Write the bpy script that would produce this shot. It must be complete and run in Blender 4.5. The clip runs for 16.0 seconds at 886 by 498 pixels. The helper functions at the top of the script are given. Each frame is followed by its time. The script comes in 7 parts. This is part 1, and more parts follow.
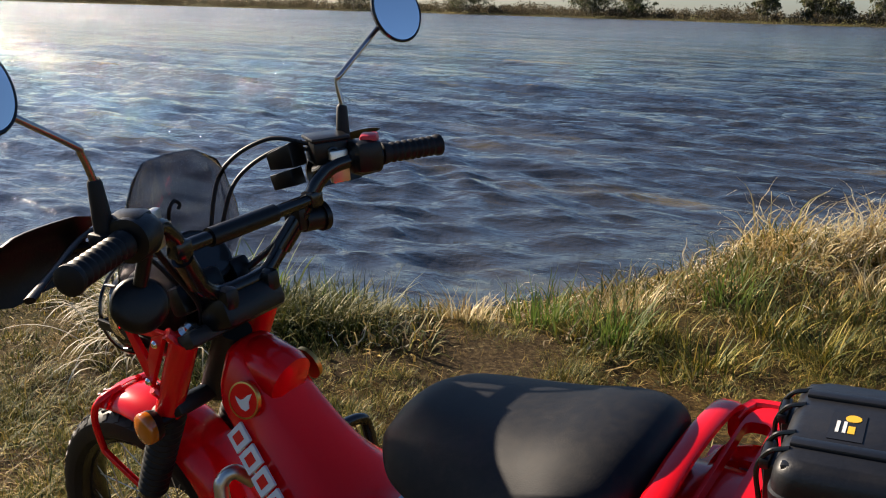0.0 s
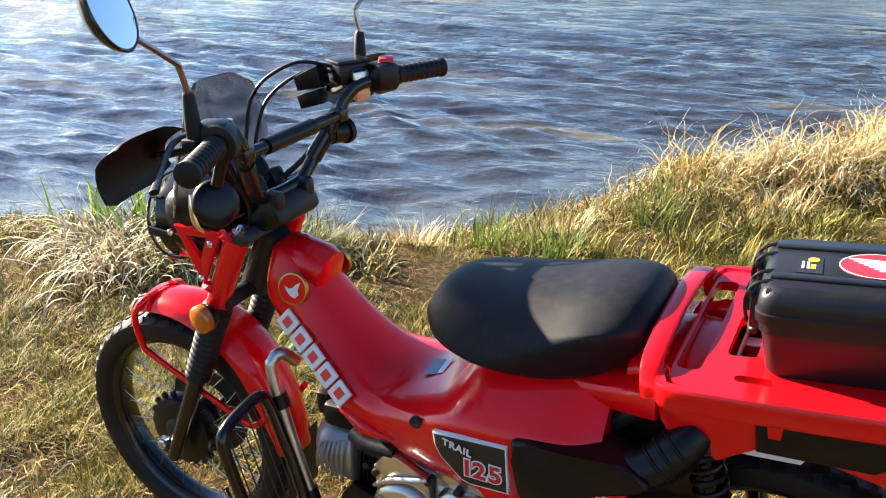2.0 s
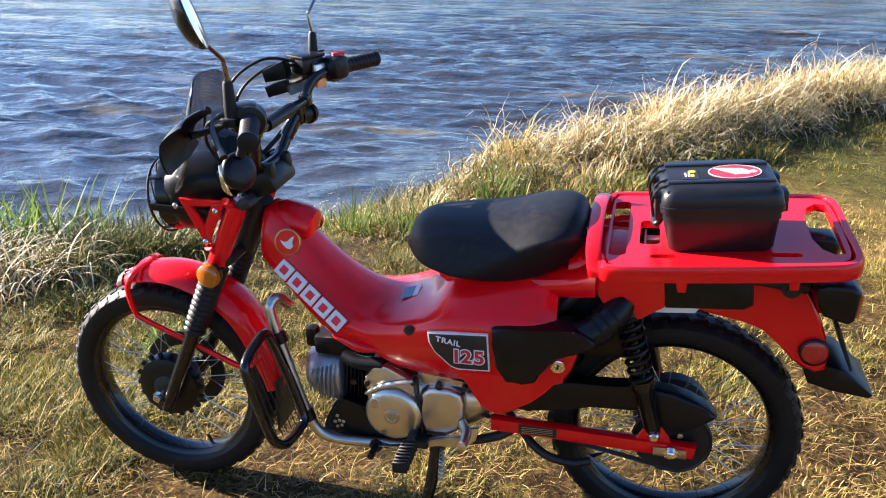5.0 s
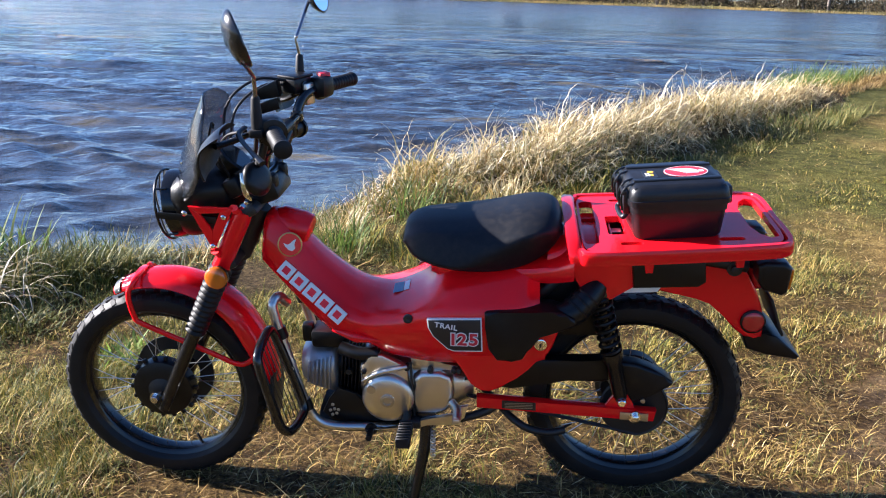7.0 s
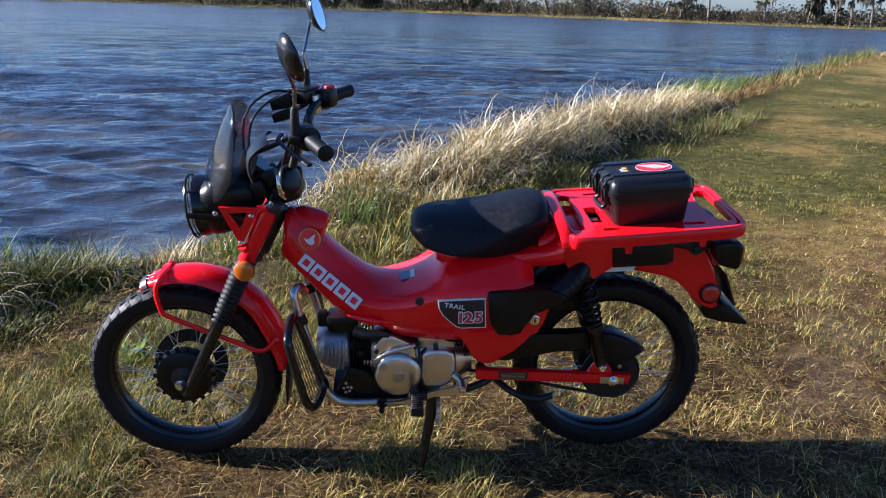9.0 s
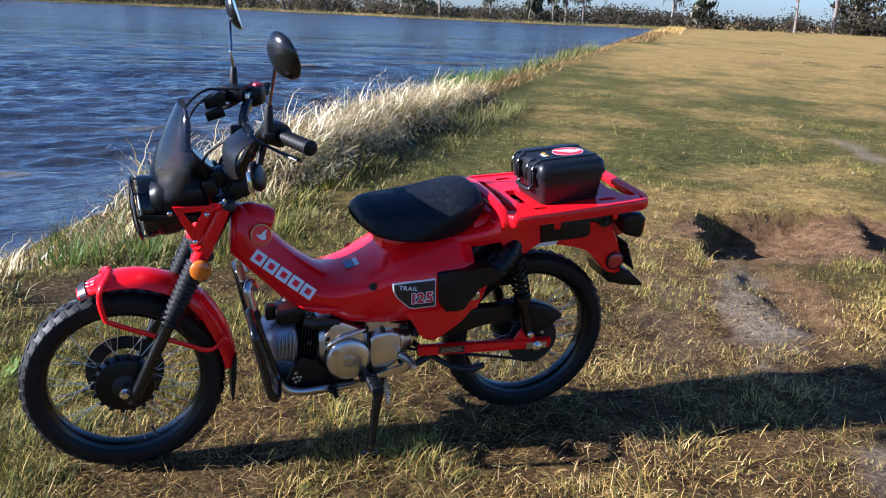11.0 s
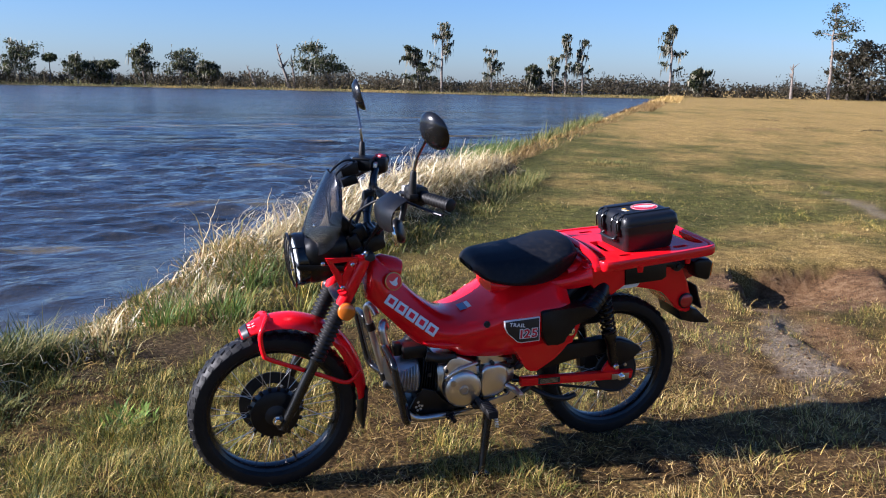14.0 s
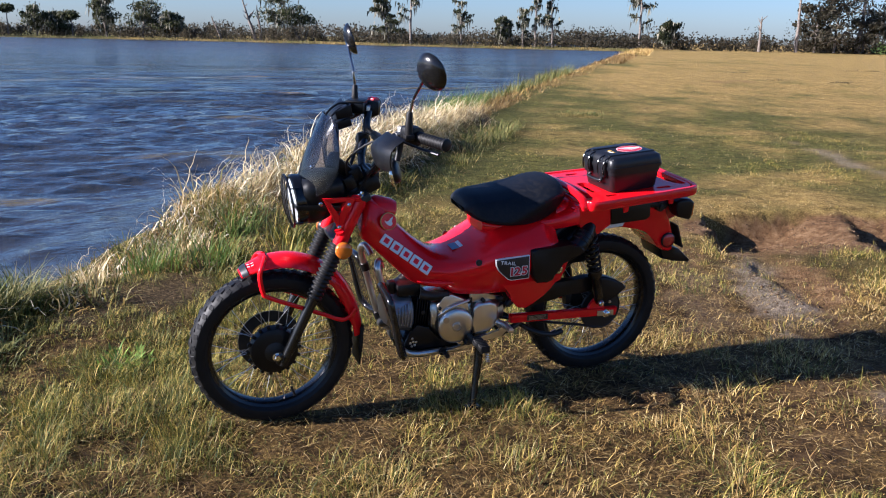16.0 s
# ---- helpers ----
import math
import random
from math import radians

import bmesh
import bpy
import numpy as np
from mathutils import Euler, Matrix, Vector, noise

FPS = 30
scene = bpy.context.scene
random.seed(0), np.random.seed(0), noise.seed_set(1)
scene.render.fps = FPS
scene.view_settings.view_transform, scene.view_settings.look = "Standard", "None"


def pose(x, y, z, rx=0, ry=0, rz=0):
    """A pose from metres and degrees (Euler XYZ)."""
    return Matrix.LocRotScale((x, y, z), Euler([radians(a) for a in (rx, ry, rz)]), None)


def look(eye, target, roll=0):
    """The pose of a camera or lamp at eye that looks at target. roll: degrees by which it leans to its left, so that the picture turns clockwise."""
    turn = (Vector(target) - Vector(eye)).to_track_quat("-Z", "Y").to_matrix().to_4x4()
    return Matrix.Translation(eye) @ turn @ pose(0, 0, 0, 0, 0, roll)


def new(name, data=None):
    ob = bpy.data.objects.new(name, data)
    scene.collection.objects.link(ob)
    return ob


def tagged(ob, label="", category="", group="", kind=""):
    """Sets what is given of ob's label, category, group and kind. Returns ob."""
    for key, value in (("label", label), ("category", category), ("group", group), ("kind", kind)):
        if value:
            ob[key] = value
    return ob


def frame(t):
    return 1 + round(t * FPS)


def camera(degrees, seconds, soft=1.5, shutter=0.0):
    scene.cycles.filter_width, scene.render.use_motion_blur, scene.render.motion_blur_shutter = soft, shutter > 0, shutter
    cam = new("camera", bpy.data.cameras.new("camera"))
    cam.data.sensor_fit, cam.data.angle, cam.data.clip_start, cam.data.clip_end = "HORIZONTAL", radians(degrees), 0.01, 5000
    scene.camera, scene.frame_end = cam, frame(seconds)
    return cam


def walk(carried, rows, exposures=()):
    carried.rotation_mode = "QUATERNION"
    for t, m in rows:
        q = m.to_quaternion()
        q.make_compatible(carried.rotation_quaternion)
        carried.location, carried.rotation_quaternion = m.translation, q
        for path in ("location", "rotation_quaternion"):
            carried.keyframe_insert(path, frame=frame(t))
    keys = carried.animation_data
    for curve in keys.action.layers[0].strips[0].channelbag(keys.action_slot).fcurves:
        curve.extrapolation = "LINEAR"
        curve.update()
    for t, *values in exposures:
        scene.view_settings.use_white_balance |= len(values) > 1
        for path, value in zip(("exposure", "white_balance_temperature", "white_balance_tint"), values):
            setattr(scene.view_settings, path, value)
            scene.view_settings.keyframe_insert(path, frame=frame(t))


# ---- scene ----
cam = camera(53.9, 16.0, soft=1.1)
PATH = [
    (0, (-0.687, 0.996, 1.313), (0.378, -0.61, 0.78), 1.5),
    (0.5, (-0.691, 1.024, 1.298), (0.35, -0.558, 0.654), 0.6),
    (1, (-0.7, 1.097, 1.285), (0.267, -0.522, 0.617), 1.2),
    (1.5, (-0.694, 1.231, 1.286), (0.198, -0.434, 0.63), 2.0),
    (2, (-0.65, 1.311, 1.306), (0.208, -0.374, 0.654), 1.8),
    (2.5, (-0.571, 1.408, 1.301), (0.223, -0.309, 0.652), 1.5),
    (3, (-0.521, 1.484, 1.293), (0.067, -0.314, 0.643), 2.4),
    (3.5, (-0.511, 1.541, 1.296), (0.063, -0.262, 0.649), 2.1),
    (4, (-0.529, 1.638, 1.3), (0.024, -0.169, 0.645), 1.6),
    (4.5, (-0.527, 1.744, 1.315), (-0.023, -0.08, 0.669), 1.0),
    (7, (-0.278, 2.13, 1.314), (-0.124, 0.218, 0.749), 1.6),
    (7.5, (-0.239, 2.184, 1.309), (-0.124, 0.267, 0.75), 1.6),
    (8, (-0.174, 2.311, 1.317), (-0.124, 0.389, 0.767), 1.9),
    (8.5, (-0.123, 2.384, 1.339), (-0.121, 0.46, 0.794), 2.0),
    (9, (-0.018, 2.43, 1.338), (-0.091, 0.505, 0.8), 1.8),
    (9.5, (0.12, 2.469, 1.336), (-0.111, 0.556, 0.801), 2.7),
    (10, (0.261, 2.483, 1.334), (-0.134, 0.595, 0.806), 3.0),
    (12.5, (0.869, 2.543, 1.336), (0.077, 0.785, 0.804), 2.5),
    (13, (0.913, 2.586, 1.341), (0.11, 0.83, 0.821), 3.1),
    (13.5, (0.94, 2.691, 1.347), (0.319, 0.842, 0.903), 1.6),
    (14, (0.999, 2.809, 1.347), (0.37, 0.947, 0.977), 1.1),
    (14.5, (1.06, 2.844, 1.336), (0.407, 0.991, 0.962), 1.2),
    (15, (1.125, 2.846, 1.337), (0.452, 1.001, 0.961), 1.3),
    (15.5, (1.126, 2.859, 1.323), (0.442, 1.019, 0.937), 1.4),
    (16, (1.104, 2.872, 1.316), (0.415, 1.054, 0.845), 1.2),
]
walk(cam, [(t, look(eye, target, roll)) for t, eye, target, roll in PATH],
     [(0.0, 1.36, 5700, 14), (0.4, 1.91, 5700, 13), (0.8, 2.56, 5700, 12), (2.0, 2.61, 5650, 12), (2.5, 2.16, 5150, 12), (3.0, 2.31, 5150, 13), (3.5, 2.57, 5180, 14), (4.5, 2.58, 5200, 16), (7.0, 2.30, 4820, 18), (8.0, 2.15, 4700, 18), (9.0, 1.70, 4610, 19), (10.0, 1.70, 4520, 19), (12.5, 2.02, 4450, 18), (13.6, 1.66, 4600, 21), (16.0, 1.66, 4700, 21)])

# ---- light ----
SUN_AZ, SUN_EL = -6.0, 23.0
world = bpy.data.worlds.new("world")
scene.world = world
world.use_nodes = True
wn, wl = world.node_tree.nodes, world.node_tree.links
sky = wn.new("ShaderNodeTexSky")
sky.sky_type = "NISHITA"
sky.sun_disc = False
sky.sun_elevation = radians(SUN_EL)
sky.sun_rotation = radians(90.0 - SUN_AZ)
sky.air_density, sky.dust_density, sky.ozone_density = 1.0, 0.5, 3.0
wl.new(sky.outputs["Color"], wn["Background"].inputs["Color"])
wn["Background"].inputs["Strength"].default_value = 0.038
sun_data = bpy.data.lights.new("sun", "SUN")
sun_data.energy, sun_data.angle, sun_data.color = 5.0, radians(0.6), (1.0, 0.79, 0.52)
sun = new("sun", sun_data)
sun_way = Vector((math.cos(radians(SUN_AZ)) * math.cos(radians(SUN_EL)), math.sin(radians(SUN_AZ)) * math.cos(radians(SUN_EL)), math.sin(radians(SUN_EL))))
sun.matrix_world = look(tuple(sun_way * 50), (0, 0, 0))

# ---- materials ----


def mat(name, color=(0.5, 0.5, 0.5), rough=0.5, metal=0.0, coat=0.0, spec=0.5):
    m = bpy.data.materials.new(name)
    m.use_nodes = True
    b = m.node_tree.nodes["Principled BSDF"]
    b.inputs["Base Color"].default_value = (*color, 1)
    b.inputs["Roughness"].default_value = rough
    b.inputs["Metallic"].default_value = metal
    b.inputs["Coat Weight"].default_value = coat
    b.inputs["Specular IOR Level"].default_value = spec
    return m


def bsdf(m):
    return m.node_tree.nodes["Principled BSDF"]


def node(m, kind, **inputs):
    n = m.node_tree.nodes.new(kind)
    for key, value in inputs.items():
        n.inputs[key.replace("_", " ")].default_value = value
    return n


def link(m, a, b):
    m.node_tree.links.new(a, b)


def coords(m, which="Object"):
    return m.node_tree.nodes.new("ShaderNodeTexCoord").outputs[which]


def ramp(m, fac, stops):
    n = m.node_tree.nodes.new("ShaderNodeValToRGB")
    e = n.color_ramp.elements
    while len(e) < len(stops):
        e.new(0.5)
    for k, (pos, col) in zip(e, stops):
        k.position, k.color = pos, (*col, 1)
    link(m, fac, n.inputs["Fac"])
    return n.outputs["Color"]


def noisy(m, scale, detail=4.0, rough=0.6, where=None):
    n = node(m, "ShaderNodeTexNoise", Scale=scale, Detail=detail, Roughness=rough)
    link(m, where or coords(m), n.inputs["Vector"])
    return n.outputs["Fac"]


def bump(m, fac, strength, dist):
    n = node(m, "ShaderNodeBump", Strength=strength, Distance=dist)
    link(m, fac, n.inputs["Height"])
    link(m, n.outputs["Normal"], bsdf(m).inputs["Normal"])
    return n


def mix(m, fac, a, b, mode="MIX"):
    n = m.node_tree.nodes.new("ShaderNodeMix")
    n.data_type, n.blend_type = "RGBA", mode
    for sock, v in ((n.inputs["Factor"], fac), (n.inputs["A"], a), (n.inputs["B"], b)):
        if isinstance(v, (int, float)):
            sock.default_value = v
        elif isinstance(v, tuple):
            sock.default_value = (*v, 1)
        else:
            link(m, v, sock)
    return n.outputs["Result"]


def worn(m, scale=60.0, amount=0.12, bump_at=0.0, dust=(0.30, 0.24, 0.16), dust_amount=0.0):
    """Uneven gloss, fine relief and a little dust on a plain material."""
    b = bsdf(m)
    base = tuple(b.inputs["Base Color"].default_value[:3])
    n1, n2 = noisy(m, scale), noisy(m, scale * 0.13, 6.0, 0.65)
    r0 = b.inputs["Roughness"].default_value
    mr = node(m, "ShaderNodeMapRange", To_Min=max(0.02, r0 - amount), To_Max=min(1.0, r0 + amount))
    link(m, n2, mr.inputs["Value"])
    link(m, mr.outputs["Result"], b.inputs["Roughness"])
    if dust_amount:
        f = ramp(m, n2, [(0.45, (0, 0, 0)), (0.75, (dust_amount,) * 3)])
        link(m, mix(m, f, base, dust), b.inputs["Base Color"])
    if bump_at:
        bump(m, n1, 0.5, bump_at)
    return m


def blade_mat(name, stops, trans=0.35, rough=0.6):
    """Grass: a colour per blade, thin enough to let light through."""
    m = mat(name, rough=rough, spec=0.3)
    g = m.node_tree.nodes.new("ShaderNodeNewGeometry")
    col = ramp(m, g.outputs["Random Per Island"], stops)
    patch = ramp(m, noisy(m, 0.9, 3.0), [(0.3, (0.72, 0.72, 0.72)), (0.7, (1.2, 1.15, 1.0))])
    col = mix(m, 1.0, col, patch, "MULTIPLY")
    link(m, col, bsdf(m).inputs["Base Color"])
    t = m.node_tree.nodes.new("ShaderNodeBsdfTranslucent")
    link(m, col, t.inputs["Color"])
    s = m.node_tree.nodes.new("ShaderNodeMixShader")
    s.inputs["Fac"].default_value = trans
    link(m, bsdf(m).outputs["BSDF"], s.inputs[1])
    link(m, t.outputs["BSDF"], s.inputs[2])
    link(m, s.outputs["Shader"], m.node_tree.nodes["Material Output"].inputs["Surface"])
    return m


# soil with sparse straw and dirt where tyres have worn the turf away
SOIL = mat("soil", rough=0.95, spec=0.1)
at = SOIL.node_tree.nodes.new("ShaderNodeAttribute")
at.attribute_name = "bare"
geo = SOIL.node_tree.nodes.new("ShaderNodeNewGeometry").outputs["Position"]
straw = ramp(SOIL, noisy(SOIL, 85.0, 7.0, 0.75, geo), [(0.38, (0.060, 0.042, 0.013)), (0.52, (0.35, 0.258, 0.086)), (0.64, (0.62, 0.48, 0.20))])
green = ramp(SOIL, noisy(SOIL, 90.0, 7.0, 0.75, geo), [(0.40, (0.032, 0.034, 0.010)), (0.53, (0.10, 0.108, 0.027)), (0.66, (0.28, 0.26, 0.07))])
lush = SOIL.node_tree.nodes.new("ShaderNodeAttribute")
lush.attribute_name = "lush"
mead = mix(SOIL, lush.outputs["Fac"], straw, green)
mead = mix(SOIL, 1.0, mead, ramp(SOIL, noisy(SOIL, 1.1, 6.0, 0.65, geo), [(0.3, (0.88, 0.85, 0.78)), (0.7, (1.28, 1.22, 1.10))]), "MULTIPLY")
# dark blotches in the colour stand for the shade between grass tufts
mead = mix(SOIL, 1.0, mead, ramp(SOIL, noisy(SOIL, 6.5, 5.0, 0.7, geo), [(0.36, (0.52, 0.49, 0.43)), (0.60, (1.16, 1.12, 1.04))]), "MULTIPLY")
dirt = ramp(SOIL, noisy(SOIL, 11.0, 10.0, 0.75, geo), [(0.33, (0.060, 0.033, 0.014)), (0.50, (0.200, 0.115, 0.050)), (0.70, (0.36, 0.235, 0.120))])
sand = ramp(SOIL, noisy(SOIL, 30.0, 8.0, 0.75, geo), [(0.35, (0.12, 0.092, 0.060)), (0.52, (0.40, 0.345, 0.265)), (0.72, (0.62, 0.56, 0.47))])
sandy = SOIL.node_tree.nodes.new("ShaderNodeAttribute")
sandy.attribute_name = "sandy"
dirt = mix(SOIL, sandy.outputs["Fac"], dirt, sand)
# close by, real blades stand over crumbly soil with the shade between them painted into its dark colour; further out
# the matted straw covers the ground
shaded_soil = ramp(SOIL, noisy(SOIL, 60.0, 8.0, 0.75, geo), [(0.36, (0.016, 0.011, 0.005)), (0.54, (0.118, 0.078, 0.026)), (0.70, (0.36, 0.25, 0.082))])
shaded_soil = mix(SOIL, 1.0, shaded_soil, ramp(SOIL, noisy(SOIL, 8.0, 4.0, 0.6, geo), [(0.38, (0.40, 0.36, 0.32)), (0.60, (1.30, 1.25, 1.15))]), "MULTIPLY")
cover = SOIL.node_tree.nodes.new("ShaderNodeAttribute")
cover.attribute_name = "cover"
mead = mix(SOIL, cover.outputs["Fac"], shaded_soil, mead)
link(SOIL, mix(SOIL, at.outputs["Fac"], mead, dirt), bsdf(SOIL).inputs["Base Color"])
bump(SOIL, noisy(SOIL, 40.0, 10.0, 0.8, geo), 1.0, 0.06)

CLOD = blade_mat("dry_earth", [(0.0, (0.05, 0.029, 0.014)), (0.7, (0.10, 0.062, 0.032)), (1.0, (0.15, 0.105, 0.062))], 0.0, 0.95)
# muddy lake water: brown in itself, blue by the sky on it; ripples too small for the mesh roughen it far out
WATER = mat("water", (0.038, 0.029, 0.013), 0.05, spec=1.0)
bsdf(WATER).inputs["IOR"].default_value = 1.56
wgeo = WATER.node_tree.nodes.new("ShaderNodeNewGeometry").outputs["Position"]
wdist = node(WATER, "ShaderNodeVectorMath")
wdist.operation = "LENGTH"
link(WATER, wgeo, wdist.inputs[0])
wrough = node(WATER, "ShaderNodeMapRange", From_Min=8.0, From_Max=110.0, To_Min=0.05, To_Max=0.27)
link(WATER, wdist.outputs["Value"], wrough.inputs["Value"])
link(WATER, wrough.outputs["Result"], bsdf(WATER).inputs["Roughness"])


def ripples(scale, detail, near, far, stretch, turn, under=None):
    """Relief of waves, near and far out where the mesh is too coarse for them."""
    mp = node(WATER, "ShaderNodeMapping", Scale=(1.0 / stretch, 1.0, 1.0), Rotation=(0, 0, radians(turn)))
    link(WATER, wgeo, mp.inputs["Vector"])
    b = node(WATER, "ShaderNodeBump", Strength=1.0)
    mr = node(WATER, "ShaderNodeMapRange", From_Min=9.0, From_Max=40.0, To_Min=near, To_Max=far)
    link(WATER, wdist.outputs["Value"], mr.inputs["Value"])
    link(WATER, mr.outputs["Result"], b.inputs["Distance"])
    link(WATER, noisy(WATER, scale, detail, 0.6, mp.outputs["Vector"]), b.inputs["Height"])
    if under is not None:
        link(WATER, under.outputs["Normal"], b.inputs["Normal"])
    return b


# light coming through thin crests is put into the base colour, as a paler mud brown
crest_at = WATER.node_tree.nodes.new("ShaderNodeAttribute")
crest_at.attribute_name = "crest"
crest_lit_water = ramp(WATER, crest_at.outputs["Fac"], [(0.0, (0.032, 0.031, 0.026)), (0.35, (0.055, 0.047, 0.028)), (0.65, (0.155, 0.112, 0.042)), (1.0, (0.28, 0.20, 0.07))])
# broad olive streaks painted in for wave faces that mirror less sky and show the mud
streak_map = node(WATER, "ShaderNodeMapping", Scale=(0.30, 1.3, 1.0), Rotation=(0, 0, radians(8)))
link(WATER, wgeo, streak_map.inputs["Vector"])
streak = ramp(WATER, noisy(WATER, 0.9, 3.0, 0.5, streak_map.outputs["Vector"]), [(0.60, (0, 0, 0)), (0.72, (0.7, 0.7, 0.7))])
link(WATER, mix(WATER, streak, crest_lit_water, (0.135, 0.105, 0.028)), bsdf(WATER).inputs["Base Color"])
swell = ripples(0.13, 5.0, 0.5, 8.0, 5.0, -6)
chop = ripples(1.3, 5.0, 0.085, 1.2, 2.4, 5, swell)
fine = ripples(7.0, 6.0, 0.034, 0.14, 1.9, -9, chop)
link(WATER, fine.outputs["Normal"], bsdf(WATER).inputs["Normal"])

GRASS_GREEN = blade_mat("grass_green", [(0.0, (0.035, 0.058, 0.008)), (0.4, (0.110, 0.122, 0.014)), (0.75, (0.30, 0.26, 0.034)), (1.0, (0.56, 0.41, 0.10))], 0.10)
GRASS_DRY = blade_mat("grass_dry", [(0.0, (0.11, 0.060, 0.015)), (0.3, (0.36, 0.235, 0.058)), (0.75, (0.70, 0.495, 0.155)), (0.9, (0.85, 0.69, 0.34)), (1.0, (0.34, 0.31, 0.05))], 0.14)
GRASS_TALL = blade_mat("grass_tall_dry", [(0.0, (0.20, 0.135, 0.050)), (0.3, (0.47, 0.375, 0.175)), (0.7, (0.73, 0.62, 0.37)), (0.93, (0.86, 0.80, 0.60)), (1.0, (0.32, 0.33, 0.08))], 0.16)
GRASS_PALE = blade_mat("grass_bleached", [(0.0, (0.32, 0.25, 0.13)), (0.4, (0.60, 0.53, 0.37)), (1.0, (0.84, 0.79, 0.66))], 0.1)
# darker copy of the green, with the shade among the bank tufts in its colour
GRASS_BANK = blade_mat("grass_bank", [(0.0, (0.035, 0.052, 0.010)), (0.4, (0.10, 0.115, 0.024)), (0.8, (0.21, 0.20, 0.050)), (1.0, (0.42, 0.34, 0.13))], 0.15)
# withered brown straw, darkened as well for the shade inside the heaps
GRASS_OLD = blade_mat("grass_withered", [(0.0, (0.06, 0.038, 0.014)), (0.4, (0.18, 0.108, 0.032)), (0.8, (0.34, 0.225, 0.070)), (1.0, (0.56, 0.42, 0.18))], 0.10)
THATCH = mat("straw_mat", rough=0.9, spec=0.1)
link(THATCH, ramp(THATCH, noisy(THATCH, 45.0, 7.0, 0.75), [(0.36, (0.020, 0.013, 0.006)), (0.54, (0.10, 0.068, 0.028)), (0.70, (0.26, 0.19, 0.085))]), bsdf(THATCH).inputs["Base Color"])
bump(THATCH, noisy(THATCH, 30.0, 8.0, 0.8), 1.0, 0.05)
STRIP = blade_mat("shore_strip", [(0.0, (0.07, 0.075, 0.03)), (0.5, (0.15, 0.13, 0.055)), (1.0, (0.26, 0.21, 0.10))], 0.2)
WEED = blade_mat("weed_leaf", [(0.0, (0.12, 0.22, 0.03)), (1.0, (0.30, 0.42, 0.07))], 0.35)
REED = blade_mat("reed_green", [(0.0, (0.06, 0.11, 0.02)), (0.6, (0.13, 0.20, 0.035)), (1.0, (0.24, 0.27, 0.07))], 0.4)
BRUSH = blade_mat("brush", [(0.0, (0.045, 0.045, 0.026)), (0.5, (0.070, 0.060, 0.038)), (0.9, (0.095, 0.078, 0.052)), (1.0, (0.11, 0.088, 0.058))], 0.62)
LEAF = blade_mat("leaf", [(0.0, (0.03, 0.042, 0.02)), (0.6, (0.07, 0.08, 0.035)), (1.0, (0.12, 0.12, 0.06))], 0.55)
LEAF_BRIGHT = blade_mat("leaf_bright", [(0.0, (0.03, 0.06, 0.012)), (0.6, (0.08, 0.13, 0.025)), (1.0, (0.15, 0.19, 0.05))], 0.2)
MOSS = blade_mat("hanging_moss", [(0.0, (0.10, 0.10, 0.075)), (0.6, (0.17, 0.165, 0.12)), (1.0, (0.25, 0.23, 0.17))], 0.15)
LEAF_GREY = blade_mat("leaf_grey", [(0.0, (0.045, 0.045, 0.028)), (0.5, (0.085, 0.078, 0.050)), (1.0, (0.14, 0.12, 0.085))], 0.6)
BARK = mat("bark", (0.16, 0.13, 0.105), 0.9)
link(BARK, ramp(BARK, noisy(BARK, 3.0, 6.0), [(0.3, (0.08, 0.065, 0.05)), (0.7, (0.26, 0.22, 0.18))]), bsdf(BARK).inputs["Base Color"])

# ---- ground, bank and lake ----
WATER_Z = -0.30
SHORE = [(34.0, 44.0), (14.0, 13.5), (6.5, 1.6), (4.3, -1.5), (3.5, -2.2), (2.85, -2.42), (2.1, -2.72), (1.75, -2.9), (1.5, -3.2), (1.25, -3.9), (0.85, -4.9), (-0.6, -7.2), (-3.9, -12.2), (-11.2, -23.2), (-53.0, -85.0), (-84.0, -131.0)]


def shore_dist(px, py):
    """Signed distance from the shoreline, positive on land, for arrays."""
    best = np.full(px.shape, 1e9)
    sign = np.ones(px.shape)
    for (ax, ay), (bx, by) in zip(SHORE[:-1], SHORE[1:]):
        dx, dy = bx - ax, by - ay
        k = np.clip(((px - ax) * dx + (py - ay) * dy) / (dx * dx + dy * dy), 0, 1)
        d = np.hypot(px - ax - k * dx, py - ay - k * dy)
        s = np.sign(dx * (py - ay) - dy * (px - ax))
        near = d < best
        best, sign = np.where(near, d, best), np.where(near, s, sign)
    return -best * sign


def lumps(px, py, size, seed):
    """Smooth value noise, -1 to 1, for arrays."""
    rng = np.random.default_rng(seed)
    table = rng.uniform(-1, 1, (64, 64))
    u, v = px / size, py / size
    i, j = np.floor(u).astype(int), np.floor(v).astype(int)
    fu, fv = u - i, v - j
    fu, fv = fu * fu * (3 - 2 * fu), fv * fv * (3 - 2 * fv)
    a, b = table[i % 64, j % 64], table[(i + 1) % 64, j % 64]
    c, d = table[i % 64, (j + 1) % 64], table[(i + 1) % 64, (j + 1) % 64]
    return (a * (1 - fu) + b * fu) * (1 - fv) + (c * (1 - fu) + d * fu) * fv


def smooth(lo, hi, v):
    k = np.clip((v - lo) / (hi - lo), 0, 1)
    return k * k * (3 - 2 * k)


def oval(px, py, cx, cy, rx_, ry_, turn):
    c, s = math.cos(radians(turn)), math.sin(radians(turn))
    u, v = (px - cx) * c + (py - cy) * s, -(px - cx) * s + (py - cy) * c
    return np.hypot(u / rx_, v / ry_)


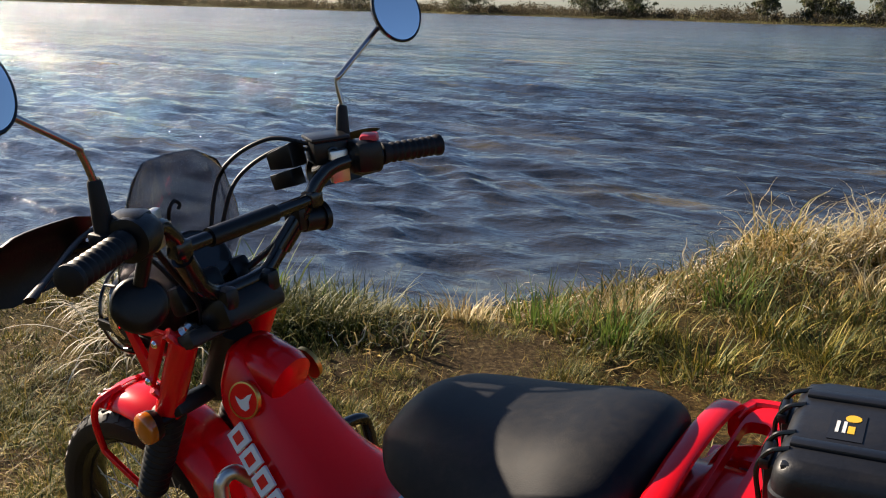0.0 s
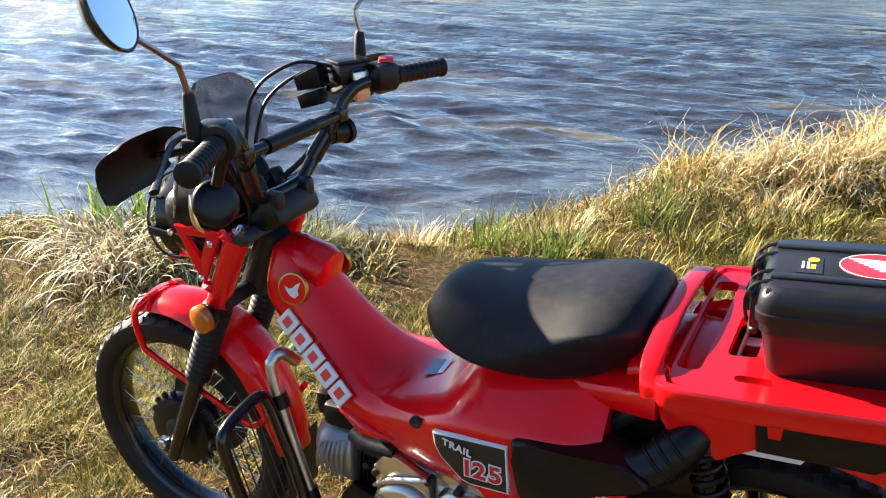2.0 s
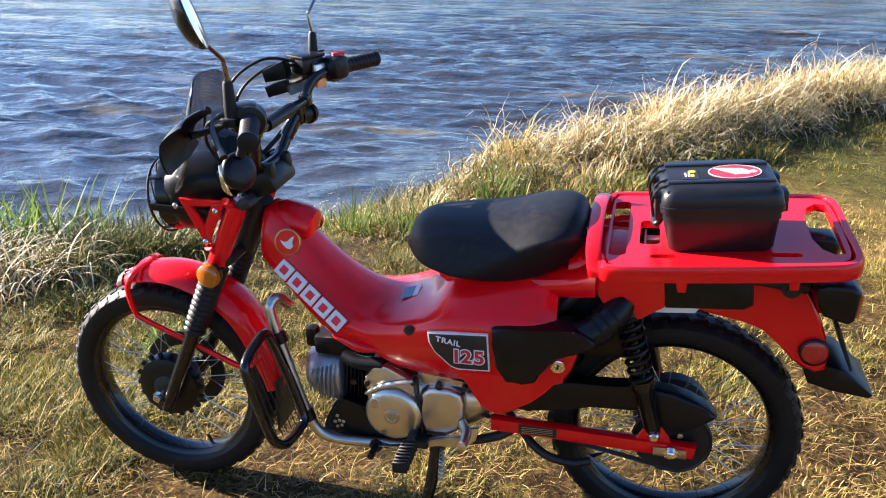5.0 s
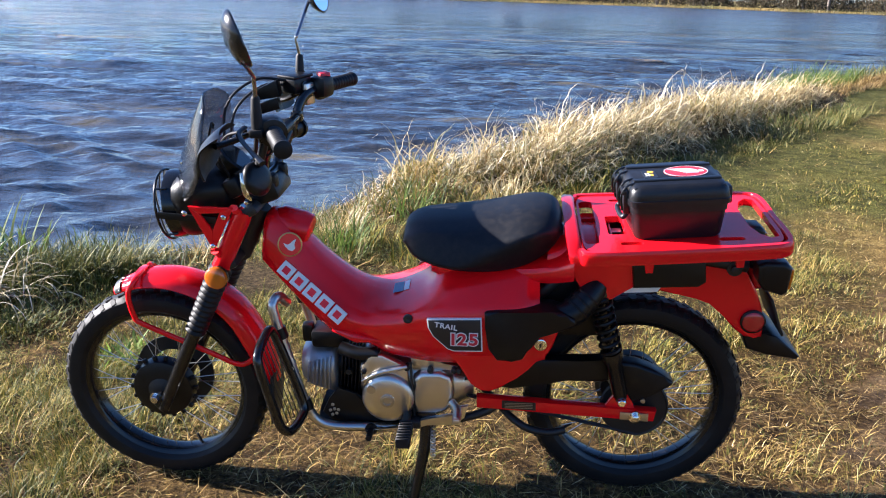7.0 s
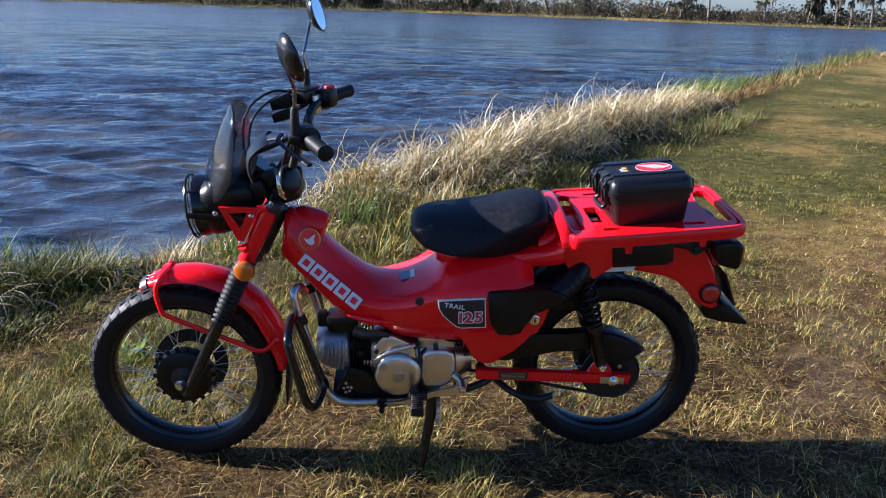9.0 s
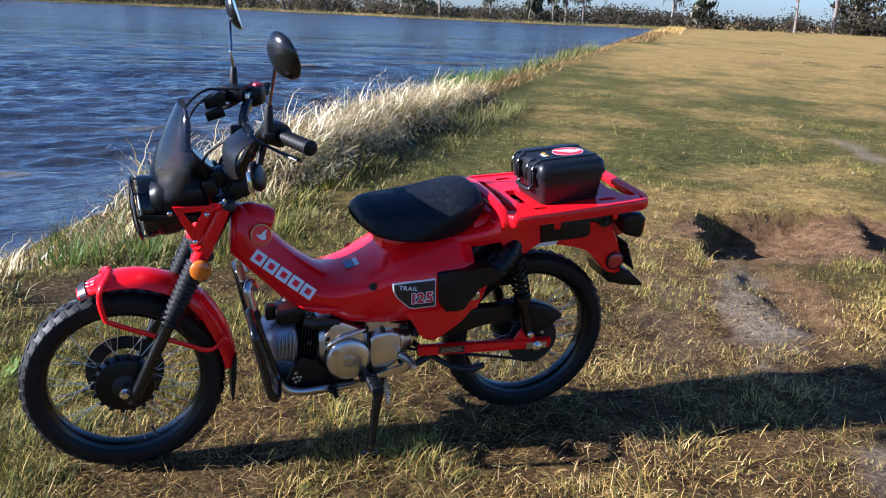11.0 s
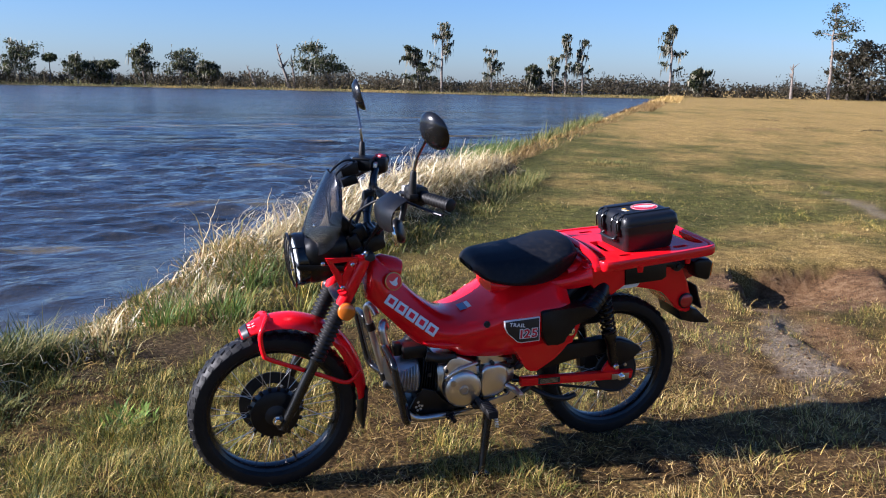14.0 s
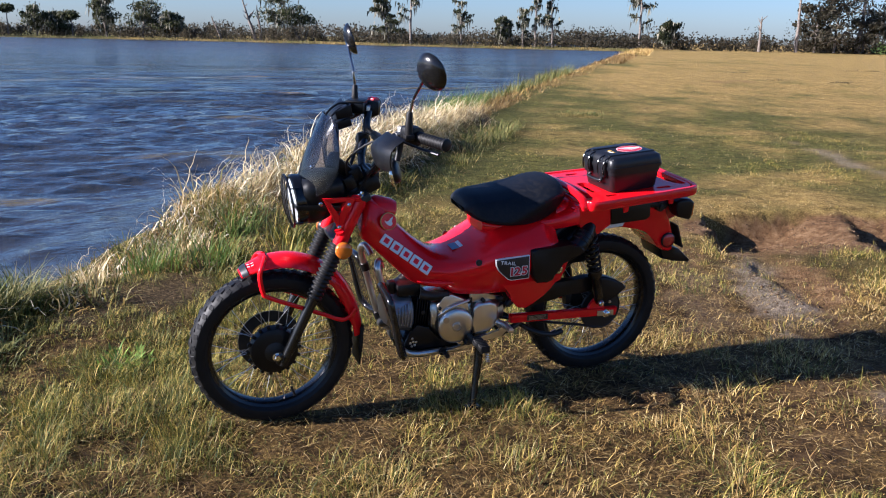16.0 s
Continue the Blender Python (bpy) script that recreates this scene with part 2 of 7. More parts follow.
def pit_at(px, py):
    """The dug hole, 0 to 1, with a broken edge."""
    wob = 0.10 * lumps(px, py, 0.34, 3) + 0.07 * lumps(px, py, 0.12, 4)
    return 1 - smooth(0.93, 1.02, oval(px, py, -3.70, -2.16, 1.22, 0.56, 3) + wob)


def scoop(px, edge, run):
    """A hollow with a sharp lip at x = edge, deepest just behind it, that rises slowly away from it."""
    return smooth(edge + 0.02, edge - 0.07, px) * (1 - smooth(edge - 0.30, edge - run, px))


def pit_depth(px, py):
    """A shallow dug hollow: sharp slanting lips across it, soft slopes on the other sides."""
    wob = 0.06 * lumps(px, py, 0.30, 10) + 0.045 * lumps(px, py, 0.11, 11)
    across = smooth(-2.80, -2.64, py + wob) * smooth(-1.48, -1.66, py + wob)
    low = 0.215 * scoop(px + wob, -2.56 + 0.64 * (py + 1.74), 1.5)
    low2 = 0.17 * scoop(px + wob, -3.78 + 0.63 * (py + 1.55), 0.80) * smooth(-2.75, -2.0, py + wob) * smooth(-1.22, -1.42, py)
    low3 = 0.05 * scoop(px + wob, -3.26 + 0.7 * (py + 1.86), 0.40) * smooth(-2.0, -1.88, py + wob)
    low4 = 0.06 * scoop(px + wob, -4.50 + 0.87 * (py + 2.01), 0.60) * smooth(-2.3, -2.0, py) * smooth(-1.4, -1.55, py)
    return across * (low + low3) + low2 + low4 + 0.02 * pit_at(px, py)


def sandy_at(px, py):
    wob = 0.30 * lumps(px, py, 0.30, 13) + 0.25 * lumps(px, py, 0.10, 14)
    main = 0.72 * (1 - smooth(0.35, 1.25, oval(px, py, -2.10, -0.72, 0.80, 0.20, 62) + wob * 1.3))
    more = 0.30 * (1 - smooth(0.45, 1.15, oval(px, py, -1.65, -0.60, 0.9, 0.20, 60) + wob * 1.5))
    near = 0.65 * (1 - smooth(0.35, 1.20, oval(px, py, -1.56, 0.74, 0.42, 0.17, 52) + wob * 1.4))
    line = 0.6 * (1 - smooth(0.35, 1.15, oval(px, py, -7.0, -5.2, 2.0, 0.22, 65) + wob * 1.2))
    return np.clip(np.maximum(np.maximum(main, more), np.maximum(line, near)), 0, 1)


def bare_at(px, py):
    """How far the turf is worn away, 0 to 1."""
    wob = 0.28 * lumps(px, py, 0.30, 3) + 0.18 * lumps(px, py, 0.11, 4)
    pit = np.maximum(pit_at(px, py), 0.92 * (1 - smooth(0.8, 1.2, oval(px, py, -3.45, -1.70, 1.05, 0.36, 14) + wob)))
    rut = 0.90 * (1.0 - smooth(0.5, 1.25, oval(px, py, -2.44, -0.82, 0.72, 0.19, 62) + wob * 1.3))
    track = 0.30 * (1 - smooth(0.4, 1.2, oval(px, py, -1.55, 0.15, 1.1, 0.42, 40) + wob * 1.6))
    worn_strip = 0.62 * (1 - smooth(0.4, 1.25, oval(px, py, -2.05, -1.50, 0.95, 0.24, 62) + wob * 1.5))
    track = np.maximum(track, worn_strip)
    far = 0.7 * (1 - smooth(0.5, 1.1, oval(px, py, -19.4, -22.8, 1.6, 0.5, 20) + wob))
    return np.clip(np.maximum(np.maximum(np.maximum(pit, rut), np.maximum(track, far)), sandy_at(px, py)), 0, 1)


def ground_z(px, py):
    d = shore_dist(px, py)
    r = np.hypot(px, py)
    z = (0.002 - 0.0375 * px) * np.exp(-(r / 2.6) ** 2)
    z = z + (0.016 * lumps(px, py, 0.9, 1) + 0.013 * lumps(px, py, 0.27, 2) + 0.008 * lumps(px, py, 0.12, 8) * smooth(7.0, 3.5, r)) * smooth(0.25, 1.3, r)
    z = z + 0.05 * lumps(px, py, 6.0, 5) * smooth(6, 20, r)
    wob = 0.22 * lumps(px, py, 0.5, 6)
    land = smooth(-0.15, 1.15, d + wob)
    z = z * land + (1 - land) * (WATER_Z - 0.04)
    z = np.where(d < 0, z - 0.22 * np.clip(-d, 0, 8), z)
    wob2 = 0.22 * lumps(px, py, 0.22, 7)
    z = z - pit_depth(px, py) * (1 + 0.2 * lumps(px, py, 0.2, 9))
    z = z - 0.04 * (1 - smooth(0.4, 1.0, oval(px, py, -2.48, -0.98, 0.80, 0.18, 66) + wob2))
    return z


def greenness(px, py):
    """Where the turf is green rather than dry."""
    d = shore_dist(px, py)
    g = 0.10 + 0.45 * lumps(px, py, 1.3, 31) + 0.40 * lumps(px, py, 0.4, 32) + 0.30 * lumps(px, py, 7.0, 33)
    g = g + 0.10 * smooth(16.0, 3.0, d) * smooth(4.0, 8.0, np.hypot(px, py)) + 0.60 * smooth(3.6, 1.0, d) + 0.60 * smooth(0.0, 1.2, px) - 0.15 * smooth(0.0, 1.2, py) * smooth(1.0, -0.5, px)
    return g - 0.65 * smooth(9, 36, np.hypot(px, py))


def mesh_from(name, verts, faces, material, smooth_it=True):
    """A mesh object from arrays: verts (n, 3), faces (m, 3 or 4)."""
    me = bpy.data.meshes.new(name)
    n, (m, k) = len(verts), faces.shape
    me.vertices.add(n)
    me.vertices.foreach_set("co", np.asarray(verts, np.float32).ravel())
    me.loops.add(m * k)
    me.loops.foreach_set("vertex_index", faces.astype(np.int32).ravel())
    me.polygons.add(m)
    me.polygons.foreach_set("loop_start", np.arange(0, m * k, k, dtype=np.int32))
    me.polygons.foreach_set("use_smooth", np.full(m, smooth_it))
    me.update(calc_edges=True)
    me.materials.append(material)
    return new(name, me)


def grid_faces(rows, cols, closed=False):
    i, j = np.meshgrid(np.arange(rows - 1), np.arange(cols if closed else cols - 1), indexing="ij")
    i, j = i.ravel(), j.ravel()
    j2 = (j + 1) % cols
    return np.stack([i * cols + j, i * cols + j2, (i + 1) * cols + j2, (i + 1) * cols + j], 1)


# one sheet of rings round the motorbike, fine near it, out to the horizon
rad = np.concatenate([[0.02], np.arange(0.06, 6.0, 0.035), np.geomspace(6.05, 3000.0, 150)])
ang = np.linspace(0, 2 * math.pi, 430, endpoint=False)
gx, gy = np.outer(rad, np.cos(ang)) - 0.6, np.outer(rad, np.sin(ang)) - 0.9
gz = ground_z(gx, gy)
FAR_SHORE = [(330.0, -190.0), (140.0, -222.0), (30.0, -203.0), (0.0, -194.0), (-27.0, -178.0), (-52.0, -151.0), (-66.0, -139.0), (-80.0, -131.5), (-84.0, -131.0)]


def beyond_far_shore(px, py):
    """Positive past the far shore of the lake."""
    xs, ys = np.array([p[0] for p in FAR_SHORE[::-1]]), np.array([p[1] for p in FAR_SHORE[::-1]])
    return np.interp(px, xs, ys) - py


fb = beyond_far_shore(gx, gy)
far_land = (fb > -3) & (gx > -90)
gz = np.where(far_land, WATER_Z - 0.35 + 0.75 * smooth(-2.5, 2.5, fb) + 0.15 * lumps(gx, gy, 9.0, 8), gz)
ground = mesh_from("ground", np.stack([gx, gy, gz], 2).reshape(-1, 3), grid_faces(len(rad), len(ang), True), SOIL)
bare_attr = ground.data.attributes.new("bare", "FLOAT", "POINT")
bare_attr.data.foreach_set("value", bare_at(gx, gy).astype(np.float32).ravel())
sandy_attr = ground.data.attributes.new("sandy", "FLOAT", "POINT")
sandy_attr.data.foreach_set("value", sandy_at(gx, gy).astype(np.float32).ravel())
# share of straw over the darkened near soil, growing away from the motorbike
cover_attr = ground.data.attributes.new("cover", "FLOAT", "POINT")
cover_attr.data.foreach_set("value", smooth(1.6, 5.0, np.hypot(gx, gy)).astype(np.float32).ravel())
lush_attr = ground.data.attributes.new("lush", "FLOAT", "POINT")
lush_attr.data.foreach_set("value", smooth(-0.45, 0.6, greenness(gx, gy)).astype(np.float32).ravel())
tagged(ground, "trampled lakeside meadow of dry grass and bare dirt", "ground", kind="structure")

# the lake, with wind chop: rows as fine as the low eye can tell them apart
wr = [2.4]
while wr[-1] < 430.0:
    wr.append(wr[-1] + max(0.034, wr[-1] ** 2 / 2600.0))
wr = np.array(wr)
wa = np.radians(np.linspace(-146, 10, 350))
wx, wy = np.outer(wr, np.cos(wa)) + 0.3, np.outer(wr, np.sin(wa)) + 1.2
wz = np.zeros(wx.shape)
wstep = np.gradient(wr)[:, None]
rng = np.random.default_rng(11)
waves = [(0.13 * 1.075 ** k, 0.0105 * 0.13 * 1.075 ** k / 0.5, 30) for k in range(26)] + [(rng.uniform(0.85, 2.4), 0.021, 17) for k in range(12)] + [(rng.uniform(3.0, 9.0), 0.030, 14) for k in range(8)]
for k, (lam, amp, spread) in enumerate(waves):
    a = radians(rng.normal(-87, spread))
    ph = (wx * math.cos(a) + wy * math.sin(a)) * 2 * math.pi / lam + rng.uniform(0, 6.3) + 1.6 * lumps(wx, wy, lam * 2.2, 20 + k)
    fade = 1 - smooth(0.22, 0.45, wstep / lam)
    patch = np.clip(0.5 + 0.9 * lumps(wx, wy, lam * 4.0, 80 + k), 0, 2)
    wz += amp * rng.uniform(0.5, 1.0) * fade * patch * (0.70 - 2 * np.abs(np.sin(ph / 2)) ** 1.25)
calm = smooth(-0.1, 1.8, -shore_dist(wx, wy))
# strength of that painted light: by wave height, in patches, weaker far out
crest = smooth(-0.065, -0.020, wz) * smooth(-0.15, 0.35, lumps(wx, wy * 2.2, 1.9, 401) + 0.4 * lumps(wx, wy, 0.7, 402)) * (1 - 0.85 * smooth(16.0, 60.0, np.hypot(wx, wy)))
wz = WATER_Z + wz * (0.30 + 0.70 * calm)
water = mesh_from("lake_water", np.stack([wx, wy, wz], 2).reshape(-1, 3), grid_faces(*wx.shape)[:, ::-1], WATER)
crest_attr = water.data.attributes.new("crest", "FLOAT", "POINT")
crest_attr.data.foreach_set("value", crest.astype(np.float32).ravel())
tagged(water, "choppy brown lake water reflecting blue sky", "water", kind="structure")

# ---- grass, reeds and trees ----


def blades(name, base, length, width, heading, lean, droop, material, segs=3, label="", category="grass", kink=0.0):
    """Many bent blades of grass in one mesh. lean: degrees from upright at the root; droop: degrees more at the tip; kink: degrees of crookedness."""
    n = len(base)
    ch, sh = np.cos(heading), np.sin(heading)
    kr = np.random.default_rng(n)
    side = np.stack([-sh, ch, np.zeros(n)], 1)
    pos = base.copy()
    verts = []
    step = length / segs
    for k in range(segs + 1):
        u = k / segs
        w = width * (1 - u) ** 0.7 * 0.5
        if k < segs:
            verts += [pos - side * w[:, None], pos + side * w[:, None]]
        else:
            verts.append(pos)
        th = np.radians(lean + droop * (u + 0.5 / segs) ** (1.7 if kink else 1.0))
        if kink:
            th = th + np.radians(kr.normal(0, kink, n))
            heading = heading + np.radians(kr.normal(0, 1.6 * kink, n))
            ch, sh = np.cos(heading), np.sin(heading)
        pos = pos + np.stack([np.sin(th) * ch, np.sin(th) * sh, np.cos(th)], 1) * step[:, None]
    v = np.stack(verts, 1)
    m = v.shape[1]
    tri = []
    for k in range(segs - 1):
        a = 2 * k
        tri += [(a, a + 1, a + 3), (a, a + 3, a + 2)]
    tri.append((2 * segs - 2, 2 * segs - 1, 2 * segs))
    faces = (np.arange(n)[:, None, None] * m + np.array(tri)[None]).reshape(-1, 3)
    ob = mesh_from(name, v.reshape(-1, 3), faces, material, True)
    return tagged(ob, label, category, kind="stuff")


def scatter(seed, n, x0, x1, y0, y1):
    r = np.random.default_rng(seed)
    return r, r.uniform(x0, x1, n), r.uniform(y0, y1, n)


def rooted(px, py):
    return np.stack([px, py, ground_z(px, py) - 0.004], 1)


def turf(seed, n, box, keep, lengths, widths, segs, far=False, even=0.05, bends=(10, 80)):
    """Short turf: splits into green and dry blades by place."""
    r, px, py = scatter(seed, n, *box)
    d = shore_dist(px, py)
    clump = 0.5 + 0.5 * (0.6 * lumps(px, py, 0.20, 40 + seed) + 0.6 * lumps(px, py, 0.085, 60 + seed)).clip(-1, 1) if not far else 0.5 + 0.5 * lumps(px, py, 0.8, 40 + seed)
    patch = smooth(-0.35, 0.45, lumps(px, py, 0.55, 77) + 0.5 * lumps(px, py, 0.22, 78))
    dens = (0.25 + 0.75 * patch) * (even + (1 - even) * smooth(0.25, 0.85, clump)) * (1 - 0.90 * bare_at(px, py)) * (d > 0.12)
    dens = dens * smooth(0.0, 0.5, box[3] - py + 0.25 * lumps(px, py, 0.35, 79))
    ok = (r.uniform(0, 1, n) < dens) & keep(px, py)
    px, py, clump, patch = px[ok], py[ok], clump[ok], patch[ok]
    k = len(px)
    gr = greenness(px, py) + r.normal(0, 0.35, k) > 0.12
    L = r.uniform(*lengths, k) * (0.30 + 1.15 * smooth(0.2, 0.95, clump)) * (0.70 + 0.60 * patch)
    W = r.uniform(*widths, k)
    spill = np.arctan2(lumps(px, py - 0.01, 0.20, 40 + seed) - lumps(px, py + 0.01, 0.20, 40 + seed), lumps(px - 0.01, py, 0.20, 40 + seed) - lumps(px + 0.01, py, 0.20, 40 + seed))
    head, lean, droop = np.where(r.uniform(0, 1, k) < 0.6, spill + r.normal(0, 0.7, k), r.uniform(0, 6.283, k)), np.abs(r.normal(26, 20, k)), r.uniform(*bends, k)
    lean = np.where(gr, lean * 0.85, lean * 1.5) + (28 if far else 0)
    L = L * np.where(gr, 1.0, 0.75)
    for flag, mt, nm, lab in ((gr, GRASS_GREEN, "green_turf", "patchy green meadow grass"), (~gr, GRASS_DRY, "dry_turf", "dry straw-coloured meadow grass")):
        blades(nm, rooted(px[flag], py[flag]), L[flag], W[flag], head[flag], lean[flag], droop[flag], mt, segs, lab)


turf(1, 350000, (-3.3, 2.4, -3.5, 1.9), lambda x, y: np.hypot(x + 0.2, y) < 3.6, (0.016, 0.052), (0.0018, 0.0036), 2, even=0.30)
turf(6, 115000, (-3.0, 2.3, -2.6, 1.9), lambda x, y: np.hypot(x + 0.2, y) < 3.2, (0.050, 0.115), (0.0015, 0.0034), 4, bends=(50, 175))
turf(9, 112000, (0.1, 2.3, -1.6, 1.9), lambda x, y: shore_dist(x, y) > 0.3, (0.020, 0.062), (0.0018, 0.0036), 2, even=0.10)
turf(7, 30000, (2.3, 3.4, -3.5, 1.0), lambda x, y: x > 2.3, (0.02, 0.06), (0.004, 0.007), 2, even=0.4)
def beside_pit(x, y):
    return (x > -6.2) & (x < -0.5) & (y > -5.2) & (y < 0.4)


turf(8, 95000, (-6.2, -0.5, -5.2, 0.4), lambda x, y: np.hypot(x + 0.2, y) >= 3.3, (0.016, 0.040), (0.0024, 0.0050), 2, even=0.6)
turf(2, 150000, (-9.0, 5.0, -9.5, 1.5), lambda x, y: (np.hypot(x + 0.2, y) >= 3.5) & ~beside_pit(x, y), (0.014, 0.036), (0.0032, 0.0062), 2, even=0.6)
turf(3, 80000, (-34.0, -2.0, -34.0, 0.0), lambda x, y: (np.hypot(x, y) > 9.3) & (np.hypot(x, y) < 38), (0.015, 0.035), (0.007, 0.016), 2, True, 0.5)



def thatch(seed, n, box, keep, lengths, widths, material, label):
    """Loose straw and old leaves lying on the ground."""
    r, px, py = scatter(seed, n, *box)
    ok = (shore_dist(px, py) > 0.2) & keep(px, py) & (r.uniform(0, 1, n) < 1 - 0.8 * bare_at(px, py))
    px, py = px[ok], py[ok]
    k = len(px)
    b = rooted(px, py)
    b[:, 2] += r.uniform(0.004, 0.022, k)
    return blades("straw_litter", b, r.uniform(*lengths, k), r.uniform(*widths, k), r.uniform(0, 6.283, k), r.normal(72, 12, k), r.uniform(-10, 60, k), material, 2, label)


thatch(21, 18500, (-3.5, 3.2, -3.5, 1.9), lambda x, y: np.hypot(x + 0.2, y) < 3.7, (0.025, 0.085), (0.0014, 0.0032), GRASS_DRY, "loose dry straw lying on the ground")
thatch(23, 23000, (-2.6, 2.6, -0.9, 1.9), lambda x, y: y > -0.8 + 0.3 * x, (0.03, 0.10), (0.0013, 0.0030), GRASS_OLD, "withered brown straw matted on the ground")
thatch(22, 9000, (-9.0, 4.0, -9.5, 1.5), lambda x, y: np.hypot(x + 0.2, y) >= 3.6, (0.05, 0.12), (0.003, 0.005), GRASS_DRY, "loose dry straw lying on the ground")


def clods(seed, n, box):
    """Crumbs and clods of dry earth where the turf is gone."""
    r, px, py = scatter(seed, n, *box)
    ok = r.uniform(0, 1, n) < smooth(0.35, 0.9, bare_at(px, py))
    px, py = px[ok], py[ok]
    k = len(px)
    size = 0.003 + 0.012 * r.uniform(0, 1, k) ** 4
    octa = np.array([(1, 0, 0), (0, 1, 0), (-1, 0, 0), (0, -1, 0), (0, 0, 1), (0, 0, -0.6)], float)
    v = octa[None] * r.uniform(0.6, 1.3, (k, 6, 1)) * size[:, None, None]
    a = r.uniform(0, 6.283, k)
    c, sn = np.cos(a)[:, None], np.sin(a)[:, None]
    v = np.stack([v[:, :, 0] * c - v[:, :, 1] * sn, v[:, :, 0] * sn + v[:, :, 1] * c, v[:, :, 2] * 0.7], 2)
    v = v + np.stack([px, py, ground_z(px, py) + size * 0.15], 1)[:, None]
    f = np.array([(0, 1, 4), (1, 2, 4), (2, 3, 4), (3, 0, 4), (1, 0, 5), (2, 1, 5), (3, 2, 5), (0, 3, 5)])
    ob = mesh_from("earth_clods", v.reshape(-1, 3), (np.arange(k)[:, None, None] * 6 + f[None]).reshape(-1, 3), CLOD, True)
    return tagged(ob, "crumbled dry brown earth clods", "earth", kind="stuff")


clods(25, 6500, (-5.2, -0.6, -2.7, 0.9))


def bank(seed, n, s0, s1, d0, d1, lengths, width, material, lean, droop, label, segs=5, wind=0.55, keep=None, name="tall_grass"):
    """Tall grass on the bank: s runs along the shoreline, d inland from it."""
    r = np.random.default_rng(seed)
    pts = np.array(SHORE)
    seg = np.hypot(*np.diff(pts, axis=0).T)
    acc = np.concatenate([[0], np.cumsum(seg)])
    s = r.uniform(s0, s1, n)
    i = np.clip(np.searchsorted(acc, s) - 1, 0, len(seg) - 1)
    k = (s - acc[i]) / seg[i]
    p = pts[i] + (pts[i + 1] - pts[i]) * k[:, None]
    way = (pts[i + 1] - pts[i]) / seg[i][:, None]
    inland = np.stack([way[:, 1], -way[:, 0]], 1)
    inland *= np.sign(inland @ np.array([-1.0, 0.6]))[:, None]
    p = p + inland * r.uniform(d0, d1, n)[:, None]
    tuft = 0.5 + 0.5 * lumps(p[:, 0], p[:, 1], 0.34, 50 + seed)
    ok = r.uniform(0, 1, n) < 0.15 + 0.85 * tuft
    if keep is not None:
        ok &= keep(p[:, 0], p[:, 1])
    p, tuft = p[ok], tuft[ok]
    n = len(p)
    big = 0.5 + 0.5 * lumps(p[:, 0], p[:, 1], 0.95, 170 + seed)
    L = r.uniform(*lengths, n) * (0.5 + 0.75 * tuft) * (0.62 + 0.6 * big)
    head = np.where(r.uniform(0, 1, n) < wind, r.normal(2.55, 0.7, n), r.uniform(0, 6.283, n))
    return blades(name, rooted(p[:, 0], p[:, 1]), L, r.uniform(0.7, 1.3, n) * width, head, np.abs(r.normal(lean, 12, n)), r.uniform(droop * 0.4, droop * 1.4, n), material, segs, label)


# lengths along the shoreline, counted from its first point
_acc = np.concatenate([[0], np.cumsum(np.hypot(*np.diff(np.array(SHORE), axis=0).T))])
S_COVE, S_TUFT, S_REED, S_FAR, S_END = _acc[7], _acc[9], _acc[12], _acc[13], _acc[14]
DRYLAB, GREENLAB = "tall dry pale grass bent by wind on the lake bank", "green grass growing on the lake bank"


def crest(py):
    """Height of the heaped tall grass along the bank."""
    return np.interp(-py, [1.6, 2.2, 2.9, 3.6, 4.4, 5.6, 7.0, 9.2, 10.4, 11.5], [0.040, 0.048, 0.066, 0.092, 0.145, 0.215, 0.25, 0.24, 0.20, 0.18])


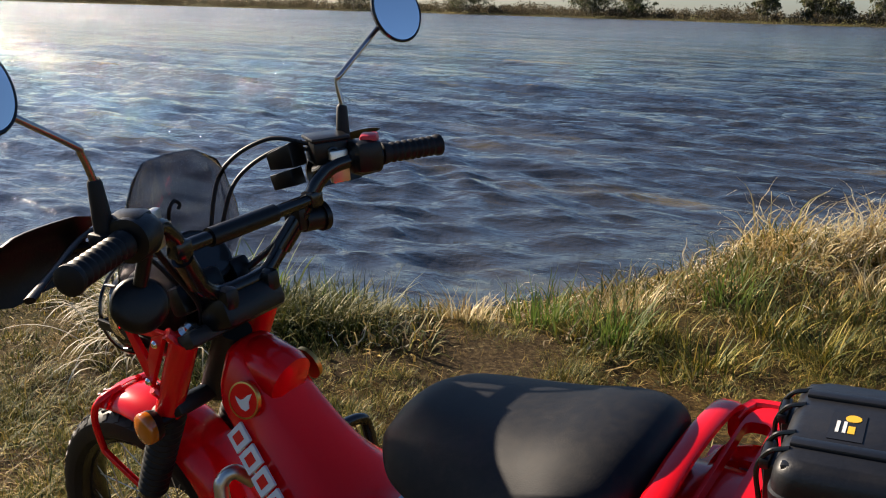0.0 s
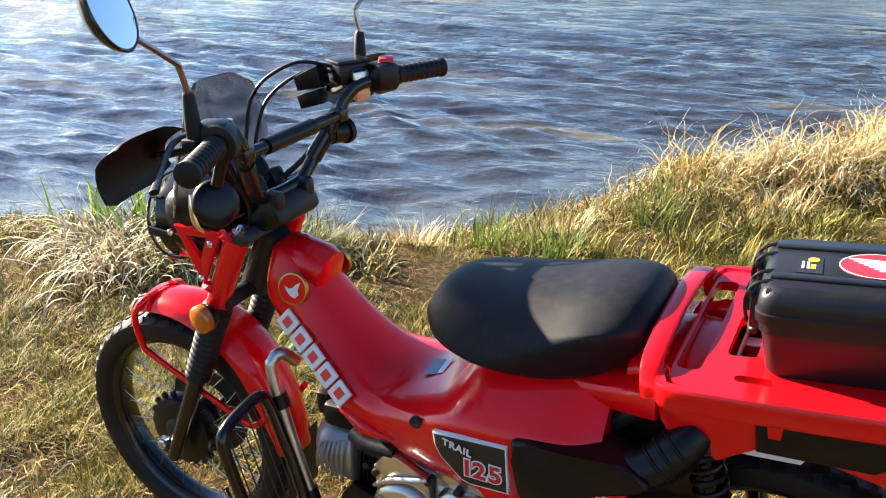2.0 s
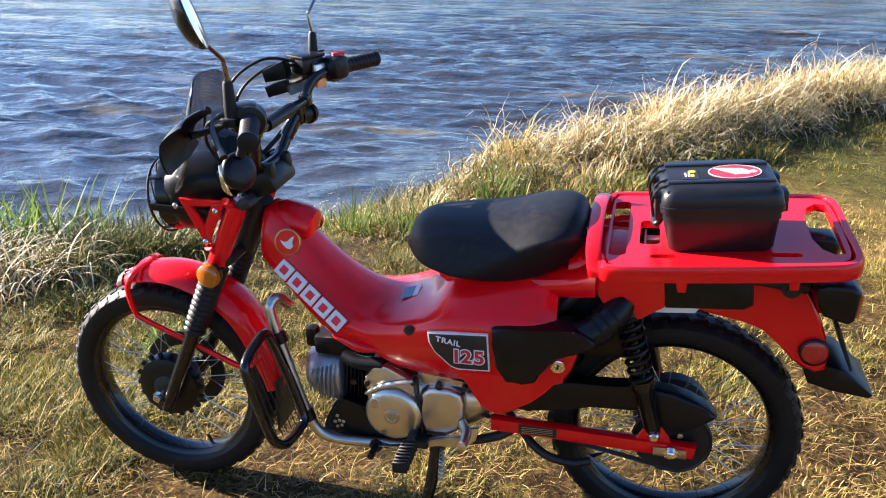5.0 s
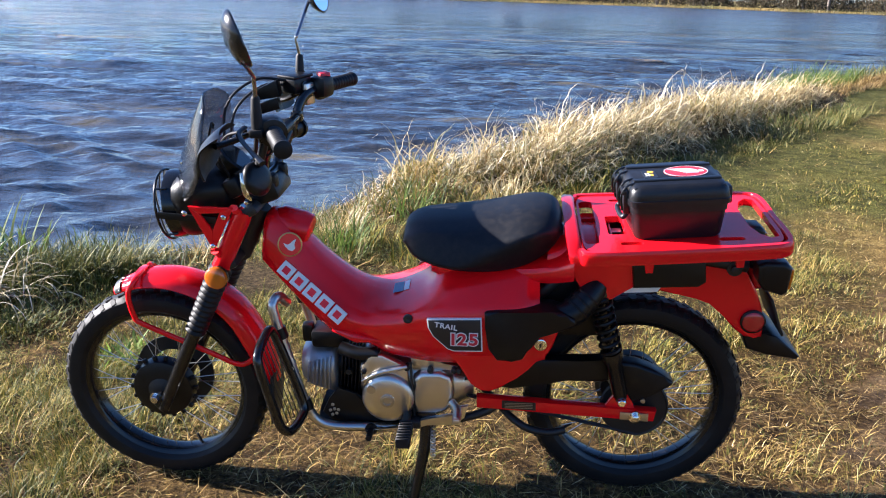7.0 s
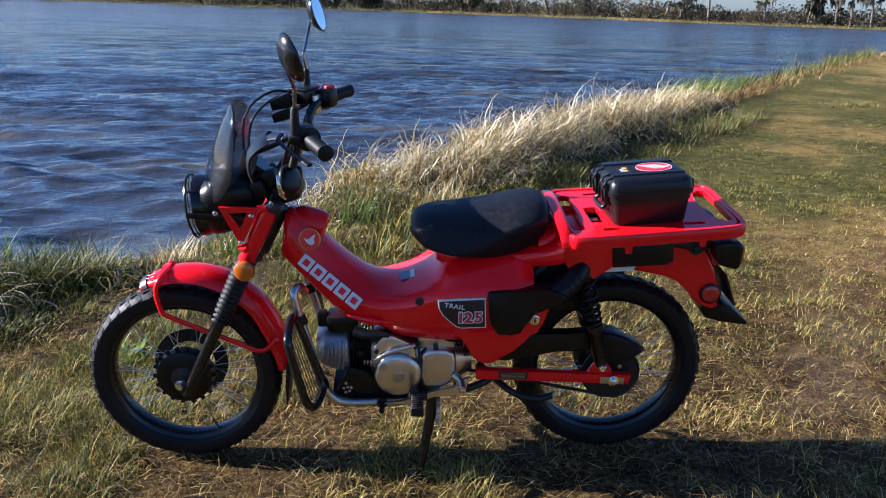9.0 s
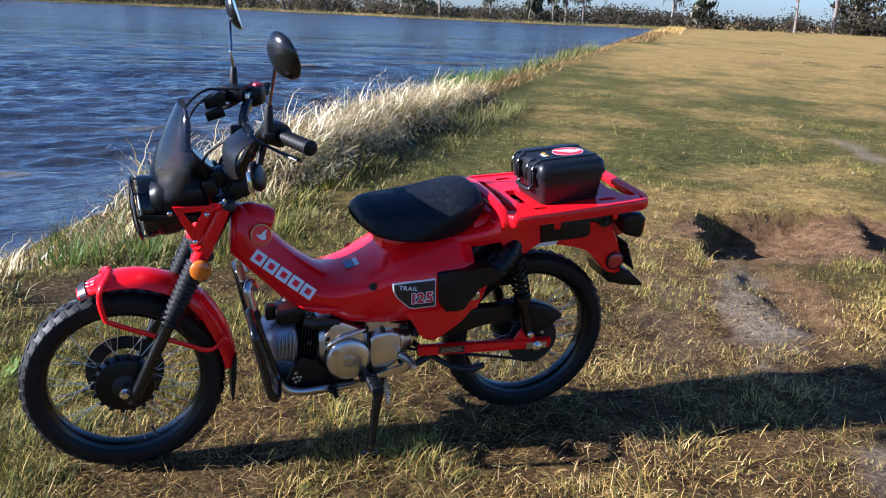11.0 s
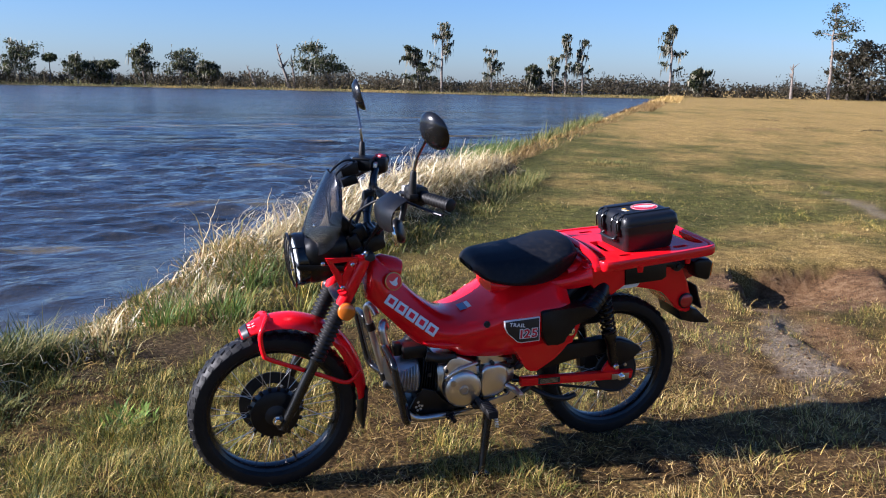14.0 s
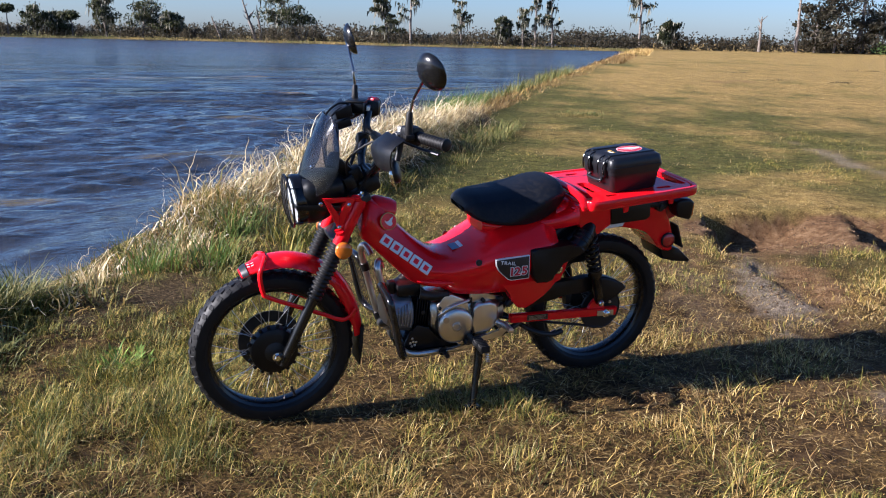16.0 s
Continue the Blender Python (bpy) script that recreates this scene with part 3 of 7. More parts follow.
def heap(seed, n, y_far, d0, d1, scale, width, material, lean, droop, label, segs=6, wind=0.75, kink=11.0, y_near=-2.4):
    """Withered tall grass heaped along the bank, highest a step inland from the water."""
    r = np.random.default_rng(seed)
    pts = np.array(SHORE)
    acc = _acc
    s = r.uniform(acc[7] - 0.6, acc[12], n)
    i = np.clip(np.searchsorted(acc, s) - 1, 0, len(acc) - 2)
    way = (pts[i + 1] - pts[i]) / (acc[i + 1] - acc[i])[:, None]
    inland = np.stack([way[:, 1], -way[:, 0]], 1)
    inland *= np.sign(inland @ np.array([-1.0, 0.6]))[:, None]
    d = r.uniform(d0, d1, n)
    p = pts[i] + way * (s - acc[i])[:, None] + inland * d[:, None]
    px, py = p.T
    tuft = 0.5 + 0.5 * (0.75 * lumps(px, py, 0.40, 51) + 0.45 * lumps(px, py, 0.17, 52 + seed)).clip(-1, 1)
    big = 0.5 + 0.5 * lumps(px, py, 1.05, 171)
    ok = (r.uniform(0, 1, n) < 0.02 + 0.98 * smooth(0.28, 0.72, tuft)) & (py > y_far) & (py < y_near)
    px, py, d, tuft, big = px[ok], py[ok], d[ok], tuft[ok], big[ok]
    n = len(px)
    side = 0.35 + 0.65 * smooth(0.05, 0.75, d) * (1 - 0.50 * smooth(1.3, 1.9, d))
    L = crest(py) * side * (0.30 + 1.05 * tuft) * (0.50 + 0.95 * big) * r.uniform(*scale, n)
    spill = np.arctan2(lumps(px, py - 0.02, 0.40, 51) - lumps(px, py + 0.02, 0.40, 51), lumps(px - 0.02, py, 0.40, 51) - lumps(px + 0.02, py, 0.40, 51))
    head = np.where(r.uniform(0, 1, n) < 0.5 * wind, r.normal(3.0, 0.6, n), spill + r.normal(0, 0.6, n))
    return blades("tall_grass", rooted(px, py), L, r.uniform(0.6, 1.4, n) * width, head, np.abs(r.normal(lean, 12, n)), r.uniform(droop * 0.4, droop * 1.4, n), material, segs, label, kink=kink)


def along_shore(s, d):
    """Points d inland from the shoreline at the length s along it."""
    pts = np.array(SHORE)
    i = np.clip(np.searchsorted(_acc, s) - 1, 0, len(_acc) - 2)
    way = (pts[i + 1] - pts[i]) / (_acc[i + 1] - _acc[i])[:, None]
    inland = np.stack([way[:, 1], -way[:, 0]], 1)
    inland *= np.sign(inland @ np.array([-1.0, 0.6]))[:, None]
    return (pts[i] + way * (s - _acc[i])[:, None] + inland * d[:, None]).T


# mounds of collapsed straw along the bank
_mr = np.random.default_rng(412)
_ms = np.arange(_acc[7] - 0.2, _acc[12] + 0.3, 0.17)
_ms = _ms + _mr.uniform(-0.12, 0.12, len(_ms))
MOUND_X, MOUND_Y = along_shore(_ms, _mr.uniform(0.35, 1.45, len(_ms)))
MOUND_R, MOUND_H = _mr.uniform(0.22, 0.50, len(_ms)), _mr.uniform(0.50, 1.20, len(_ms))


def mound_h(px, py):
    """Height of the straw mounds over the ground."""
    out = np.zeros_like(px)
    for x, y, r, h in zip(MOUND_X, MOUND_Y, MOUND_R, MOUND_H):
        q = ((px - x) ** 2 + (py - y) ** 2) / (r * r)
        out = np.maximum(out, h * np.clip(1 - q, 0, 1) ** 0.6)
    lump = 1 + 0.30 * lumps(px, py, 0.13, 88)
    return out * lump * crest(py) * 0.85


def mound_body(s0, s1, rows, cols):
    s, d = np.meshgrid(np.linspace(s0, s1, rows), np.linspace(0.0, 2.05, cols), indexing="ij")
    px, py = along_shore(s.ravel(), d.ravel())
    z = ground_z(px, py) + 0.80 * mound_h(px, py) - 0.012
    ob = mesh_from("straw_mound", np.stack([px, py, z], 1), grid_faces(rows, cols), THATCH, True)
    return tagged(ob, "matted brown straw mounds along the lake bank", "straw", kind="stuff")


def mound_straw(seed, n, d0, d1, lengths, width, material, lean, droop, kink, y_near, y_far, label, segs=6, sink=0.25, aim=2.75, wind=0.0):
    """Straw lying tangled over the mounds, its ends hanging down their sides."""
    r = np.random.default_rng(seed)
    px, py = along_shore(r.uniform(_acc[7] - 0.4, _acc[12] + 0.3, n), r.uniform(d0, d1, n))
    h = mound_h(px, py)
    ok = (py < y_near) & (py > y_far) & (r.uniform(0, 1, n) < 0.06 + 0.94 * smooth(0.15, 0.6, h / crest(py)))
    px, py, h = px[ok], py[ok], h[ok]
    n = len(px)
    e = 0.03
    down = np.arctan2(mound_h(px, py - e) - mound_h(px, py + e), mound_h(px - e, py) - mound_h(px + e, py))
    wisp = 0.8 * lumps(px, py, 0.22, 90 + seed)
    head = np.where(r.uniform(0, 1, n) < wind, aim + wisp + r.normal(0, 0.38, n), down + 2.2 * wisp + r.normal(0, 0.75, n))
    b = rooted(px, py)
    b[:, 2] += h * r.uniform(1 - sink, 1.0, n)
    big = 0.7 + 0.6 * smooth(2.4, 5.5, -py)
    return blades("tall_grass", b, r.uniform(*lengths, n) * big, r.uniform(0.6, 1.4, n) * width, head, np.abs(r.normal(lean, 16, n)), r.uniform(droop * 0.3, droop * 1.3, n), material, segs, label, kink=kink)


mound_body(_acc[7] - 0.4, _acc[12] + 0.3, 300, 32)
TANGLE = "tangled pale straw heaped on the lake bank"
mound_straw(2, 10500, 0.1, 1.55, (0.22, 0.50), 0.0125, GRASS_TALL, 42, 125, 15.0, -4.0, -10.2, TANGLE, 8, 0.8, 2.75, 0.85)
mound_straw(3, 3000, 0.0, 1.40, (0.28, 0.60), 0.0115, GRASS_PALE, 38, 130, 16.0, -3.8, -9.0, TANGLE, 9, 0.7, 2.85, 0.9)
mound_straw(8, 9500, 0.8, 1.95, (0.16, 0.40), 0.0110, GRASS_TALL, 66, 70, 18.0, -3.6, -10.2, TANGLE, 7, 0.5, 1.9, 0.6)
mound_straw(4, 11000, 0.0, 1.90, (0.12, 0.32), 0.0085, GRASS_OLD, 60, 70, 18.0, -1.7, -10.2, DRYLAB, 6, 0.6, 2.4, 0.4)
mound_straw(6, 4500, 0.0, 1.60, (0.10, 0.26), 0.0080, GRASS_DRY, 55, 95, 22.0, -1.5, -4.4, "golden straw lying over the bank", 7, 0.6, 2.6, 0.5)
mound_straw(10, 2800, 0.0, 1.40, (0.12, 0.29), 0.0085, GRASS_PALE, 46, 120, 24.0, -1.5, -3.8, "bleached straw tangled on the bank", 8, 0.5, 2.8, 0.7)
mound_straw(7, 10000, 0.2, 1.95, (0.10, 0.26), 0.0085, GRASS_BANK, 30, 75, 10.0, -1.6, -9.0, GREENLAB, 5, 0.6)
mound_straw(9, 7000, 0.1, 1.60, (0.08, 0.23), 0.0085, GRASS_GREEN, 26, 85, 10.0, -1.6, -4.6, GREENLAB, 5, 0.5, 2.6, 0.5)
mound_straw(5, 170, 0.1, 0.90, (0.30, 0.55), 0.0075, GRASS_PALE, 18, 140, 20.0, -1.9, -9.0, "pale dry stalks standing on the bank", 9, 0.3, 2.75, 0.9)
heap(19, 9000, -5.6, 0.05, 1.60, (0.9, 1.9), 0.0055, GRASS_OLD, 44, 145, DRYLAB, 6, 0.5, 24.0, -1.7)
heap(17, 4000, -10.4, 1.00, 2.10, (0.8, 1.7), 0.0060, GRASS_OLD, 44, 130, DRYLAB, 6, 0.6, 18.0)
heap(12, 11000, -9.5, 1.20, 2.35, (0.6, 1.3), 0.0068, GRASS_BANK, 20, 75, GREENLAB, 4, 0.4, 9.0, -1.8)
heap(33, 3000, -9.5, 0.05, 1.00, (0.9, 1.8), 0.0068, GRASS_BANK, 24, 85, GREENLAB, 4, 0.4, 12.0, -1.9)
heap(20, 6000, -5.2, 0.75, 1.85, (0.9, 1.9), 0.0062, GRASS_GREEN, 24, 90, GREENLAB, 5, 0.4, 12.0, -1.8)
heap(18, 500, -7.0, 0.30, 1.20, (1.3, 2.0), 0.010, REED, 10, 45, "broad green reed blades among the dry grass", 5, 0.6, 4.0)
bank(14, 6000, S_TUFT - 0.9, S_TUFT + 1.2, 0.5, 1.8, (0.04, 0.11), 0.0050, GRASS_BANK, 18, 65, GREENLAB, 4)
bank(15, 4500, S_TUFT - 0.7, S_TUFT + 1.4, 0.3, 1.5, (0.04, 0.09), 0.0050, GRASS_DRY, 30, 100, DRYLAB, 4)
bank(4, 6500, S_COVE - 1.0, S_TUFT + 0.2, 0.05, 1.6, (0.04, 0.10), 0.0045, GRASS_BANK, 26, 60, GREENLAB, 3)
bank(5, 5500, S_COVE - 0.6, S_TUFT + 0.4, 0.05, 1.1, (0.03, 0.08), 0.0042, GRASS_DRY, 34, 85, DRYLAB, 4)
bank(6, 6000, S_REED - 1.6, S_REED + 4.0, 0.0, 1.5, (0.16, 0.34), 0.008, GRASS_OLD, 24, 85, DRYLAB, 4)
bank(26, 1800, S_REED - 1.6, S_REED + 3.0, 0.0, 1.3, (0.18, 0.36), 0.008, GRASS_DRY, 24, 95, DRYLAB, 5)
bank(7, 3800, S_REED - 0.9, S_REED + 3.4, 0.0, 0.9, (0.34, 0.62), 0.012, REED, 12, 60, "green reeds at the water's edge", 4)
bank(8, 7000, S_REED + 3.0, S_FAR + 30.0, 0.0, 1.6, (0.10, 0.26), 0.014, GRASS_OLD, 30, 80, DRYLAB, 3)
bank(28, 2000, S_REED + 3.0, S_FAR + 30.0, 0.0, 1.2, (0.12, 0.28), 0.014, GRASS_DRY, 30, 80, DRYLAB, 3)
bank(9, 2600, S_REED + 3.0, S_FAR + 12.0, 0.0, 0.9, (0.34, 0.6), 0.020, GRASS_BANK, 12, 55, "green reeds at the water's edge", 3)
bank(10, 5000, S_FAR + 25.0, S_END - 10.0, 0.0, 2.4, (0.2, 0.45), 0.05, GRASS_OLD, 24, 80, DRYLAB, 3)
bank(30, 6000, S_END - 14.0, S_END + 50.0, 0.0, 3.5, (0.35, 0.8), 0.05, GRASS_DRY, 24, 80, DRYLAB, 3)


def clump(seed, cx, cy, spread, n, lengths, width, material, lean, droop, label, segs=5, name="grass_clump"):
    r = np.random.default_rng(seed)
    px, py = cx + r.normal(0, spread, n), cy + r.normal(0, spread, n)
    ok = shore_dist(px, py) > -0.25
    px, py = px[ok], py[ok]
    n = len(px)
    return blades(name, rooted(px, py), r.uniform(*lengths, n), r.uniform(0.7, 1.3, n) * width, np.arctan2(py - cy, px - cx) + r.normal(0, 0.9, n), np.abs(r.normal(lean, 10, n)), r.uniform(droop * 0.4, droop * 1.4, n), material, segs, label)


# the tussock beside the front wheel: broad reeds, bleached blades hanging over, a thin green foot
for k, (x, y, sp) in enumerate(((2.08, -1.74, 0.05), (2.20, -1.55, 0.06), (2.37, -1.56, 0.07), (2.55, -1.66, 0.09), (2.85, -1.85, 0.16))):
    clump(60 + k, x, y, sp, 26, (0.22, 0.42), 0.017, REED, 9, 45, "broad-leaved green reeds on the bank")
for k, (x, y, n) in enumerate(((2.06, -1.06, 70), (2.14, -1.22, 90), (2.30, -1.25, 100), (1.98, -1.36, 60), (2.50, -1.35, 120))):
    clump(70 + k, x, y, 0.10, n, (0.24, 0.44), 0.0085, GRASS_PALE, 18, 170, "bleached withered grass hanging over the bank", 8)
for k, (x, y, n) in enumerate(((1.96, -1.22, 70), (2.16, -1.32, 90), (2.40, -1.40, 100))):
    clump(80 + k, x, y, 0.12, n, (0.12, 0.26), 0.0070, GRASS_OLD, 30, 130, "brown withered grass at the foot of the reeds", 6)
for k, (x, y, lo, hi) in enumerate(((2.05, -1.34, 0.12, 0.28), (1.88, -1.46, 0.12, 0.28), (1.74, -1.62, 0.12, 0.30), (1.62, -1.76, 0.10, 0.26), (2.22, -1.42, 0.14, 0.30), (1.84, -1.18, 0.06, 0.14), (1.70, -1.02, 0.05, 0.11), (1.96, -1.64, 0.12, 0.26), (2.65, -1.5, 0.10, 0.20), (2.42, -1.25, 0.08, 0.18))):
    clump(90 + k, x, y, 0.10, 420 if hi > 0.2 else 300, (lo, hi), 0.0065, GRASS_BANK, 22, 75, "thick dark green grass tuft", 4)
for k, (x, y, sp, n, lo, hi) in enumerate(((1.66, -1.72, 0.08, 260, 0.06, 0.14), (1.80, -1.88, 0.05, 60, 0.12, 0.26), (1.50, -1.60, 0.10, 150, 0.04, 0.09))):
    clump(100 + k, x, y, sp, n, (lo, hi), 0.007, REED if k == 1 else GRASS_GREEN, 16, 55, "green grass tuft at the bank's edge", 4)
for k, (x, y, mt) in enumerate(((0.95, -2.35, REED), (0.35, -3.1, REED), (-0.2, -3.6, GRASS_TALL), (0.75, -2.75, GRASS_TALL), (0.62, -2.30, REED), (1.3, -2.2, GRASS_TALL), (-0.75, -3.9, GRASS_GREEN), (-1.3, -4.6, GRASS_GREEN), (-0.9, -4.4, GRASS_GREEN), (0.1, -2.75, GRASS_GREEN), (-0.4, -3.35, GRASS_GREEN), (0.5, -2.4, GRASS_GREEN), (0.2, -2.2, GRASS_GREEN), (-0.15, -2.6, GRASS_GREEN))):
    clump(110 + k, x, y, 0.08, 110, (0.14, 0.30) if mt is REED else (0.10, 0.22), 0.007, mt, 14, 60, "grass tuft on the bank")
# weeds with broad pale-green leaves by the front wheel
clump(130, 1.13, -0.80, 0.06, 80, (0.04, 0.09), 0.016, WEED, 28, 50, "small bright green weed", 3, "weed")
# tufts of dark blades stand in for burrow holes far out in the meadow
for k, (x, y) in enumerate(((-22.07, -23.42), (-36.94, -35.04), (-37.97, -34.56), (-23.11, -21.64), (-27.0, -31.86))):
    clump(140 + k, x, y, 0.26, 70, (0.05, 0.16), 0.03, BRUSH, 45, 60, "dark blade tufts standing in for burrow holes in the dry meadow", 3, "weed")
clump(131, -6.94, -11.35, 0.30, 260, (0.04, 0.11), 0.012, GRASS_BANK, 30, 60, "small bright green weed", 3, "weed")


def leaf_cloud(r, centres, radii, n, size, squash=0.7):
    """Small leaf quads gathered in clumps."""
    i = r.integers(0, len(centres), n)
    off = r.normal(0, 1, (n, 3))
    off /= np.maximum(1e-6, np.linalg.norm(off, axis=1))[:, None]
    off *= (r.uniform(0.25, 1.0, n) ** 0.6)[:, None] * radii[i][:, None]
    off[:, 2] *= squash
    c = centres[i] + off
    a, b = r.normal(0, 1, (n, 3)), r.normal(0, 1, (n, 3))
    a /= np.linalg.norm(a, axis=1)[:, None]
    b -= a * (a * b).sum(1)[:, None]
    b /= np.linalg.norm(b, axis=1)[:, None]
    s = size * r.uniform(0.5, 1.2, n)[:, None]
    return np.stack([c - a * s, c + b * s * 0.5, c + a * s, c - b * s * 0.5], 1)


def quads(name, q, material, parent=None, label=""):
    ob = mesh_from(name, q.reshape(-1, 3), np.arange(len(q) * 4).reshape(-1, 4), material, False)
    if parent is not None:
        ob.parent = parent
    return tagged(ob, label)


def round_bar(pts, radii, n=7):
    """Rings along a line, as arrays of vertices and faces."""
    p = np.array(pts, float)
    ring = np.linspace(0, 2 * math.pi, n, endpoint=False)
    v = []
    for k in range(len(p)):
        way = p[min(k + 1, len(p) - 1)] - p[max(k - 1, 0)]
        way /= np.linalg.norm(way)
        s = np.cross(way, (0.3, 0.9, 0.1))
        s /= np.linalg.norm(s)
        u = np.cross(way, s)
        v.append(p[k] + radii[k] * (np.cos(ring)[:, None] * s + np.sin(ring)[:, None] * u))
    return np.concatenate(v), grid_faces(len(p), n, True)


def tree(seed, x, y, height, spread, kind, leaning=0.0):
    """kind: moss (live tree hung with moss), pine (bare stem, flat top), snag (dead), palm, thin."""
    r = np.random.default_rng(seed)
    z0 = 0.1
    t = new("tree")
    t.location = (x, y, z0)
    labels = {"moss": "tree hung with grey moss on the far shore", "pine": "tall bare-stemmed tree with a flat crown", "snag": "dead leafless tree trunk on the far shore", "palm": "round-headed palm on the far shore", "thin": "slender sparse tree hung with moss", "wood": "dense grey-green tree at the edge of the field"}
    tagged(t, labels[kind], "tree", "trees beyond the lake")
    top = np.array([leaning, r.normal(0, 0.3), height * (0.80 if kind in ("moss", "palm", "wood") else 0.96)])
    us = np.linspace(0, 1, 8)
    stem = us[:, None] * top + np.stack([r.normal(0, 0.12, 8) * us * height * 0.12, r.normal(0, 0.1, 8) * us, 0 * us], 1)
    r0 = (0.016 * height + 0.06) * (1.8 if kind == "snag" else 1.0)
    vs, fs = [], []

    def add(pts, rr):
        v, f = round_bar(pts, rr)
        fs.append(f + sum(len(q) for q in vs))
        vs.append(v)
    add(stem, r0 * (1 - 0.8 * us) + 0.02)
    tips, moss_at = [], []
    n_limb = {"moss": 20, "pine": 11, "snag": 7, "palm": 0, "thin": 14, "wood": 20}[kind]
    for k in range(n_limb):
        u = {"moss": r.uniform(0.22, 1.0), "wood": r.uniform(0.15, 1.0), "pine": r.uniform(0.62, 1.0), "snag": r.uniform(0.45, 0.9), "thin": r.uniform(0.30, 1.0)}[kind]
        q = np.array([np.interp(u, us, stem[:, j]) for j in range(3)])
        a = r.uniform(0, 6.283)
        ln = spread * r.uniform(0.45, 1.0) * (0.6 if kind == "snag" else 1.0) * (1.15 - 0.5 * u)
        rise = {"moss": 0.35, "wood": 0.4, "pine": 0.25, "snag": 1.6, "thin": 0.5}[kind]
        e = q + np.array([math.cos(a) * ln, math.sin(a) * ln, ln * rise * r.uniform(0.4, 1.2)])
        mid = (q + e) / 2 + r.normal(0, 0.12 * ln, 3)
        add([q, mid, e], [r0 * 0.40, r0 * 0.26, r0 * 0.12])
        tips += [e, mid, (e + mid) / 2]
        moss_at += [q * 0.4 + e * 0.6, e, mid]
    trunk = mesh_from("trunk", np.concatenate(vs), np.concatenate(fs), BARK)
    trunk.parent = t
    if kind == "palm":
        tips = [stem[-1]]
    if kind in ("moss", "pine", "palm", "thin", "wood"):
        c = np.array(tips + [stem[-1]])
        rad = {"moss": 0.25, "wood": 0.30, "pine": 0.24, "palm": 0.8, "thin": 0.20}[kind] * spread * r.uniform(0.4, 1.5, len(c))
        n = {"moss": 2400, "wood": 2200, "pine": 1000, "palm": 700, "thin": 900}[kind]
        tagged(quads("crown", leaf_cloud(r, c, rad, n, {"moss": 0.32, "wood": 0.34, "pine": 0.26, "palm": 0.34, "thin": 0.26}[kind], 0.6), LEAF_GREY if kind == "wood" else LEAF, t), kind="stuff")
    if kind in ("moss", "thin"):
        m = np.array(moss_at)
        n = 420 if kind == "moss" else 240
        b = m[r.integers(0, len(m), n)] + r.normal(0, 0.16 * spread, (n, 3))
        ln = r.uniform(0.2, 1.3, n) * (0.5 + 0.06 * height)
        ln = np.minimum(ln, b[:, 2] * 0.85)
        a = r.uniform(0, 3.14, n)
        w = np.stack([np.cos(a), np.sin(a), 0 * a], 1) * r.uniform(0.06, 0.20, n)[:, None]
        dn = np.stack([r.normal(0.10, 0.1, n) * ln, 0 * ln, -ln], 1)
        tagged(quads("moss", np.stack([b - w, b + w, b + dn + w * 0.2, b + dn - w * 0.2], 1), MOSS, t, "hanging grey moss"), kind="stuff")
    return t


MOSS_TREES = [(27.0, -207.8, 9.6, 4.0), (15.0, -204.4, 6.6, 3.2), (10.5, -203.4, 5.4, 3.0), (1.3, -200.4, 10.0, 3.4), (-5.8, -196.7, 9.0, 4.0), (-12.1, -193.1, 5.6, 3.0), (-35.1, -176.4, 10.3, 4.6), (-49.3, -161.5, 9.8, 2.4), (-66.5, -146.2, 6.0, 1.7), (-92.9, -132.3, 5.8, 2.2), (53.1, -212.6, 7.0, 3.0), (42.2, -210.8, 6.4, 3.2), (37.3, -210.0, 6.4, 3.4), (100.3, -220.2, 5.6, 6.0), (88.0, -219.0, 5.2, 5.0), (142.8, -227.0, 6.0, 7.0), (184.0, -222.0, 5.6, 6.0)]
for k, (x, y, h, w) in enumerate(MOSS_TREES):
    tree(300 + k, x, y, h, w * 1.25, "moss", leaning={6: 4.4, 7: 1.8, 3: 1.0, 4: -0.8, 0: -0.8}.get(k, 0.4))
for k, (x, y, h, w) in enumerate([(-52.5, -158.2, 13.0, 2.7), (-60.1, -151.5, 7.9, 2.0), (-69.2, -144.1, 6.4, 1.5), (-71.2, -143.0, 11.0, 1.3), (-74.0, -141.8, 9.5, 2.2), (-88.2, -135.4, 12.8, 2.6)]):
    tree(340 + k, x, y, h, w, "thin", leaning=0.3)
for k, (x, y, h, w) in enumerate([(-27.5, -184.4, 9.3, 2.4), (-28.6, -184.0, 7.2, 1.4), (-21.0, -187.9, 4.8, 1.0), (-102.6, -120.9, 6.0, 2.4), (-122.5, -119.3, 13.8, 1.0)]):
    tree(350 + k, x, y, h, w, "snag", leaning=(2.8, 0.9, 2.0, 0.3, -1.5)[k])
tree(360, 20.7, -206.0, 6.8, 2.0, "palm")
tree(361, 8.1, -202.4, 5.4, 1.9, "palm")
tree(362, -109.7, -120.1, 15.2, 6.0, "pine")
for k, (x, y, h, w) in enumerate([(-114.5, -121.0, 9.8, 4.0), (-118.0, -120.0, 11.0, 4.2), (-123.5, -119.0, 10.6, 4.2), (-128.5, -117.0, 11.5, 5.0), (-134.0, -112.0, 11.0, 5.0), (-141.0, -106.0, 11.0, 5.0), (-149.0, -98.0, 11.0, 5.0)]):
    tree(370 + k, x, y, h, w * 1.2, "wood")

# brush and far woods behind the shore
r = np.random.default_rng(77)
EDGE = np.array(FAR_SHORE + [(-92.0, -127.0), (-100.0, -119.5), (-118.0, -116.0), (-135.0, -108.0), (-160.0, -80.0)])
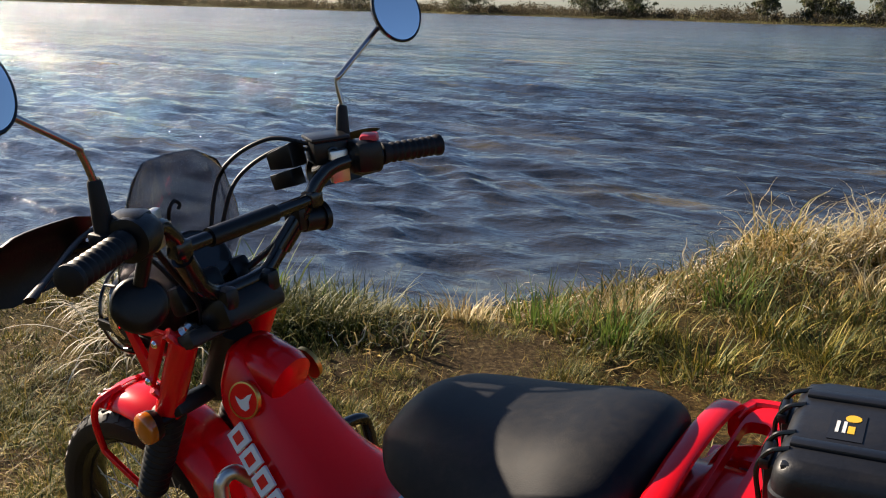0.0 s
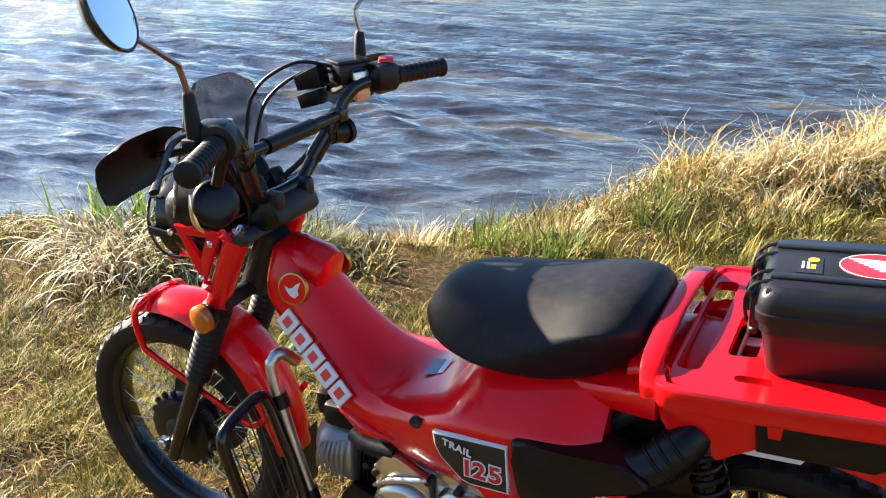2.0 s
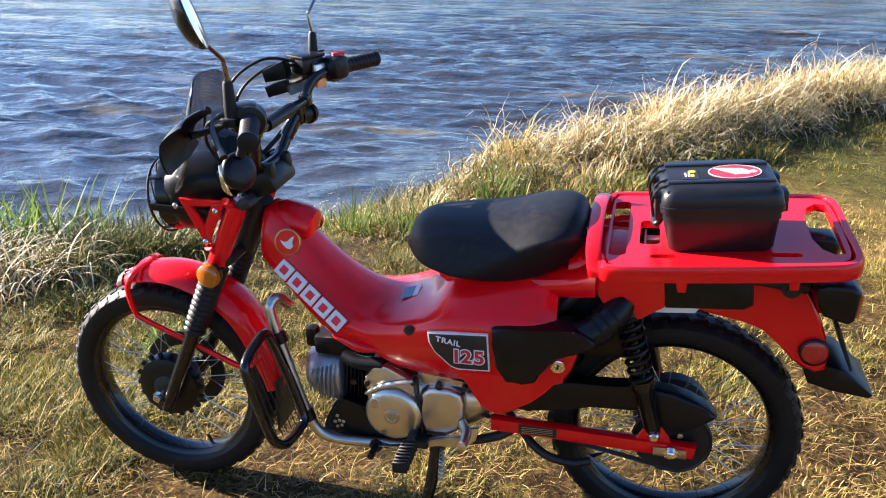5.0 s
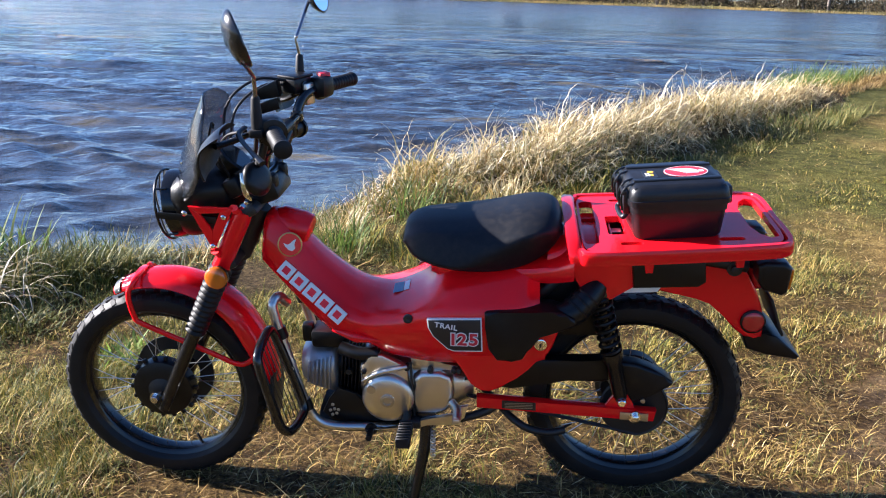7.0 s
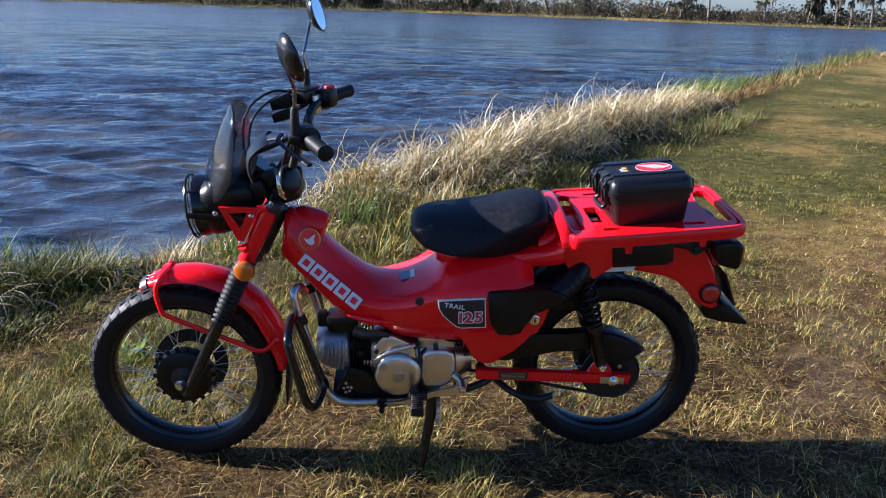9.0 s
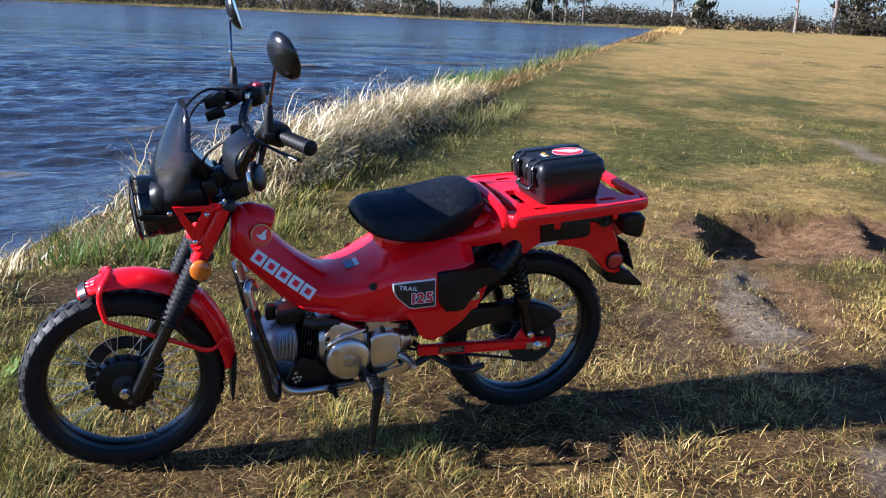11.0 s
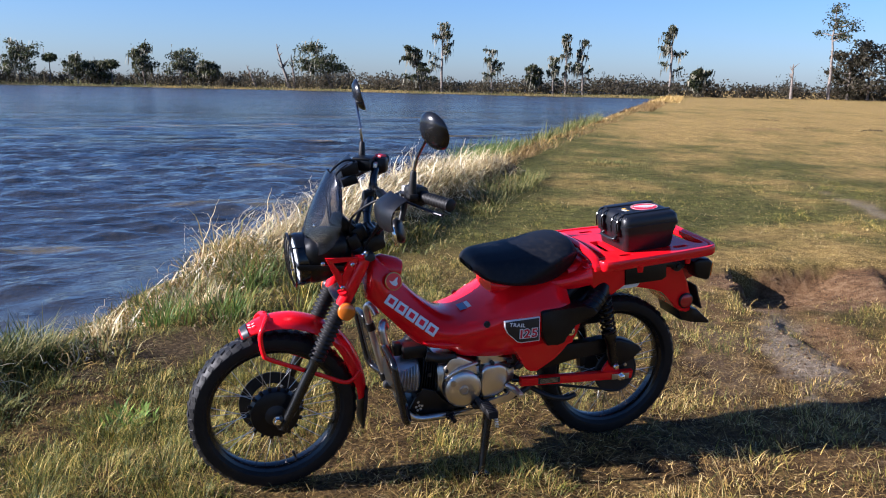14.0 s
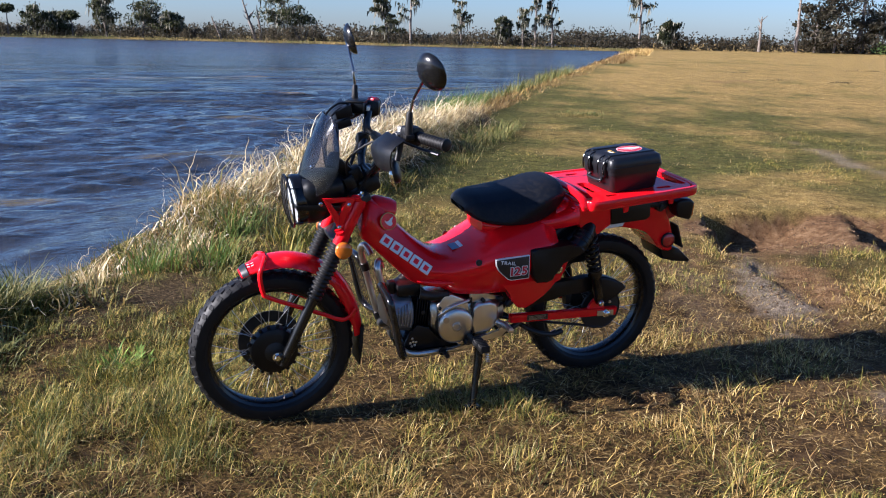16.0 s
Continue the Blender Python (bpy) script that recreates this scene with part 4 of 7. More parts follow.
eseg = np.hypot(*np.diff(EDGE, axis=0).T)
eacc = np.concatenate([[0], np.cumsum(eseg)])


def along_edge(n, back0, back1):
    s = r.uniform(0, eacc[-1], n)
    px, py = np.interp(s, eacc, EDGE[:, 0]), np.interp(s, eacc, EDGE[:, 1])
    k = 1 + r.uniform(back0, back1, n) / np.hypot(px, py)
    return px * k, py * k


def thicket(name, n_clumps, per, back0, back1, h0, h1, rad0, rad1, size, material, label, only=None):
    px, py = along_edge(n_clumps, back0, back1)
    hh = r.uniform(h0, h1, n_clumps) * (0.75 + 0.5 * lumps(px, py, 14.0, 71))
    if only is not None:
        ok = only(px, py)
        px, py, hh = px[ok], py[ok], hh[ok]
    c = np.stack([px, py, 0.1 + hh * 0.5], 1)
    q = leaf_cloud(r, c, r.uniform(rad0, rad1, len(c)), len(c) * per, size, 1.0)
    q[:, :, 2] = np.maximum(q[:, :, 2], 0.05)
    return tagged(quads(name, q, material), label, "bushes", kind="stuff")


thicket("shore_brush", 1300, 56, 3, 14, 1.2, 3.6, 0.9, 1.8, 0.27, BRUSH, "low brown and green brush along the far shore")
thicket("far_woods", 950, 76, 18, 50, 2.0, 4.8, 1.2, 2.4, 0.33, BRUSH, "hazy grey-brown woods beyond the lake")
thicket("green_bushes", 420, 110, -6, 3, 1.4, 2.6, 1.0, 1.8, 0.22, LEAF_BRIGHT, "bright green bushes at the field's edge", lambda x, y: (x < -117) & (x > -150))
thicket("edge_woods", 240, 150, 6, 28, 4.0, 9.0, 1.6, 3.2, 0.24, LEAF_GREY, "dark woods at the field's edge", lambda x, y: x < -111)
fx, fy = along_edge(14000, -1.0, 3.0)
ok = fx > -86
blades("shore_reeds", np.stack([fx[ok], fy[ok], np.full(ok.sum(), -0.35)], 1), r.uniform(0.3, 0.9, ok.sum()), r.uniform(0.04, 0.10, ok.sum()), r.uniform(0, 6.28, ok.sum()), np.abs(r.normal(10, 10, ok.sum())), r.uniform(5, 40, ok.sum()), STRIP, 2, "strip of dry reeds along the far shore", "reeds")

# ---- mesh helpers ----


def part(name, bm, material, parent=None, label="", angle=38.0, m=None):
    """Links a bmesh as one mesh object under a thing or a part."""
    bmesh.ops.recalc_face_normals(bm, faces=bm.faces[:])
    me = bpy.data.meshes.new(name)
    bm.to_mesh(me)
    bm.free()
    me.polygons.foreach_set("use_smooth", [True] * len(me.polygons))
    me.set_sharp_from_angle(angle=radians(angle))
    me.materials.append(material)
    ob = new(name, me)
    if parent is not None:
        ob.parent = parent
    if m is not None:
        ob.matrix_local = m
    return tagged(ob, label)


def share(ob, parent, m):
    """Another object on the same mesh."""
    o = new(ob.name.split(".")[0], ob.data)
    o.parent = parent
    o.matrix_local = m
    return o


def curve(pts, steps=6, closed=False):
    """A smooth line through the points."""
    p = [Vector(q) for q in pts]
    n = len(p)
    out = []
    for i in range(n if closed else n - 1):
        a, b = p[i], p[(i + 1) % n]
        z = p[(i - 1) % n] if closed or i else a + (a - b)
        d = p[(i + 2) % n] if closed or i + 2 < n else b + (b - a)
        for s in range(steps):
            t = s / steps
            out.append(0.5 * (2 * a + (b - z) * t + (2 * z - 5 * a + 4 * b - d) * t * t + (3 * a - z - 3 * b + d) * t ** 3))
    if not closed:
        out.append(p[-1])
    return out


def skin(bm, rings, caps=True, closed=False):
    vs = [[bm.verts.new(q) for q in r] for r in rings]
    n = len(vs[0])
    pairs = list(zip(vs[:-1], vs[1:])) + ([(vs[-1], vs[0])] if closed else [])
    for a, b in pairs:
        for i in range(n):
            j = (i + 1) % n
            bm.faces.new((a[i], a[j], b[j], b[i]))
    if caps and not closed:
        bm.faces.new(vs[0][::-1])
        bm.faces.new(vs[-1])
    return bm


def tube(bm, pts, r, n=10, steps=6, closed=False, flat=1.0):
    """A round bar along a smooth line; r: one radius or one per point."""
    line = curve(pts, steps, closed) if steps > 1 else [Vector(q) for q in pts]
    rr = [r] * len(line) if isinstance(r, (int, float)) else list(np.interp(np.linspace(0, 1, len(line)), np.linspace(0, 1, len(r)), r))
    rings = []
    side = None
    for i, q in enumerate(line):
        a = line[i - 1] if i or closed else q
        b = line[(i + 1) % len(line)] if i + 1 < len(line) or closed else q
        way = (b - a).normalized()
        if side is None:
            side = way.cross(Vector((0, 0, 1)) if abs(way.z) < 0.9 else Vector((0, 1, 0))).normalized()
        side = (side - way * side.dot(way)).normalized()
        up = way.cross(side)
        rings.append([q + (side * math.cos(k * 2 * math.pi / n) + up * math.sin(k * 2 * math.pi / n) * flat) * rr[i] for k in range(n)])
    return skin(bm, rings, True, closed)


def bar(bm, a, b, r, n=12):
    return tube(bm, [a, b], r, n, 1)


def axis(a, b):
    """The pose whose z runs from a to b, at a."""
    a, b = Vector(a), Vector(b)
    return Matrix.Translation(a) @ (b - a).to_track_quat("Z", "Y").to_matrix().to_4x4()


def lathe(bm, prof, m=None, n=32, close=False):
    """Turns (radius, height) pairs about z."""
    m = m or Matrix()
    rings = [[m @ Vector((r * math.cos(k * 2 * math.pi / n), r * math.sin(k * 2 * math.pi / n), h)) for k in range(n)] for r, h in prof]
    return skin(bm, rings, not close, close)


def block(bm, size, m=None, bevel=0.006, segs=2):
    geom = bmesh.ops.create_cube(bm, size=1.0, matrix=(m or Matrix()) @ Matrix.Diagonal((*size, 1)))
    if bevel:
        edges = list({e for v in geom["verts"] for e in v.link_edges})
        bmesh.ops.bevel(bm, geom=edges, offset=bevel, segments=segs, affect="EDGES", profile=0.5)
    return bm


def chaikin(pts, times=2, closed=True):
    p = [Vector(q) for q in pts]
    for _ in range(times):
        o = []
        n = len(p)
        for i in range(n if closed else n - 1):
            a, b = p[i], p[(i + 1) % n]
            o += [a * 0.75 + b * 0.25, a * 0.25 + b * 0.75]
        if not closed:
            o = [p[0]] + o + [p[-1]]
        p = o
    return p


def slab(bm, outline, y0, y1, bevel=0.004, round_it=0, segs=2, m=None):
    """A plate with an outline in x and z, from y0 to y1, its edges rounded."""
    pts = [(x, 0, z) for x, z in outline]
    if round_it:
        pts = chaikin(pts, round_it)
    m = m or Matrix()
    a = [bm.verts.new(m @ Vector((q[0], y0, q[2]))) for q in pts]
    b = [bm.verts.new(m @ Vector((q[0], y1, q[2]))) for q in pts]
    n = len(a)
    fs = [bm.faces.new(a[::-1]), bm.faces.new(b)] + [bm.faces.new((a[i], a[(i + 1) % n], b[(i + 1) % n], b[i])) for i in range(n)]
    if bevel:
        edges = list({e for f in fs[:2] for e in f.edges})
        bmesh.ops.bevel(bm, geom=edges, offset=bevel, segments=segs, affect="EDGES", profile=0.5, clamp_overlap=True)
    return bm


def hull(bm, stations, steps=4, chk=2):
    """A body through cross-sections (x, top z, top width, crease z, crease width, bottom z, bottom width), widths from the middle."""
    s = curve_rows(stations, steps)
    rings = []
    for x, zt, wt, zc, wc, zb, wb in s:
        half = [(wt, zt), (wc, zc), (wb, zb)]
        ring = [Vector((x, w, z)) for w, z in half] + [Vector((x, -w, z)) for w, z in half[::-1]]
        rings.append(chaikin(ring, chk))
    return skin(bm, rings)


def loft(bm, rows, steps=4, cut=0.16):
    """A body through cross-sections x, then width and height pairs of the half ring from the top down; its ridges stay crisp."""
    rings = []
    for r in curve_rows(rows, steps):
        half = [(r[k], r[k + 1]) for k in range(1, len(r), 2)]
        p = [Vector((r[0], w, z)) for w, z in half] + [Vector((r[0], -w, z)) for w, z in half[::-1]]
        for share_ in (cut, 0.28):
            n = len(p)
            p = [q for i in range(n) for q in (p[i].lerp(p[(i + 1) % n], share_), p[i].lerp(p[(i + 1) % n], 1 - share_))]
        rings.append(p)
    return skin(bm, rings)


def band(bm, pts, wide, high, steps=5, closed=False, upright=(0, 0, 1)):
    """A flat bar with rounded edges swept along a smooth line: wide across it, high along the upright way."""
    line = curve(pts, steps, closed)
    up = Vector(upright)
    sec = [(-0.5, -0.3), (-0.3, -0.5), (0.3, -0.5), (0.5, -0.3), (0.5, 0.3), (0.3, 0.5), (-0.3, 0.5), (-0.5, 0.3)]
    rings = []
    for i, q in enumerate(line):
        a = line[i - 1] if i or closed else q
        b = line[(i + 1) % len(line)] if i + 1 < len(line) or closed else q
        way = (b - a).normalized()
        side = way.cross(up).normalized()
        top = side.cross(way).normalized()
        rings.append([q + side * u * wide + top * v * high for u, v in sec])
    return skin(bm, rings, True, closed)


def curve_rows(rows, steps):
    r = np.array(rows, float)
    out = []
    for i in range(len(r) - 1):
        a, b = r[i], r[i + 1]
        z = r[i - 1] if i else 2 * a - b
        d = r[i + 2] if i + 2 < len(r) else 2 * b - a
        for k in range(steps):
            t = k / steps
            out.append(0.5 * (2 * a + (b - z) * t + (2 * z - 5 * a + 4 * b - d) * t * t + (3 * a - z - 3 * b + d) * t ** 3))
    out.append(r[-1])
    return out


# ---- materials of the motorbike ----
RED = mat("red_paint", (0.72, 0.0022, 0.0045), 0.20, spec=0.28, coat=0.28)
bsdf(RED).inputs["Coat Roughness"].default_value = 0.06
worn(RED, 90, 0.04)
PLASTIC = worn(mat("black_plastic", (0.0032, 0.0034, 0.0042), 0.36, spec=0.30), 220, 0.10, 0.0006, dust_amount=0.015)
CASE = worn(mat("case_plastic", (0.0065, 0.0072, 0.0095), 0.38, spec=0.45), 160, 0.10, 0.0006, dust_amount=0.02)
GLOSS = worn(mat("black_enamel", (0.005, 0.005, 0.0055), 0.2), 80, 0.08, dust_amount=0.015)
RUBBER = worn(mat("tyre_rubber", (0.0060, 0.0060, 0.0066), 0.52, spec=0.26), 120, 0.12, 0.001, (0.16, 0.13, 0.09), 0.05)
VINYL = worn(mat("seat_vinyl", (0.0038, 0.0050, 0.0085), 0.55, spec=0.24), 500, 0.07, 0.0005, dust_amount=0.03)
CHROME = worn(mat("chrome", (0.75, 0.74, 0.72), 0.14, 1.0), 70, 0.07)
DARK_CHROME = worn(mat("dark_chrome", (0.30, 0.30, 0.31), 0.22, 1.0), 70, 0.07)
STEEL = worn(mat("brushed_steel", (0.50, 0.48, 0.45), 0.34, 1.0), 90, 0.12, 0.0002)
ALLOY = worn(mat("cast_alloy", (0.66, 0.62, 0.55), 0.34, 1.0), 140, 0.08, 0.0003, (0.30, 0.24, 0.15), 0.08)
FIN_GREY = worn(mat("grey_alloy", (0.36, 0.36, 0.37), 0.42, 0.8), 140, 0.1, 0.0004, (0.2, 0.16, 0.1), 0.25)
DARK = worn(mat("dark_iron", (0.012, 0.012, 0.012), 0.5, 0.2), 90, 0.15, 0.0008, (0.10, 0.08, 0.05), 0.15)
MIRROR = mat("mirror_glass", (0.92, 0.94, 0.95), 0.01, 1.0)
AMBER = mat("amber_lens", (0.46, 0.12, 0.003), 0.12, coat=0.6)
RED_LENS = mat("red_lens", (0.42, 0.012, 0.012), 0.14, coat=0.5)
CLEAR = mat("lamp_glass", (0.85, 0.88, 0.9), 0.05, 0.3)
WHITE = worn(mat("white_decal", (0.72, 0.71, 0.68), 0.4), 90, 0.1)
DECAL_BLUE = mat("blue_grey_decal", (0.16, 0.22, 0.30), 0.4)
DECAL_BLACK = mat("black_decal", (0.014, 0.014, 0.015), 0.4)
DECAL_RED = mat("red_decal", (0.50, 0.015, 0.03), 0.4)
BRASS = mat("brass_yellow", (0.55, 0.34, 0.10), 0.3, 1.0)
YELLOW = mat("yellow_decal", (0.75, 0.42, 0.02), 0.45)
SMOKE = mat("smoked_plastic", (0.10, 0.10, 0.11), 0.06)
bsdf(SMOKE).inputs["Transmission Weight"].default_value = 1.0
bsdf(SMOKE).inputs["IOR"].default_value = 1.40
bsdf(SMOKE).inputs["Base Color"].default_value = (0.30, 0.28, 0.29, 1)

# ---- the motorbike ----
B = Matrix.Translation((0.002, -0.023, 0.008)) @ Euler((radians(-5.5), radians(2.15), 0)).to_matrix().to_4x4()
bike = new("motorbike")
bike.matrix_world = B
tagged(bike, "red step-through trail motorbike leaning on its side stand", "motorbike")
FW, RW = Vector((0.6275, 0, 0.286)), Vector((-0.6235, 0, 0.290))
ACROSS = Matrix.Rotation(radians(-90), 4, "X")


def wheel(name, centre, turn):
    w = new(name)
    w.parent = bike
    w.matrix_local = Matrix.Translation(centre)
    bm = bmesh.new()
    prof = [(0.221, -0.030), (0.231, -0.040), (0.245, -0.0435), (0.262, -0.040), (0.272, -0.031), (0.2775, -0.016), (0.279, 0.0), (0.2775, 0.016), (0.272, 0.031), (0.262, 0.040), (0.245, 0.0435), (0.231, 0.040), (0.221, 0.030), (0.219, 0.0)]
    lathe(bm, prof, ACROSS, 72, True)
    n = 44
    for k in range(n):
        a = 2 * math.pi * k / n
        for s in (-1, 1):
            for u, w_, r, skew, wid, tilt in ((0.012 * s, 0.019, 0.2756, 0.42 * s, 0.020, 0.0), (0.031 * s, 0.017, 0.2670, 0.30 * s, 0.017, 0.80 * s)):
                aa = a + (0.5 if abs(u) > 0.02 else 0) * 2 * math.pi / n + (0.25 * s * 2 * math.pi / n)
                m = Matrix.Rotation(aa, 4, "Y") @ Matrix.Translation((r, u, 0)) @ Matrix.Rotation(tilt, 4, "Z") @ Matrix.Rotation(skew, 4, "X")
                block(bm, (0.009, w_, wid), m, 0.0016, 1)
    part("tyre", bm, RUBBER, w, "dusty black tyre with chunky tread", 30)
    bm = bmesh.new()
    lathe(bm, [(r + 0.009, h) for r, h in ((0.200, -0.022), (0.204, -0.026), (0.216, -0.030), (0.219, -0.033), (0.213, -0.028), (0.205, -0.014), (0.203, 0), (0.205, 0.014), (0.213, 0.028), (0.219, 0.033), (0.216, 0.030), (0.204, 0.026), (0.200, 0.022), (0.197, 0.010), (0.197, -0.010))], ACROSS, 72, True)
    part("rim", bm, GLOSS, w, "black enamelled steel rim")
    bm = bmesh.new()
    lathe(bm, [(0.020, -0.075), (0.024, -0.060), (0.040, -0.050), (0.044, -0.036), (0.026, -0.028), (0.024, 0.02), (0.044, 0.036), (0.040, 0.05), (0.020, 0.06)], ACROSS, 32)
    part("hub", bm, DARK, w)
    bm = bmesh.new()
    bar(bm, (0, 0, 0), (0, 0, 1.0), 0.0011, 6)
    spoke = None
    for k in range(36):
        s = 1 if k % 2 else -1
        a = 2 * math.pi * k / 36
        off = a + (0.55 if (k // 2) % 2 else -0.55)
        p = Vector((0.040 * math.cos(off), 0.038 * s, 0.040 * math.sin(off)))
        q = Vector((0.209 * math.cos(a), 0.006 * s, 0.209 * math.sin(a)))
        m = axis(p, q) @ Matrix.Diagonal((1, 1, (q - p).length, 1))
        spoke = part("spoke", bm, STEEL, w, "thin steel spoke", m=m) if spoke is None else share(spoke, w, m)
    bm = bmesh.new()
    bar(bm, (0.206, -0.004, 0), (0.180, -0.004, 0), 0.004, 8)
    part("valve", bm, RUBBER, w, m=Matrix.Rotation(turn, 4, "Y"))
    return w


fw = wheel("front_wheel", FW, 1.9)
rw = wheel("rear_wheel", RW, 0.6)
# drum side of the front brake, with its disc ring and axle nut
bm = bmesh.new()
lathe(bm, [(0.012, 0.03), (0.020, 0.052), (0.060, 0.052), (0.080, 0.044), (0.084, 0.030), (0.084, 0.012), (0.03, 0.008)], ACROSS, 40)
for k in range(18):
    a = 2 * math.pi * k / 18
    block(bm, (0.016, 0.010, 0.012), Matrix.Rotation(a, 4, "Y") @ Matrix.Translation((0.086, 0.03, 0)), 0.002, 1)
part("hub_cover", bm, PLASTIC, fw, "black toothed hub cover")
bm = bmesh.new()
lathe(bm, [(0.070, -0.052), (0.110, -0.052), (0.110, -0.056), (0.070, -0.056)], ACROSS, 40, True)
part("brake_disc", bm, DARK, fw)
bm = bmesh.new()
lathe(bm, [(0.006, 0.092), (0.012, 0.092), (0.0125, 0.100), (0.010, 0.104), (0.004, 0.104)], ACROSS, 6)
lathe(bm, [(0.016, 0.086), (0.016, 0.092), (0.004, 0.092)], ACROSS, 20)
part("axle_nut", bm, CHROME, fw, "bright axle nut")
bm = bmesh.new()
lathe(bm, [(0.03, -0.03), (0.075, -0.03), (0.088, -0.045), (0.088, -0.075), (0.05, -0.085), (0.01, -0.085)], ACROSS, 40)
part("brake_drum", bm, DARK, rw)
bm = bmesh.new()
lathe(bm, [(0.02, 0.062), (0.082, 0.062), (0.086, 0.066), (0.082, 0.070), (0.02, 0.070)], ACROSS, 40)
part("sprocket", bm, DARK, rw, "dark steel rear sprocket")


def both(fn):
    fn(1)
    fn(-1)


# fork line, from the axle up to the top clamp
F0, F1 = Vector((0.607, 0, 0.262)), Vector((0.332, 0, 0.815))


def on_fork(z, s, y=0.088):
    k = (z - F0.z) / (F1.z - F0.z)
    q = F0.lerp(F1, k)
    return (q.x, y * s, z)


def fork(s):
    bm = bmesh.new()
    tube(bm, [on_fork(0.252, s), on_fork(0.30, s), on_fork(0.47, s), on_fork(0.50, s)], [0.014, 0.0165, 0.018, 0.022], 16, 4)
    block(bm, (0.038, 0.024, 0.046), Matrix.Translation((0.618, 0.085 * s, 0.276)) @ Matrix.Rotation(radians(26), 4, "Y"), 0.01)
    part("fork_slider", bm, GLOSS, bike, "black lower fork leg")
    bm = bmesh.new()
    z0, z1, n = 0.485, 0.665, 13
    line, rr = [], []
    for k in range(n * 4 + 1):
        z = z0 + (z1 - z0) * k / (n * 4)
        line.append(on_fork(z, s))
        rr.append((0.0225 + 0.003 * k / (n * 4)) + (0.0045 if k % 4 in (1, 2) else -0.002))
    tube(bm, line, rr, 20, 1)
    part("fork_gaiter", bm, RUBBER, bike, "black ribbed rubber fork gaiter", 60)
    bm = bmesh.new()
    tube(bm, [on_fork(0.66, s, 0.09), on_fork(0.67, s, 0.09), on_fork(0.80, s, 0.09), on_fork(0.815, s, 0.09)], [0.021, 0.0235, 0.0235, 0.021], 20, 1)
    part("fork_cover", bm, RED, bike, "red upper fork cover")
    # open triangular stay that carries the headlamp
    bm = bmesh.new()
    y = 0.108 * s
    tri = [(0.352, y, 0.828), (0.462, y, 0.832), (0.410, y, 0.718)]
    hole = [(0.386, y, 0.816), (0.436, y, 0.814), (0.408, y, 0.770)]
    for k in range(3):
        a, b = Vector(tri[k]), Vector(tri[(k + 1) % 3])
        c, d = Vector(hole[k]), Vector(hole[(k + 1) % 3])
        slab(bm, [(a.x, a.z), (b.x, b.z), (d.x, d.z), (c.x, c.z)], y - 0.005 * s, y + 0.005 * s, 0.0015, 0)
    tube(bm, [tri[2], on_fork(0.69, s, 0.09)], 0.017, 10, 1, flat=0.6)
    tube(bm, [tri[0], on_fork(0.80, s, 0.09)], 0.016, 10, 1, flat=0.6)
    part("headlamp_stay", bm, RED, bike, "red pressed headlamp stay with a triangular opening")
    bm = bmesh.new()
    for q in ((0.376, y, 0.806), (0.470, y, 0.816), (0.410, y, 0.732)):
        lathe(bm, [(0.006, 0.0), (0.007, 0.009), (0.004, 0.012)], Matrix.Translation(q) @ Matrix.Rotation(radians(-90 * s), 4, "X"), 12)
    tagged(part("stay_bolt", bm, CHROME, bike), kind="stuff")
    bm = bmesh.new()
    lathe(bm, [(0.018, 0), (0.018, 0.012), (0.011, 0.017), (0.011, 0.024), (0.004, 0.027)], axis(on_fork(0.815, s, 0.082), on_fork(0.9, s, 0.082)), 20)
    part("fork_cap", bm, CHROME, bike, "chrome fork top bolt")
    # turn signal on a short stalk: an amber drum facing out and ahead
    bm = bmesh.new()
    bar(bm, (0.390, 0.095 * s, 0.662), (0.398, 0.128 * s, 0.660), 0.008, 10)
    sm = axis((0.403, 0.138 * s, 0.659), (0.403 + 0.15, (0.138 + 1.0) * s, 0.659))
    lathe(bm, [(0.010, -0.022), (0.024, -0.018), (0.0275, -0.010), (0.0285, -0.004)], sm, 24)
    tsig = part("turn_signal", bm, PLASTIC, bike)
    bm = bmesh.new()
    prof = [(0.0280, -0.006), (0.0282, 0.004)] + [(0.0282 * math.cos(a), 0.006 + 0.010 * math.sin(a)) for a in np.linspace(0.2, 1.5, 6)]
    lathe(bm, prof, sm, 24)
    part("lens", bm, AMBER, tsig, "amber lens")


both(fork)

# clamps, steering stem, bracket
bm = bmesh.new()
block(bm, (0.06, 0.21, 0.028), Matrix.Translation((0.325, 0, 0.812)) @ Matrix.Rotation(radians(26), 4, "Y"), 0.01)
block(bm, (0.06, 0.20, 0.03), Matrix.Translation((0.392, 0, 0.672)) @ Matrix.Rotation(radians(26), 4, "Y"), 0.01)
bar(bm, (0.385, 0, 0.672), (0.318, 0, 0.80), 0.03, 18)
part("steering_stem", bm, DARK, bike, "black steering head and clamps")
bm = bmesh.new()
block(bm, (0.075, 0.13, 0.055), Matrix.Translation((0.290, 0, 0.850)) @ Matrix.Rotation(radians(20), 4, "Y"), 0.014)
block(bm, (0.05, 0.030, 0.05), Matrix.Translation((0.280, 0.045, 0.872)), 0.01)
block(bm, (0.05, 0.030, 0.05), Matrix.Translation((0.280, -0.045, 0.872)), 0.01)
part("bar_clamp", bm, PLASTIC, bike)

# handlebar with its brace
bm = bmesh.new()
half = [(0.282, 0.03, 0.885), (0.284, 0.062, 0.892), (0.275, 0.098, 0.928), (0.258, 0.124, 0.968), (0.245, 0.140, 0.997), (0.236, 0.160, 1.026), (0.214, 0.205, 1.046), (0.144, 0.370, 1.0435)]
